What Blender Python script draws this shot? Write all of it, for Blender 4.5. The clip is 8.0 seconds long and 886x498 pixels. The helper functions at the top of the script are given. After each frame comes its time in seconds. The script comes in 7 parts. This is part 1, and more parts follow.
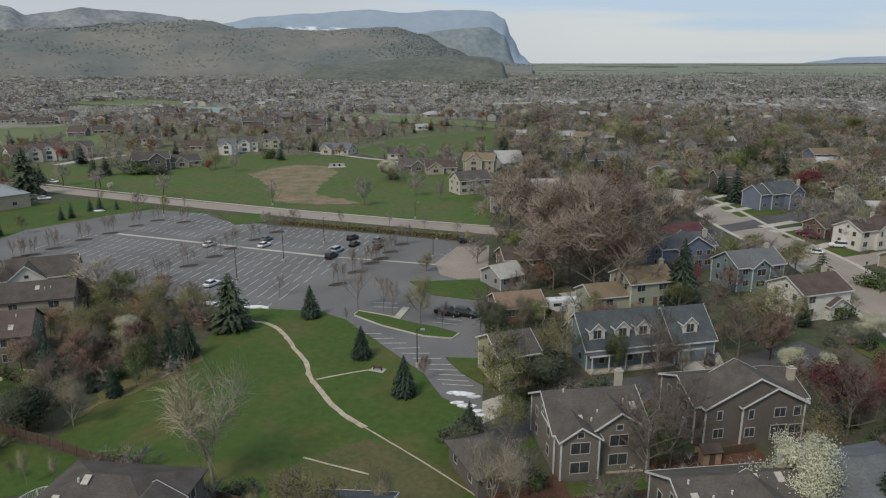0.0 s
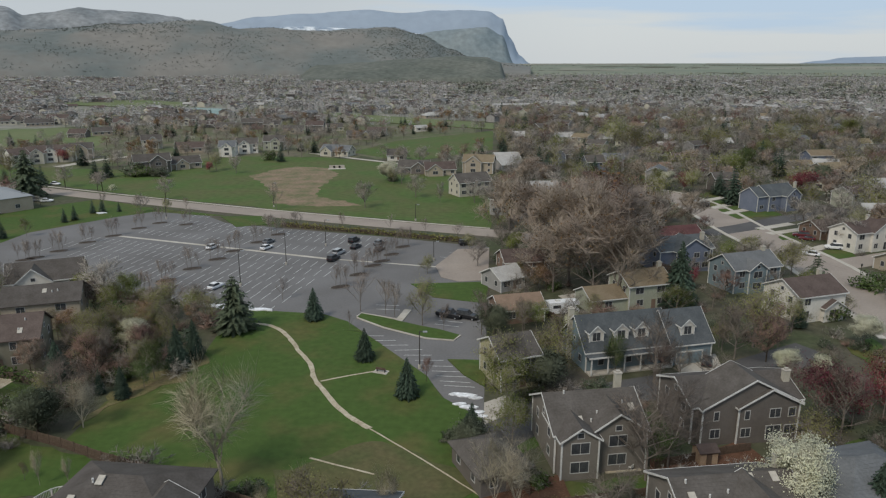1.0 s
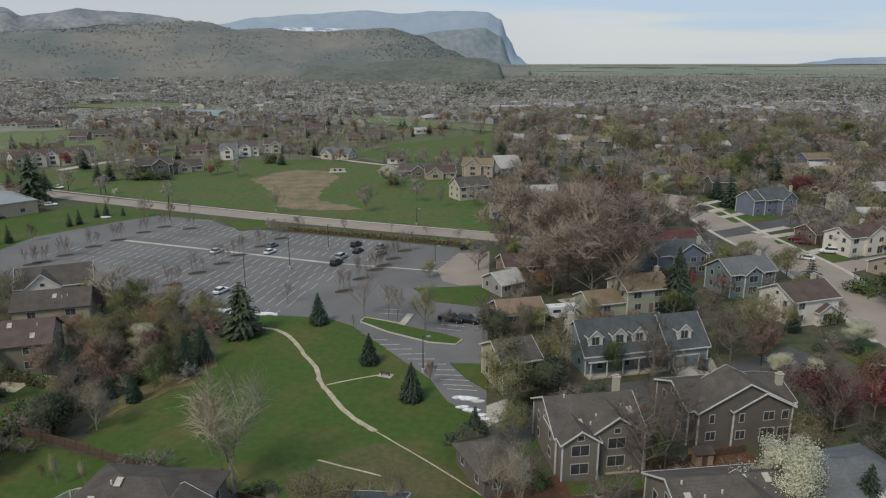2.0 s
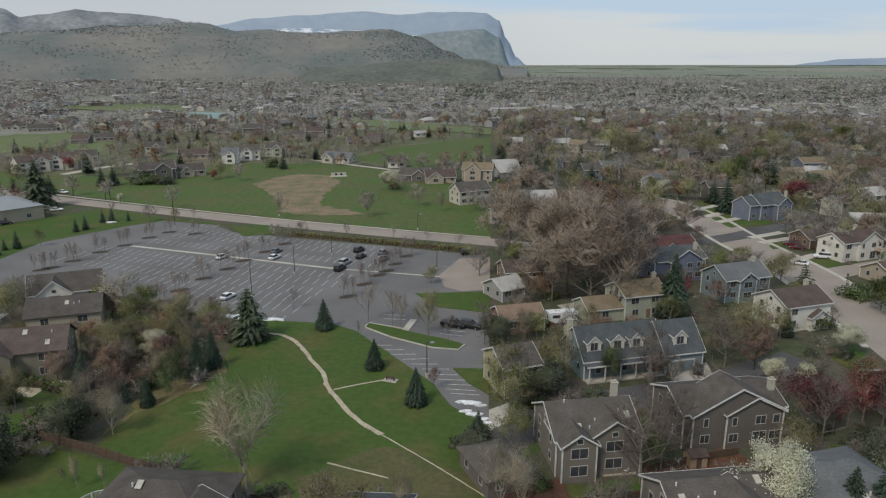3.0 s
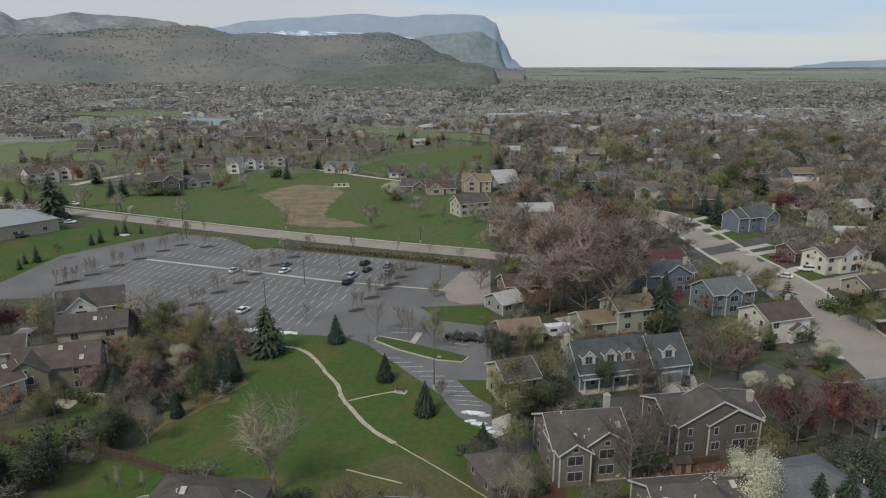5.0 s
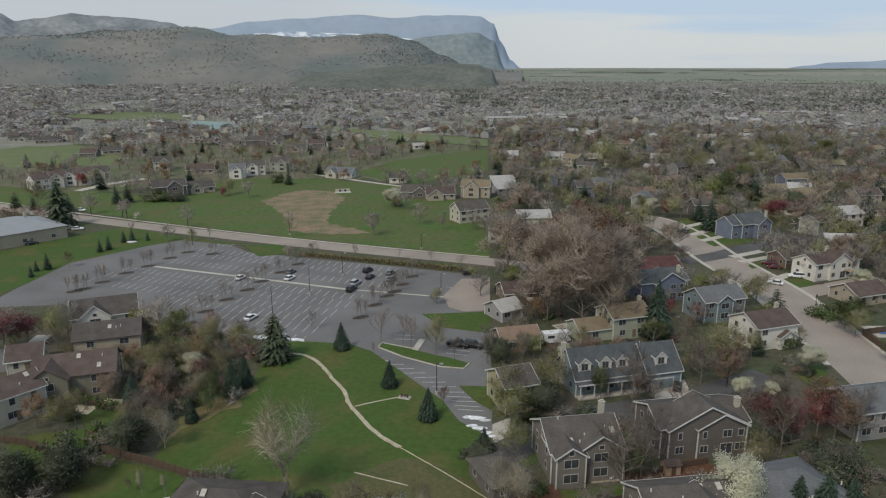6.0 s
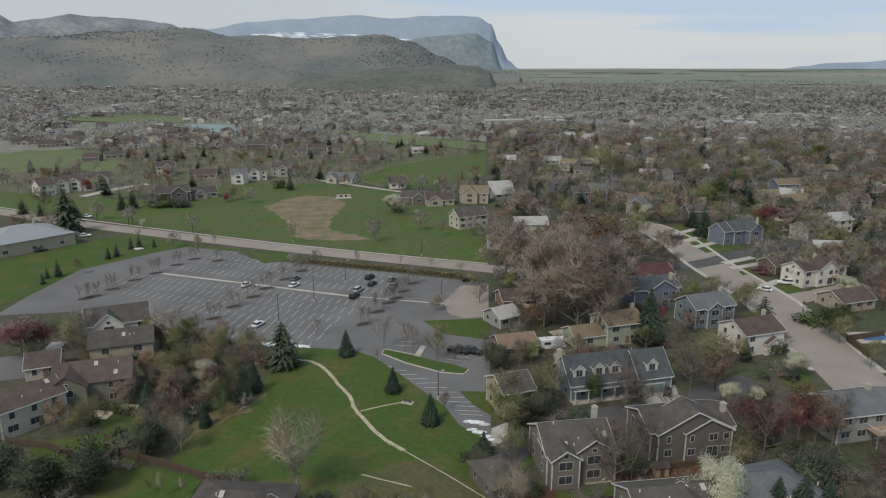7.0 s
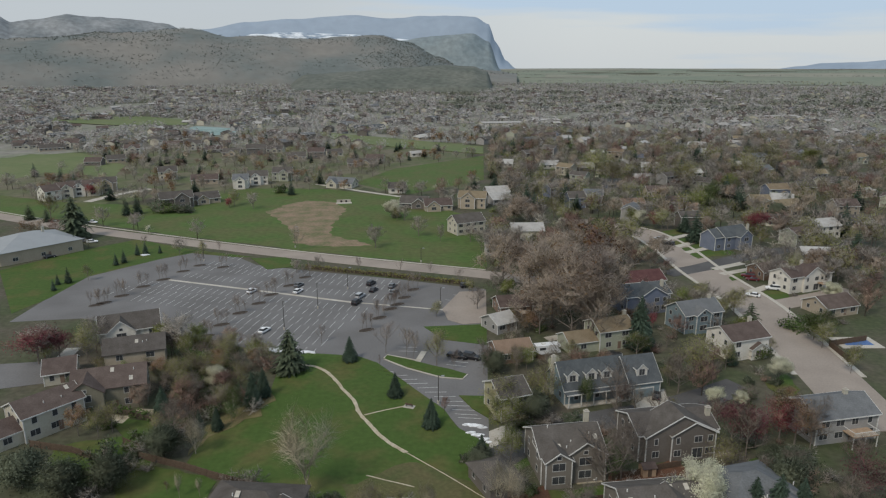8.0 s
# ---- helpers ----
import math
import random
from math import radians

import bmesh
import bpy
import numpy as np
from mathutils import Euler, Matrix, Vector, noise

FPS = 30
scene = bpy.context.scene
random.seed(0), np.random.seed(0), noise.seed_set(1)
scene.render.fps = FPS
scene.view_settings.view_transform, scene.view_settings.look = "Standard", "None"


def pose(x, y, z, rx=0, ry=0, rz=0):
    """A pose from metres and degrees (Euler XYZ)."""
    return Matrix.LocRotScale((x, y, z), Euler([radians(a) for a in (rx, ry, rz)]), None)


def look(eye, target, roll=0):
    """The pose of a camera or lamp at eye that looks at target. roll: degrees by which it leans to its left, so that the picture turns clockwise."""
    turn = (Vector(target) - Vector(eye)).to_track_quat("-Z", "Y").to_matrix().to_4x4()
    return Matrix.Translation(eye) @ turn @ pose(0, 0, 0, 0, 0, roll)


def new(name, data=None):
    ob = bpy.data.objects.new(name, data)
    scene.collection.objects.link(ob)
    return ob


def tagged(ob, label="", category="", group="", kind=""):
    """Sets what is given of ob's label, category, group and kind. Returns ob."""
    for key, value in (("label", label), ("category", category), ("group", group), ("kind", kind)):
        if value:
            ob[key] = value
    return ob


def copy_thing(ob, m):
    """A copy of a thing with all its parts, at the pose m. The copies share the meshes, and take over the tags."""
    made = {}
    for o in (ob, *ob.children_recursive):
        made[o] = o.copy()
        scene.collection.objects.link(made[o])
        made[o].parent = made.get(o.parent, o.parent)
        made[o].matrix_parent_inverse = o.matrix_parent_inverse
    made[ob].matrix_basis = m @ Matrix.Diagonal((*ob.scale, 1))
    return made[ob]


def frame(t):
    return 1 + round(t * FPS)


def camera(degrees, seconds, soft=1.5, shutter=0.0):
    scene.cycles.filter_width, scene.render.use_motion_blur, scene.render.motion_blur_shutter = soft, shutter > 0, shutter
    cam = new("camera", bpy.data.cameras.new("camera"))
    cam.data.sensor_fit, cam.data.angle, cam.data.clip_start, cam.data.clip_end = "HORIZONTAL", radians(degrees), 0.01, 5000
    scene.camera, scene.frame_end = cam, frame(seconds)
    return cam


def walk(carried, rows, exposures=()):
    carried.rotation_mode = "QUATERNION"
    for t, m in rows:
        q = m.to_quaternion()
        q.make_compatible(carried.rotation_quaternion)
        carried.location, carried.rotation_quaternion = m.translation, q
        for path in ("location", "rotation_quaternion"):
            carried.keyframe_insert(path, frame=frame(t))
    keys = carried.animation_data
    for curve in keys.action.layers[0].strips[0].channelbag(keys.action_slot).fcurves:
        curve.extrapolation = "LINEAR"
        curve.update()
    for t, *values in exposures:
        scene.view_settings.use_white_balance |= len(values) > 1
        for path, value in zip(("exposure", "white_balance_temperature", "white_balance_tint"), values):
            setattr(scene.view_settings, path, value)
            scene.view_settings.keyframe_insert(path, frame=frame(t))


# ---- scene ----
cam = camera(66, 8.0, soft=1.2)
walk(cam, [
    (0.0, pose(3.24, 11.93, 51.38, 74.908, 0, 0.571)),
    (0.5, pose(2.94, 11.08, 51.91, 74.900, 0, 0.492)),
    (1.0, pose(2.59, 10.04, 52.61, 74.902, 0, 0.418)),
    (1.5, pose(2.21, 8.82, 53.48, 74.912, 0, 0.346)),
    (3.0, pose(0.92, 4.06, 56.97, 74.972, 0, 0.139)),
    (3.5, pose(0.46, 2.11, 58.42, 74.997, 0, 0.070)),
    (4.0, pose(0.00, 0.00, 60.00, 75.021, 0, 0.000)),
    (4.5, pose(-0.46, -2.28, 61.70, 75.043, 0, -0.072)),
    (6.0, pose(-1.78, -10.12, 67.49, 75.080, 0, -0.311)),
    (6.5, pose(-2.17, -13.06, 69.63, 75.077, 0, -0.400)),
    (7.0, pose(-2.53, -16.15, 71.86, 75.063, 0, -0.496)),
    (7.5, pose(-2.85, -19.39, 74.17, 75.037, 0, -0.599)),
    (8.0, pose(-3.12, -22.78, 76.56, 74.997, 0, -0.711)),
])
scene.view_settings.exposure = 0.06

# ---- light: a thin, bright overcast ----
world = bpy.data.worlds.new("sky")
scene.world = world
world.use_nodes = True
wt = world.node_tree
wt.nodes.clear()
w_out = wt.nodes.new("ShaderNodeOutputWorld")
w_bg = wt.nodes.new("ShaderNodeBackground")
w_sky = wt.nodes.new("ShaderNodeTexSky")
w_sky.sky_type = "NISHITA"
w_sky.sun_disc = False
w_sky.sun_elevation = radians(48)
w_sky.sun_rotation = radians(215)
w_sky.dust_density = 2.0
w_co = wt.nodes.new("ShaderNodeTexCoord")
w_map = wt.nodes.new("ShaderNodeMapping")
w_map.inputs["Scale"].default_value = (1.3, 1.3, 16.0)
w_noise = wt.nodes.new("ShaderNodeTexNoise")
w_noise.inputs["Scale"].default_value = 2.6
w_noise.inputs["Detail"].default_value = 8.0
w_sep = wt.nodes.new("ShaderNodeSeparateXYZ")
w_high = wt.nodes.new("ShaderNodeMapRange")  # clearer sky above the hazy horizon
w_high.inputs["From Min"].default_value, w_high.inputs["From Max"].default_value = 0.03, 0.09
w_high.inputs["To Min"].default_value, w_high.inputs["To Max"].default_value = -0.42, 0.34
w_east = wt.nodes.new("ShaderNodeMapRange")  # the cloud breaks up over the plain
w_east.inputs["From Min"].default_value, w_east.inputs["From Max"].default_value = -0.15, 0.35
w_east.inputs["To Min"].default_value, w_east.inputs["To Max"].default_value = -0.36, 0.2
w_sum = wt.nodes.new("ShaderNodeMath")
w_pale = wt.nodes.new("ShaderNodeMixRGB")  # greyer cloud over the mountains
w_pale.inputs["Color1"].default_value = (5.2, 5.65, 6.05, 1)
w_pale.inputs["Color2"].default_value = (6.2, 6.55, 6.7, 1)
w_side = wt.nodes.new("ShaderNodeMapRange")
w_side.inputs["From Min"].default_value, w_side.inputs["From Max"].default_value = -0.2, 0.2
w_add = wt.nodes.new("ShaderNodeMath")
w_ramp = wt.nodes.new("ShaderNodeValToRGB")
w_ramp.color_ramp.elements[0].position, w_ramp.color_ramp.elements[0].color = 0.40, (0, 0, 0, 1)
w_ramp.color_ramp.elements[1].position, w_ramp.color_ramp.elements[1].color = 0.66, (1, 1, 1, 1)
w_cloud = wt.nodes.new("ShaderNodeMixRGB")  # thin cloud: warm white below, blue-white gaps above
w_cloud.inputs["Color2"].default_value = (4.7, 5.9, 7.3, 1)
w_mix = wt.nodes.new("ShaderNodeMixRGB")
w_mix.inputs["Fac"].default_value = 0.88
wt.links.new(w_co.outputs["Generated"], w_map.inputs["Vector"])
wt.links.new(w_co.outputs["Generated"], w_sep.inputs["Vector"])
wt.links.new(w_map.outputs["Vector"], w_noise.inputs["Vector"])
wt.links.new(w_sep.outputs["Z"], w_high.inputs["Value"])
wt.links.new(w_sep.outputs["X"], w_east.inputs["Value"])
wt.links.new(w_sep.outputs["X"], w_side.inputs["Value"])
wt.links.new(w_side.outputs["Result"], w_pale.inputs["Fac"])
wt.links.new(w_pale.outputs["Color"], w_cloud.inputs["Color1"])
wt.links.new(w_high.outputs["Result"], w_sum.inputs[0])
wt.links.new(w_east.outputs["Result"], w_sum.inputs[1])
wt.links.new(w_sum.outputs["Value"], w_add.inputs[0])
wt.links.new(w_noise.outputs["Fac"], w_add.inputs[1])
wt.links.new(w_add.outputs["Value"], w_ramp.inputs["Fac"])
wt.links.new(w_ramp.outputs["Color"], w_cloud.inputs["Fac"])
wt.links.new(w_sky.outputs["Color"], w_mix.inputs["Color1"])
wt.links.new(w_cloud.outputs["Color"], w_mix.inputs["Color2"])
wt.links.new(w_mix.outputs["Color"], w_bg.inputs["Color"])
w_bg.inputs["Strength"].default_value = 0.1
wt.links.new(w_bg.outputs["Background"], w_out.inputs["Surface"])

sun = new("sun", bpy.data.lights.new("sun", "SUN"))
sun.data.energy = 2.0
sun.data.angle = radians(14)
sun.data.color = (1.0, 0.93, 0.82)
sun.matrix_world = look((-60, -80, 110), (0, 0, 0))


# ---- materials ----
def surface(name, a, b, size, rough=0.85, bump=0.0, fine=None, metal=0.0, vary=0.0, spread=(0.35, 0.65), stretch=(1, 1, 1), island=False, grain=0.22):
    """Two colours in patches of about size metres, a finer grain over them, and relief."""
    m = bpy.data.materials.new(name)
    m.use_nodes = True
    nt = m.node_tree
    bsdf = nt.nodes["Principled BSDF"]
    bsdf.inputs["Roughness"].default_value = rough
    bsdf.inputs["Metallic"].default_value = metal
    if "Specular IOR Level" in bsdf.inputs:
        bsdf.inputs["Specular IOR Level"].default_value = 0.3 if rough < 0.8 else 0.12
    co = nt.nodes.new("ShaderNodeTexCoord")
    mp = nt.nodes.new("ShaderNodeMapping")
    mp.inputs["Scale"].default_value = stretch
    nt.links.new(co.outputs["Object"], mp.inputs["Vector"])
    big = nt.nodes.new("ShaderNodeTexNoise")
    big.inputs["Scale"].default_value = 1.0 / size
    big.inputs["Detail"].default_value = 5.0
    small = nt.nodes.new("ShaderNodeTexNoise")
    small.inputs["Scale"].default_value = 1.0 / (fine or size / 9)
    small.inputs["Detail"].default_value = 3.0
    nt.links.new(mp.outputs["Vector"], big.inputs["Vector"])
    nt.links.new(mp.outputs["Vector"], small.inputs["Vector"])
    ramp = nt.nodes.new("ShaderNodeValToRGB")
    ramp.color_ramp.elements[0].position, ramp.color_ramp.elements[0].color = spread[0], (*a, 1)
    ramp.color_ramp.elements[1].position, ramp.color_ramp.elements[1].color = spread[1], (*b, 1)
    nt.links.new(big.outputs["Fac"], ramp.inputs["Fac"])
    hsv = nt.nodes.new("ShaderNodeHueSaturation")
    nt.links.new(ramp.outputs["Color"], hsv.inputs["Color"])
    rng = nt.nodes.new("ShaderNodeMapRange")
    rng.inputs["From Min"].default_value, rng.inputs["From Max"].default_value = 0.3, 0.7
    rng.inputs["To Min"].default_value, rng.inputs["To Max"].default_value = 1 - grain, 1 + grain
    nt.links.new(small.outputs["Fac"], rng.inputs["Value"])
    last = rng.outputs["Result"]
    if vary:
        info = nt.nodes.new("ShaderNodeNewGeometry" if island else "ShaderNodeObjectInfo")
        vr = nt.nodes.new("ShaderNodeMapRange")
        vr.inputs["To Min"].default_value, vr.inputs["To Max"].default_value = 1 - vary, 1 + vary
        nt.links.new(info.outputs["Random Per Island" if island else "Random"], vr.inputs["Value"])
        mul = nt.nodes.new("ShaderNodeMath")
        mul.operation = "MULTIPLY"
        nt.links.new(last, mul.inputs[0])
        nt.links.new(vr.outputs["Result"], mul.inputs[1])
        last = mul.outputs["Value"]
        if not island:
            hr = nt.nodes.new("ShaderNodeMapRange")
            hr.inputs["To Min"].default_value, hr.inputs["To Max"].default_value = 0.5 - vary * 0.06, 0.5 + vary * 0.06
            nt.links.new(info.outputs["Random"], hr.inputs["Value"])
            nt.links.new(hr.outputs["Result"], hsv.inputs["Hue"])
    nt.links.new(last, hsv.inputs["Value"])
    nt.links.new(hsv.outputs["Color"], bsdf.inputs["Base Color"])
    if bump:
        bp = nt.nodes.new("ShaderNodeBump")
        bp.inputs["Strength"].default_value = 0.6
        bp.inputs["Distance"].default_value = bump
        nt.links.new(small.outputs["Fac"], bp.inputs["Height"])
        nt.links.new(bp.outputs["Normal"], bsdf.inputs["Normal"])
    return m


def leafy(name, a, b, vary=0.2, sheer=0.25, clump=0.25):
    """Leaf or needle clumps: each one its own shade, light partly passing."""
    m = surface(name, a, b, 2.5, rough=0.8, vary=vary, island=False)
    nt = m.node_tree
    bsdf = nt.nodes["Principled BSDF"]
    geo = nt.nodes.new("ShaderNodeNewGeometry")
    r = nt.nodes.new("ShaderNodeMapRange")
    r.inputs["To Min"].default_value, r.inputs["To Max"].default_value = 1 - clump, 1 + clump
    nt.links.new(geo.outputs["Random Per Island"], r.inputs["Value"])
    h = nt.nodes.new("ShaderNodeHueSaturation")
    src = bsdf.inputs["Base Color"].links[0].from_socket
    nt.links.new(src, h.inputs["Color"])
    nt.links.new(r.outputs["Result"], h.inputs["Value"])
    nt.links.new(h.outputs["Color"], bsdf.inputs["Base Color"])
    tl = nt.nodes.new("ShaderNodeBsdfTranslucent")
    nt.links.new(h.outputs["Color"], tl.inputs["Color"])
    mx = nt.nodes.new("ShaderNodeMixShader")
    mx.inputs["Fac"].default_value = sheer
    out = nt.nodes["Material Output"]
    nt.links.new(bsdf.outputs["BSDF"], mx.inputs[1])
    nt.links.new(tl.outputs["BSDF"], mx.inputs[2])
    nt.links.new(mx.outputs["Shader"], out.inputs["Surface"])
    return m


def ribbed(m, spacing, depth, axis="Z", dark=0.8):
    """Adds courses (clapboards, shingles) to a surface: shade lines and relief every spacing metres."""
    nt = m.node_tree
    bsdf = nt.nodes["Principled BSDF"]
    co = nt.nodes.new("ShaderNodeTexCoord")
    wv = nt.nodes.new("ShaderNodeTexWave")
    wv.bands_direction = axis
    wv.wave_profile = "SAW"
    wv.inputs["Scale"].default_value = 0.314 / spacing
    wv.inputs["Distortion"].default_value = 0.4
    nt.links.new(co.outputs["Object"], wv.inputs["Vector"])
    bp = nt.nodes.new("ShaderNodeBump")
    bp.inputs["Distance"].default_value = depth
    nt.links.new(wv.outputs["Fac"], bp.inputs["Height"])
    nt.links.new(bp.outputs["Normal"], bsdf.inputs["Normal"])
    return m


M = {}
M["ground"] = surface("dry_spring_ground", (0.092, 0.079, 0.06), (0.06, 0.072, 0.036), 18, bump=0.1, fine=1.6)
M["lawn"] = surface("spring_lawn", (0.096, 0.092, 0.034), (0.055, 0.09, 0.022), 11, bump=0.03, fine=1.3, grain=0.13, spread=(0.3, 0.52))
M["meadow"] = surface("meadow_grass", (0.092, 0.1, 0.04), (0.068, 0.11, 0.03), 18, bump=0.03, fine=2.5, grain=0.15)
M["lawn_dry"] = surface("thin_dry_grass", (0.105, 0.092, 0.045), (0.075, 0.084, 0.034), 6, bump=0.03, fine=0.8, grain=0.16)
M["playing_field"] = surface("pale_playing_field", (0.135, 0.15, 0.072), (0.108, 0.138, 0.058), 40, fine=6, grain=0.08)
# Far town floor, its colour lifted to carry the distance haze.
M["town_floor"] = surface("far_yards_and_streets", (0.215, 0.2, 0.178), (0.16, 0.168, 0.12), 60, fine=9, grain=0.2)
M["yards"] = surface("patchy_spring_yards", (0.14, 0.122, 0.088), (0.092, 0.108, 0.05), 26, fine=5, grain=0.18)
# Fields of the far plain, haze mixed into their paled, greyed colours.
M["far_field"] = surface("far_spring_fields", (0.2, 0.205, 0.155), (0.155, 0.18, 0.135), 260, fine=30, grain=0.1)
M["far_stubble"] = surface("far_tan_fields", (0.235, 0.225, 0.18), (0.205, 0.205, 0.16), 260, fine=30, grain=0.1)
M["weeds"] = surface("dead_tall_weeds", (0.16, 0.125, 0.065), (0.11, 0.105, 0.045), 3, bump=0.1, fine=0.4)
M["dirt"] = surface("bare_tan_dirt", (0.23, 0.165, 0.115), (0.13, 0.125, 0.065), 7, bump=0.05, fine=1.2)
M["mulch"] = surface("red_brown_mulch", (0.09, 0.045, 0.028), (0.13, 0.07, 0.045), 3, bump=0.05, fine=0.25)
M["asphalt"] = surface("lot_asphalt", (0.13, 0.125, 0.122), (0.165, 0.16, 0.158), 18, rough=0.9, bump=0.004, fine=0.5, grain=0.07)
M["asphalt_dark"] = surface("newer_asphalt", (0.075, 0.072, 0.072), (0.1, 0.097, 0.095), 9, rough=0.9, bump=0.004, fine=0.4, grain=0.08)
M["street"] = surface("pale_worn_street", (0.25, 0.213, 0.183), (0.3, 0.257, 0.22), 12, rough=0.9, bump=0.004, fine=0.5, grain=0.07)
M["kerb_worn"] = surface("weathered_kerb", (0.17, 0.165, 0.155), (0.22, 0.21, 0.2), 2, rough=0.9, grain=0.1)
M["concrete"] = surface("pale_concrete", (0.36, 0.33, 0.28), (0.44, 0.41, 0.36), 5, rough=0.9, bump=0.004, fine=0.4, grain=0.1)
M["gravel_path"] = surface("crushed_stone_path", (0.33, 0.28, 0.2), (0.42, 0.37, 0.28), 2, rough=0.95, bump=0.03, fine=0.25)
M["paint_white"] = surface("worn_white_line_paint", (0.36, 0.36, 0.35), (0.6, 0.6, 0.58), 1.5, rough=0.7)
M["snow"] = surface("old_snow", (0.5, 0.5, 0.5), (0.76, 0.77, 0.79), 1.2, rough=0.8, bump=0.1, fine=0.5)
M["bark_grey"] = surface("grey_bark", (0.13, 0.11, 0.095), (0.2, 0.175, 0.15), 0.8, bump=0.02, fine=0.1)
M["bark_pale"] = surface("pale_aspen_bark", (0.25, 0.225, 0.17), (0.34, 0.3, 0.235), 0.8, bump=0.02, fine=0.1)
M["bark_dark"] = surface("dark_bark", (0.06, 0.045, 0.035), (0.1, 0.08, 0.06), 0.8, bump=0.02, fine=0.1)
M["twig_brown"] = leafy("bare_brown_twigs", (0.295, 0.264, 0.23), (0.365, 0.33, 0.29), 0.22, 0.3, 0.25)
# Far twigs and olive buds: paler, greyer copies with haze in the colour.
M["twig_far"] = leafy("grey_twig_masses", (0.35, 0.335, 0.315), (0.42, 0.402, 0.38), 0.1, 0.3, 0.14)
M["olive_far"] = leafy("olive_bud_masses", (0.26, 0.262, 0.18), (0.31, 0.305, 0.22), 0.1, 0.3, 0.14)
M["twig_dark"] = leafy("dark_brown_twigs", (0.235, 0.192, 0.165), (0.3, 0.25, 0.215), 0.22, 0.3, 0.25)
# Far reddish twigs, their colour paled for distance haze.
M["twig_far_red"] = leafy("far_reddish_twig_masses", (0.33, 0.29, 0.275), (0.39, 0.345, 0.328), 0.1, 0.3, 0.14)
# Hill junipers, lightened in base colour for haze.
M["juniper_far"] = leafy("hazy_far_junipers", (0.095, 0.102, 0.088), (0.12, 0.125, 0.108), 0.1, 0.3, 0.15)
M["needle_pine"] = leafy("grey_green_pine_needles", (0.115, 0.13, 0.088), (0.15, 0.168, 0.115), 0.15, 0.3, 0.2)
# Far needles, lightened and greyed in place of real haze.
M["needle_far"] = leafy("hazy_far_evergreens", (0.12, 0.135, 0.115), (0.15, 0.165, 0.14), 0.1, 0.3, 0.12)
M["twig_near"] = leafy("brown_garden_twigs", (0.2, 0.168, 0.135), (0.27, 0.23, 0.188), 0.22, 0.3, 0.2)
M["twig_tan"] = leafy("tan_brown_twig_masses", (0.3, 0.25, 0.205), (0.38, 0.318, 0.265), 0.15, 0.35, 0.2)
M["twig_red"] = leafy("reddish_bare_twigs", (0.25, 0.165, 0.13), (0.31, 0.21, 0.17), 0.22, 0.3, 0.25)
M["twig_pale"] = leafy("pale_straw_twigs", (0.3, 0.268, 0.19), (0.36, 0.325, 0.24), 0.15, 0.2)
M["leaf_olive"] = leafy("olive_opening_leaves", (0.2, 0.202, 0.07), (0.25, 0.248, 0.095))
M["leaf_lime"] = leafy("bright_new_leaves", (0.135, 0.16, 0.04), (0.175, 0.195, 0.058))
M["leaf_green"] = leafy("mid_green_leaves", (0.068, 0.098, 0.033), (0.092, 0.125, 0.042))
M["leaf_orange"] = leafy("orange_brown_buds", (0.16, 0.1, 0.045), (0.2, 0.12, 0.05))
M["leaf_red"] = leafy("crimson_crabapple_leaves", (0.165, 0.034, 0.05), (0.215, 0.056, 0.075))
M["blossom"] = leafy("white_blossom", (0.5, 0.5, 0.35), (0.6, 0.59, 0.45), 0.1, 0.25, 0.18)
M["needle_blue"] = leafy("blue_green_spruce_needles", (0.05, 0.075, 0.052), (0.07, 0.1, 0.07))
M["needle_dark"] = leafy("dark_pine_needles", (0.078, 0.096, 0.06), (0.102, 0.124, 0.078))
M["pane"] = surface("window_glass", (0.035, 0.038, 0.042), (0.07, 0.072, 0.075), 1.1, rough=0.1)
M["sash"] = surface("greyed_window_frame_paint", (0.36, 0.35, 0.33), (0.44, 0.43, 0.41), 1.5, rough=0.6)
M["trim"] = surface("white_painted_trim", (0.5, 0.49, 0.46), (0.6, 0.59, 0.56), 1.5, rough=0.6)
M["fence"] = surface("red_brown_fence_boards", (0.085, 0.06, 0.045), (0.12, 0.088, 0.065), 1.5, bump=0.01)
M["deck"] = surface("weathered_deck_boards", (0.3, 0.21, 0.14), (0.36, 0.27, 0.19), 1.0, bump=0.01)
M["brick"] = surface("orange_brown_brick", (0.2, 0.105, 0.07), (0.26, 0.145, 0.1), 1.2, bump=0.01)
M["metal_grey"] = surface("grey_blue_metal_roof", (0.27, 0.28, 0.285), (0.29, 0.3, 0.305), 4, rough=0.5, metal=0.2, grain=0.02)
M["pole"] = surface("dark_bronze_pole", (0.04, 0.035, 0.03), (0.06, 0.055, 0.05), 1, rough=0.5)
M["rubber"] = surface("black_rubber", (0.012, 0.012, 0.012), (0.02, 0.02, 0.02), 1, rough=0.8)
M["plastic_blue"] = surface("blue_pool_cover", (0.06, 0.12, 0.27), (0.08, 0.15, 0.32), 1, rough=0.5)
M["court"] = surface("teal_court", (0.17, 0.24, 0.225), (0.24, 0.31, 0.295), 20, rough=0.8)
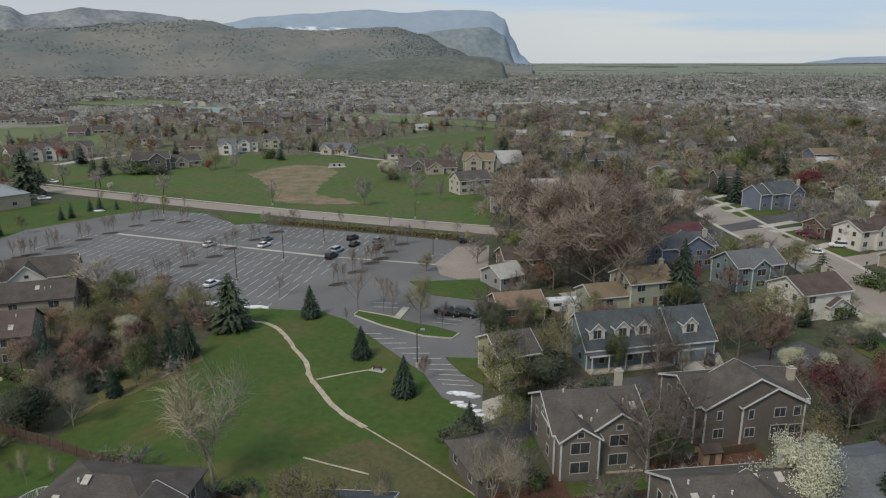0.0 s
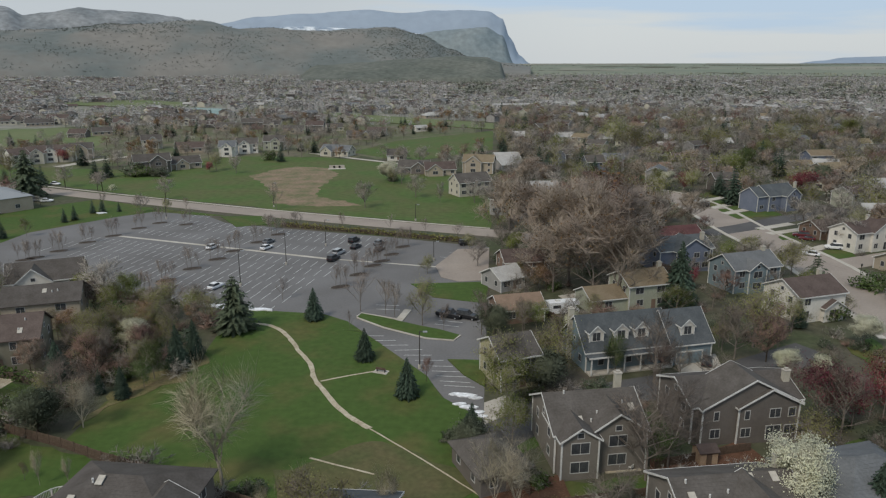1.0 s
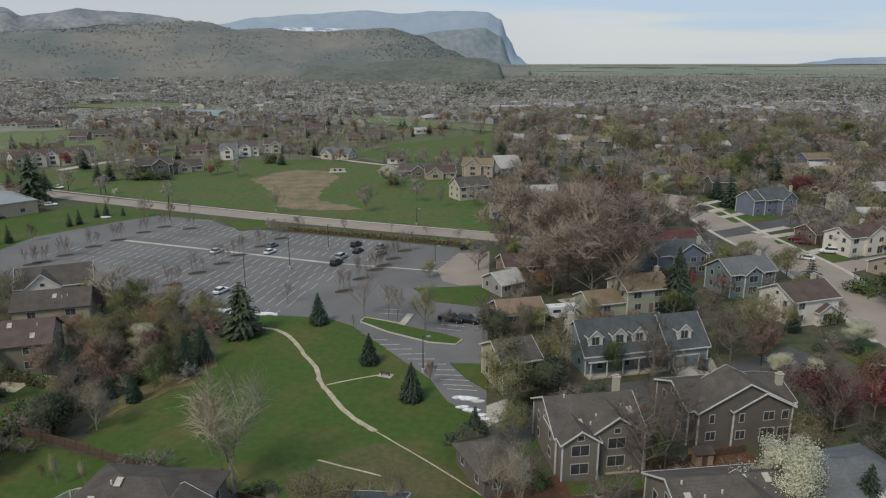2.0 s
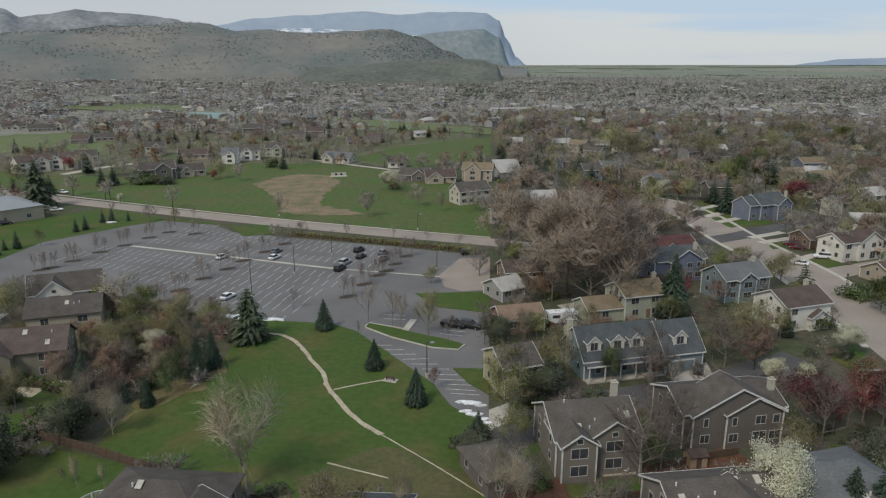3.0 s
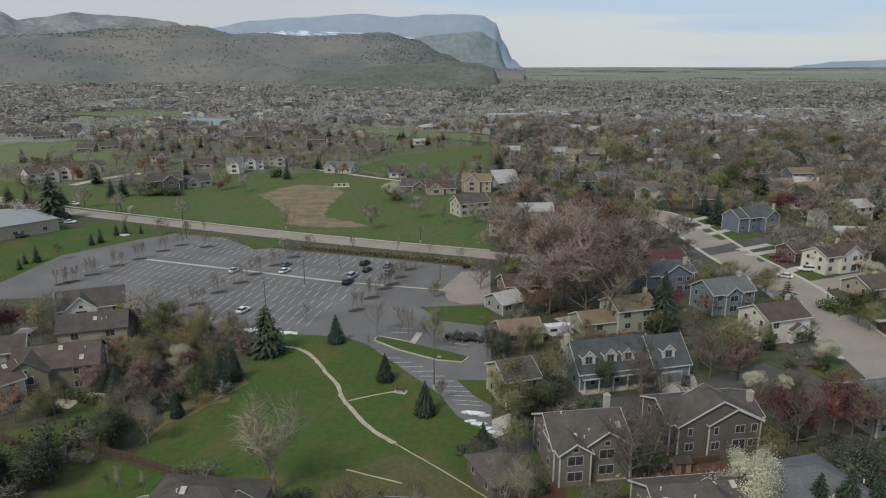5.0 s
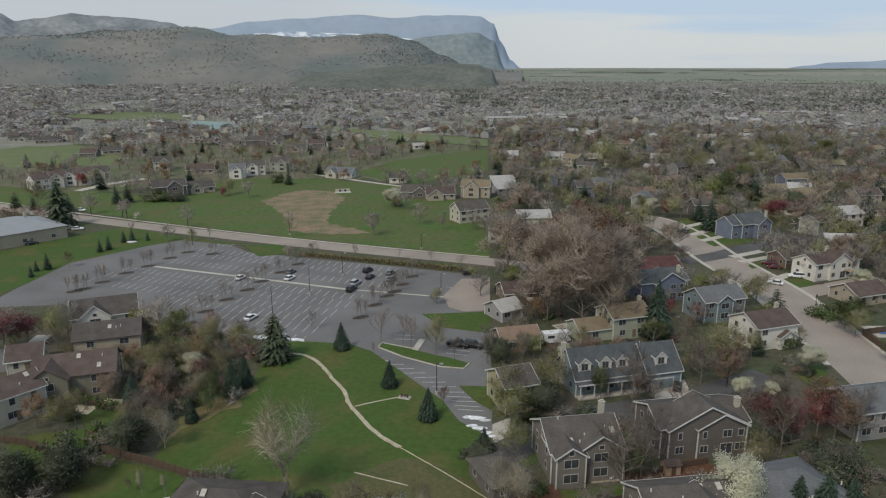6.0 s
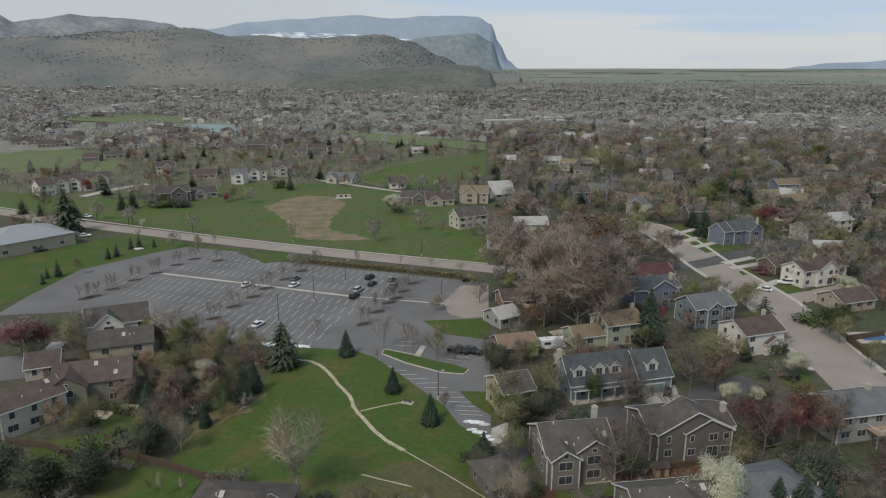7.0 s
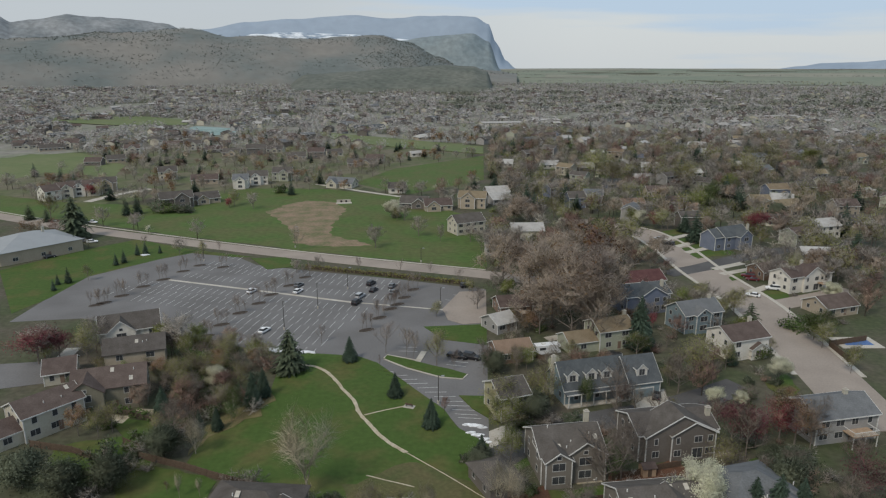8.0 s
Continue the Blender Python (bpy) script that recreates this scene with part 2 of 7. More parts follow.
ROOFS = {
    "grey": ((0.076, 0.067, 0.059), (0.103, 0.092, 0.083)), "brown": ((0.08, 0.06, 0.053), (0.108, 0.083, 0.073)),
    "tan": ((0.17, 0.135, 0.088), (0.205, 0.165, 0.112)), "blue": ((0.068, 0.075, 0.08), (0.092, 0.1, 0.104)),
    "slate": ((0.108, 0.112, 0.115), (0.138, 0.142, 0.145)), "maroon": ((0.075, 0.035, 0.035), (0.1, 0.05, 0.048)),
    "orange": ((0.18, 0.125, 0.09), (0.215, 0.152, 0.112)), "light": ((0.3, 0.29, 0.275), (0.36, 0.345, 0.325)),
}
for key, (c1, c2) in ROOFS.items():
    M["roof_" + key] = ribbed(surface(key + "_shingles", c1, c2, 2.2, rough=0.92, fine=0.3, vary=0.08, grain=0.13), 0.2, 0.02)
WALLS = {
    "greige": ((0.165, 0.147, 0.125), (0.188, 0.168, 0.144)),
    "taupe": ((0.122, 0.106, 0.093), (0.142, 0.125, 0.11)), "olive": ((0.17, 0.158, 0.118), (0.195, 0.18, 0.135)),
    "white": ((0.55, 0.52, 0.46), (0.62, 0.59, 0.53)), "cream": ((0.4, 0.37, 0.3), (0.46, 0.43, 0.35)),
    "tan": ((0.31, 0.265, 0.2), (0.36, 0.305, 0.235)), "blue": ((0.13, 0.15, 0.2), (0.155, 0.175, 0.225)),
    "teal": ((0.15, 0.2, 0.22), (0.18, 0.23, 0.25)), "sage": ((0.3, 0.31, 0.24), (0.34, 0.35, 0.27)),
    "brown": ((0.17, 0.115, 0.085), (0.2, 0.14, 0.105)), "grey": ((0.26, 0.25, 0.24), (0.3, 0.29, 0.275)),
    "yellow": ((0.33, 0.3, 0.19), (0.37, 0.34, 0.22)),
}
for key, (c1, c2) in WALLS.items():
    M["wall_" + key] = ribbed(surface(key + "_siding", c1, c2, 3.0, rough=0.75, fine=0.5, grain=0.06), 0.18, 0.012)


# ---- mesh helpers ----
class Shape:
    """Vertices, faces and a material slot for each face."""

    def __init__(self):
        self.v, self.f, self.s = [], [], []

    def add(self, vs, fs, slot=0):
        n = len(self.v)
        self.v += [tuple(p) for p in vs]
        self.f += [tuple(i + n for i in f) for f in fs]
        self.s += [slot] * len(fs)
        return self

    def box(self, x0, y0, z0, x1, y1, z1, slot=0):
        return self.add([(x0, y0, z0), (x1, y0, z0), (x1, y1, z0), (x0, y1, z0), (x0, y0, z1), (x1, y0, z1), (x1, y1, z1), (x0, y1, z1)],
                        [(0, 3, 2, 1), (4, 5, 6, 7), (0, 1, 5, 4), (1, 2, 6, 5), (2, 3, 7, 6), (3, 0, 4, 7)], slot)

    def tube(self, a, b, ra, rb, n=5, slot=0):
        a, b = Vector(a), Vector(b)
        d = (b - a).normalized()
        u = d.orthogonal().normalized()
        w = d.cross(u)
        vs = []
        for p, r in ((a, ra), (b, rb)):
            for i in range(n):
                q = 2 * math.pi * i / n
                vs.append(p + u * (r * math.cos(q)) + w * (r * math.sin(q)))
        fs = [(i, (i + 1) % n, n + (i + 1) % n, n + i) for i in range(n)] + [tuple(range(n, 2 * n))]
        return self.add(vs, fs, slot)

    def slab(self, outline, z0, z1, slot=0):
        """A flat plate with the outline (x, y), either way round."""
        area = sum(outline[i - 1][0] * outline[i][1] - outline[i][0] * outline[i - 1][1] for i in range(len(outline)))
        pts = outline if area > 0 else outline[::-1]
        n = len(pts)
        vs = [(x, y, z0) for x, y in pts] + [(x, y, z1) for x, y in pts]
        return self.add(vs, [tuple(range(n, 2 * n))] + [(i, (i + 1) % n, n + (i + 1) % n, n + i) for i in range(n)], slot)

    def mesh(self, name, mats, smooth=False):
        me = bpy.data.meshes.new(name)
        me.from_pydata(self.v, [], self.f)
        for m in mats:
            me.materials.append(m)
        me.polygons.foreach_set("material_index", self.s)
        if smooth:
            me.polygons.foreach_set("use_smooth", [True] * len(self.f))
        me.update()
        return me


def foliage(shape, name, mats, centre=(0, 0, 5.0), up=0.45):
    """A crown whose clumps are shaded as one soft mass, as fine twigs and leaves are."""
    v = np.array([tuple(p) for p in shape.v])
    out = v - np.array(centre)
    out /= np.linalg.norm(out, axis=1, keepdims=True) + 1e-6
    out[:, 2] += up
    out /= np.linalg.norm(out, axis=1, keepdims=True) + 1e-6
    a = np.array([f[:3] for f in shape.f])
    facing = np.einsum("ij,ij->i", np.cross(v[a[:, 1]] - v[a[:, 0]], v[a[:, 2]] - v[a[:, 0]]), out[a[:, 0]])
    shape.f = [f if k >= 0 else tuple(f)[::-1] for f, k in zip(shape.f, facing)]
    me = shape.mesh(name, mats, True)
    me.normals_split_custom_set_from_vertices(out.tolist())
    return me


def part(name, shape, material, parent, label="", at=None):
    """One mesh under a thing or part; shape may be a Shape or a mesh that alike parts share."""
    me = shape.mesh(name, material if isinstance(material, list) else [material]) if isinstance(shape, Shape) else shape
    ob = new(name, me)
    ob.parent = parent
    if at is not None:
        ob.matrix_basis = at
    return tagged(ob, label)


def thing(name, label, category, m, group=""):
    ob = new(name)
    ob.empty_display_size = 0.3
    ob.matrix_basis = m
    return tagged(ob, label, category, group)


FIELDS = []


def inside(x, y, outline):
    odd = False
    for (x0, y0), (x1, y1) in zip(outline, outline[1:] + outline[:1]):
        if (y0 > y) != (y1 > y) and x < (x1 - x0) * (y - y0) / (y1 - y0) + x0:
            odd = not odd
    return odd


def ragged(outline, wander):
    """The outline with uneven edges."""
    got = []
    for (x0, y0), (x1, y1) in zip(outline, outline[1:] + outline[:1]):
        n = max(2, min(10, int(math.hypot(x1 - x0, y1 - y0) / 1.5)))
        for i in range(n):
            x, y = x0 + (x1 - x0) * i / n, y0 + (y1 - y0) * i / n
            k = wander * min(12, math.hypot(x1 - x0, y1 - y0))
            got.append((x + k * noise.noise((x / 4, y / 4, 1)), y + k * noise.noise((x / 4, y / 4, 7))))
    return got


def in_field(x, y):
    return any(inside(x, y, o) for o in FIELDS)


def sheet(name, outline, z, material, label, depth=0.4, kind="structure"):
    FIELDS.append(outline)
    z += 0.004 * (len(FIELDS) % 11)
    if name in ("dirt_patch", "weeds", "dry_lawn", "mulch_bed", "meadow", "snow_patch", "yard_lawn"):
        outline = ragged(outline, 0.12 if name in ("snow_patch", "yard_lawn", "mulch_bed") else 0.2)
    return tagged(new(name, Shape().slab(outline, z - depth, z).mesh(name, [material])), label, name.replace("_", " "), kind=kind)


def band(points, width):
    """The outline of a strip along a line of points."""
    left, right = [], []
    for i, (x, y) in enumerate(points):
        a, b = points[max(i - 1, 0)], points[min(i + 1, len(points) - 1)]
        d = math.hypot(b[0] - a[0], b[1] - a[1])
        nx, ny = -(b[1] - a[1]) / d * width / 2, (b[0] - a[0]) / d * width / 2
        left.append((x + nx, y + ny))
        right.append((x - nx, y - ny))
    return left, right


def flowing(points, step=3.0):
    """A smooth line through the points."""
    got = []
    for i in range(len(points) - 1):
        p0, p1, p2, p3 = points[max(i - 1, 0)], points[i], points[i + 1], points[min(i + 2, len(points) - 1)]
        n = max(1, min(14, int(math.hypot(p2[0] - p1[0], p2[1] - p1[1]) / step)))
        for j in range(n):
            t = j / n
            got.append(tuple(0.5 * (2 * b + (c - a) * t + (2 * a - 5 * b + 4 * c - d) * t * t + (3 * b - a - 3 * c + d) * t ** 3) for a, b, c, d in zip(p0, p1, p2, p3)))
    return got + [points[-1]]


def strip(name, points, width, z, material, label, depth=0.4, kind="structure"):
    points = flowing(points, 1.2 if name in ("path", "trail") else 6.0)
    left, right = band(points, width)
    if name in ("road", "street", "driveway", "path"):
        FIELDS.append(left + right[::-1])
        z += 0.004 * (len(FIELDS) % 11)
    if name in ("path", "trail"):
        k = 0.3 * width
        left = [(x + k * noise.noise((x * 0.7, y * 0.7, 3)), y + k * noise.noise((x * 0.7, y * 0.7, 8))) for x, y in left]
        right = [(x + k * noise.noise((x * 0.7, y * 0.7, 13)), y + k * noise.noise((x * 0.7, y * 0.7, 18))) for x, y in right]
    s = Shape()
    for i in range(len(points) - 1):
        s.slab([left[i], left[i + 1], right[i + 1], right[i]], z - depth, z)
    return tagged(new(name, s.mesh(name, [material])), label, name.replace("_", " "), kind=kind)


def land(x, y):
    """Height of the ground: level in the town, rising slowly to the far plain."""
    r = math.hypot(x, y)
    t = max(0.0, min(1.0, (r - 1100) / 3700))
    return 61 * t * t * (3 - 2 * t) + (3 * noise.noise((x / 400, y / 400, 0)) * min(1.0, max(0.0, (r - 900) / 600)))


# ---- ground ----
s = Shape()
RINGS = [0, 40, 120, 260, 450, 700, 900, 1100, 1300, 1500, 1750, 2000, 2300, 2600, 2900, 3200, 3500, 3800, 4100, 4400, 4650, 4880]
SPOKES = 96
vs, fs = [], []
for r in RINGS:
    for k in range(SPOKES):
        q = 2 * math.pi * k / SPOKES
        vs.append((r * math.cos(q), r * math.sin(q), land(r * math.cos(q), r * math.sin(q))))
for i in range(len(RINGS) - 1):
    for k in range(SPOKES):
        k2 = (k + 1) % SPOKES
        fs.append((i * SPOKES + k, (i + 1) * SPOKES + k, (i + 1) * SPOKES + k2, i * SPOKES + k2))
s.add(vs, fs)
tagged(new("ground", s.mesh("ground", [M["ground"]], True)), "brown and green early spring ground of a suburb", "ground", kind="structure")


# ---- hills and mountains ----
def interp(x, pairs):
    for (a, u), (b, w) in zip(pairs, pairs[1:]):
        if x <= b:
            t = max(0.0, (x - a) / (b - a))
            t = t * t * (3 - 2 * t)
            return u + (w - u) * t
    return pairs[-1][1]


def ridge(name, label, material, near, far, base, profile, rough, steps=(150, 26), seed=0.0, crest=0.55):
    """A range between two distances; profile gives its crest height by bearing in degrees east of the view's axis."""
    a0, a1 = profile[0][0], profile[-1][0]
    vs, fs = [], []
    na, nr = steps
    for i in range(na + 1):
        q = a0 + (a1 - a0) * i / na
        top = interp(q, profile)
        for j in range(nr + 1):
            t = j / nr
            r = near + (far - near) * t
            x, y = r * math.sin(radians(q)), r * math.cos(radians(q))
            lift = (t / crest) if t < crest else (1 - t) / (1 - crest)
            lift = math.sin(lift * math.pi / 2) ** 1.15
            n = noise.fractal((x / 420 + seed, y / 420, seed), 0.9, 2.1, 6)
            z = base + (top - base) * lift + rough * n * lift
            vs.append((x, y, z if 0 < j < nr else base - 30))
    for i in range(na):
        for j in range(nr):
            p = i * (nr + 1) + j
            fs.append((p, p + 1, p + nr + 2, p + nr + 1))
    ob = new(name, Shape().add(vs, [f[::-1] for f in fs]).mesh(name, [material], True))
    return tagged(ob, label, name, kind="structure")


# Hill and ridge colours are greyed and paled to stand in for haze.
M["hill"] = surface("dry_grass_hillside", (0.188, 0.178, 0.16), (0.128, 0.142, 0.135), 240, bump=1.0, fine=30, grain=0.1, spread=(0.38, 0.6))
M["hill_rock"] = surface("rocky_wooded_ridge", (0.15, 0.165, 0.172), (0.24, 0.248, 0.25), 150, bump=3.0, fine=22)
# Far range and slope: air haze is painted into the blue-grey base colour.
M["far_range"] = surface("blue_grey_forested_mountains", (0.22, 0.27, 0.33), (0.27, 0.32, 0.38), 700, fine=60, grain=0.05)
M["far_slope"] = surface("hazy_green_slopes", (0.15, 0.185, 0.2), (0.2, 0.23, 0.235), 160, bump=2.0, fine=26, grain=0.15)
M["wooded"] = surface("wooded_lower_slope", (0.09, 0.1, 0.085), (0.13, 0.135, 0.115), 120, bump=2.0, fine=14)
# Ground between the snow patches is tinted the same haze blue.
M["snow_bank"] = surface("snowfield", (0.24, 0.29, 0.35), (0.62, 0.65, 0.68), 90, spread=(0.45, 0.55), stretch=(1, 1, 5))


# ---- trees ----
def limbs_of(rng, h, r, spread, fork=0.3, first=6, depth=3, kids=(3, 4), lean=0.0):
    """A trunk with forking limbs; gives the wood and the tips."""
    wood, tips = Shape(), []

    def grow(p, d, length, rad, level):
        bend = Vector((rng.uniform(-1, 1), rng.uniform(-1, 1), rng.uniform(-0.2, 0.6))) * 0.22
        mid = p + d * length * 0.5
        d2 = (d + bend).normalized()
        end = mid + d2 * length * 0.5
        sides = 6 if level == 0 else (4 if level == 1 else 3)
        wood.tube(p, mid, rad, rad * 0.8, sides)
        wood.tube(mid, end, rad * 0.8, rad * 0.5, sides)
        if level:
            tips.append((p + (mid - p) * 0.8, d))
            tips.append((end, d2))
            if level >= depth:
                tips.append(((mid + end) / 2, d2))
                return
        n = first if level == 0 else rng.choice(kids)
        for i in range(n):
            q = 2.4 * i + rng.uniform(-0.5, 0.5) if level == 0 else 2 * math.pi * (i + rng.random() * 0.8) / n
            side = Vector((math.cos(q), math.sin(q), 0))
            out = spread * rng.uniform(0.6, 1.15)
            u = 1.0 if i == 0 else ((i / n) * 0.75 + 0.25 if level == 0 and not vase else rng.uniform(0.4, 1.0))
            start = p + (end - p) * u
            if level == 0 and not vase:
                d3 = (side * out + Vector((0, 0, 0.25 + 0.6 * u))).normalized()
                grow(start, d3, h * 0.36 * (1.2 - 0.55 * u) * rng.uniform(0.8, 1.15), rad * 0.5, 1)
            else:
                d3 = (d2 * 0.55 + side * out + Vector((0, 0, 0.45))).normalized()
                grow(start, d3, length * rng.uniform(0.6, 0.95) * (1.25 if level == 0 else 0.72), rad * 0.55, level + 1)

    vase = fork < 0.26
    grow(Vector((0, 0, -0.2)), Vector((lean, 0, 1)).normalized(), h * (fork if vase else 0.62), r, 0)
    return wood, tips


def fit_height(shapes, h):
    top = max(v[2] for s in shapes for v in s.v)
    k = h / top
    for s in shapes:
        s.v = [(x * k, y * k, z * k) for x, y, z in s.v]


def spray(crown, rng, tips, count, length, width, up=0.3, slot=0):
    """Thin forked twigs round each tip."""
    for p, d in tips:
        for _ in range(count):
            w = Vector((rng.gauss(0, 1), rng.gauss(0, 1), rng.gauss(up, 0.8))).normalized()
            a = p + d * rng.uniform(-0.5, 0.2)
            way = (w + d * 0.7).normalized()
            b = a + way * length * rng.uniform(0.6, 1.2)
            side = way.orthogonal().normalized() * width
            crown.add([a - side, a + side, b], [(0, 1, 2)], slot)
            m = a + (b - a) * 0.4
            for _ in range(2):
                e = m + (way + Vector((rng.gauss(0, 1), rng.gauss(0, 1), rng.gauss(up, 0.8))) * 0.55).normalized() * length * rng.uniform(0.4, 0.8)
                crown.add([m - side * 0.7, m + side * 0.7, e], [(0, 1, 2)], slot)


def leaves(crown, rng, tips, count, ball, size, slot=1):
    """Small leaf clumps scattered round the tips."""
    for p, d in tips:
        for _ in range(count):
            c = p + Vector((rng.gauss(0, 1), rng.gauss(0, 1), rng.gauss(0.1, 0.8))) * ball
            u = Vector((rng.gauss(0, 1), rng.gauss(0, 1), rng.gauss(0, 1))).normalized()
            w = u.orthogonal().normalized() * size * rng.uniform(0.6, 1.2)
            u = u * size * rng.uniform(0.6, 1.2)
            crown.add([c - u, c + w * 0.8, c + u * 0.9, c - w], [(0, 1, 2, 3)], slot)


def broadleaf(seed, bark, twig, leaf, spread=0.75, twigs=9, leaf_count=0, leaf_size=0.16, fork=0.28, first=8, depth=2, thin=0.024, ball=0.55, reach=1.5, girth=0.14, kids=(3, 4), lite=False):
    """The wood and the crown of a tree 10 m high."""
    if lite > 1:
        twigs, thin, leaf_count, leaf_size = 2, thin * 2.6, (leaf_count + 2) // 3, leaf_size * 1.9
    elif lite:
        twigs, thin, leaf_size = max(3, twigs * 2 // 3), thin * 1.5, leaf_size * 1.25
    rng = random.Random(seed)
    wood, tips = limbs_of(rng, 10, girth, spread, fork, first, depth, kids)
    crown = Shape()
    spray(crown, rng, tips, twigs, reach, thin)
    if leaf_count:
        leaves(crown, rng, tips, leaf_count, ball, leaf_size)
    fit_height((wood, crown), 10)
    return wood.mesh("trunk", [M[bark]]), foliage(crown, "crown", [M[twig], M[leaf or twig]])


def conifer(seed, needle, width=0.25, layers=30, ragged=0.25, blunt=0.0, lite=0):
    """A spruce or pine 10 m high: drooping boughs in whorls."""
    rng = random.Random(seed)
    if lite:
        layers = 13
    wood = Shape().tube((0, 0, -0.2), (0, 0, 9.6), 0.17, 0.02, 6)
    crown = Shape()
    for i in range(layers):
        t = (i + 0.3) / layers
        z = 0.9 + 8.8 * t
        reach = 10 * width * ((1 - t) ** (0.8 - 0.45 * blunt)) * (0.75 + 0.25 * math.sin(min(1, t * 8) * 1.57)) + 0.12
        n = max(7, int(20 * (1 - t) + 6))
        for k in range(n):
            q = 2 * math.pi * (k + rng.random()) / n
            L = reach * rng.uniform(1 - ragged, 1 + ragged * 0.6)
            dx, dy = math.cos(q), math.sin(q)
            drop = -0.28 * L + rng.uniform(-0.15, 0.15)
            px, py = -dy, dx
            for m in range(6):
                u0 = 0.1 + 0.15 * m
                w = L * (0.24 - 0.03 * m) * rng.uniform(0.7, 1.2)
                bx, bz = L * u0, z + drop * u0
                tip = min(L, L * (u0 + 0.26))
                tw = rng.uniform(-0.16, 0.16)
                crown.add([(dx * bx + px * w, dy * bx + py * w, bz + 0.12 + tw), (dx * bx - px * w, dy * bx - py * w, bz + 0.12 - tw),
                           (dx * tip, dy * tip, z + drop * (u0 + 0.26) + rng.uniform(-0.12, 0.2))], [(0, 1, 2)])
    crown.tube((0, 0, 8.9), (0, 0, 10), 0.14, 0.01, 4)
    return wood.mesh("trunk", [M["bark_dark"]]), foliage(crown, "crown", [M[needle]], (0, 0, 1.5), 0.25)


def shrub(seed, leaf, twig, count=26, size=0.16):
    """A bush 10 units high and broad, scaled down where it stands."""
    rng = random.Random(seed)
    wood, tips = Shape(), []
    wood.v = [(0.25, 0, -0.3), (-0.12, 0.2, -0.3), (-0.12, -0.2, -0.3)]
    for i in range(16):
        q, e = rng.uniform(0, 6.28), rng.uniform(0.25, 1.3)
        end = Vector((math.cos(q) * math.cos(e), math.sin(q) * math.cos(e), math.sin(e))) * rng.uniform(4.5, 8)
        n = len(wood.v)
        wood.v.append(tuple(end))
        wood.f += [(0, 1, n), (1, 2, n), (2, 0, n)]
        wood.s += [0, 0, 0]
        tips += [(end, end.normalized()), (end * 0.7, end.normalized()), (end * 0.45, end.normalized())]
    crown = Shape()
    spray(crown, rng, tips, 8, 2.6, 0.06)
    if leaf:
        leaves(crown, rng, tips, count, 1.2, size * 3)
    fit_height((wood, crown), 10)
    return wood.mesh("stem", [M["bark_dark"]]), foliage(crown, "crown", [M[twig], M[leaf or twig]], (0, 0, 1.0))


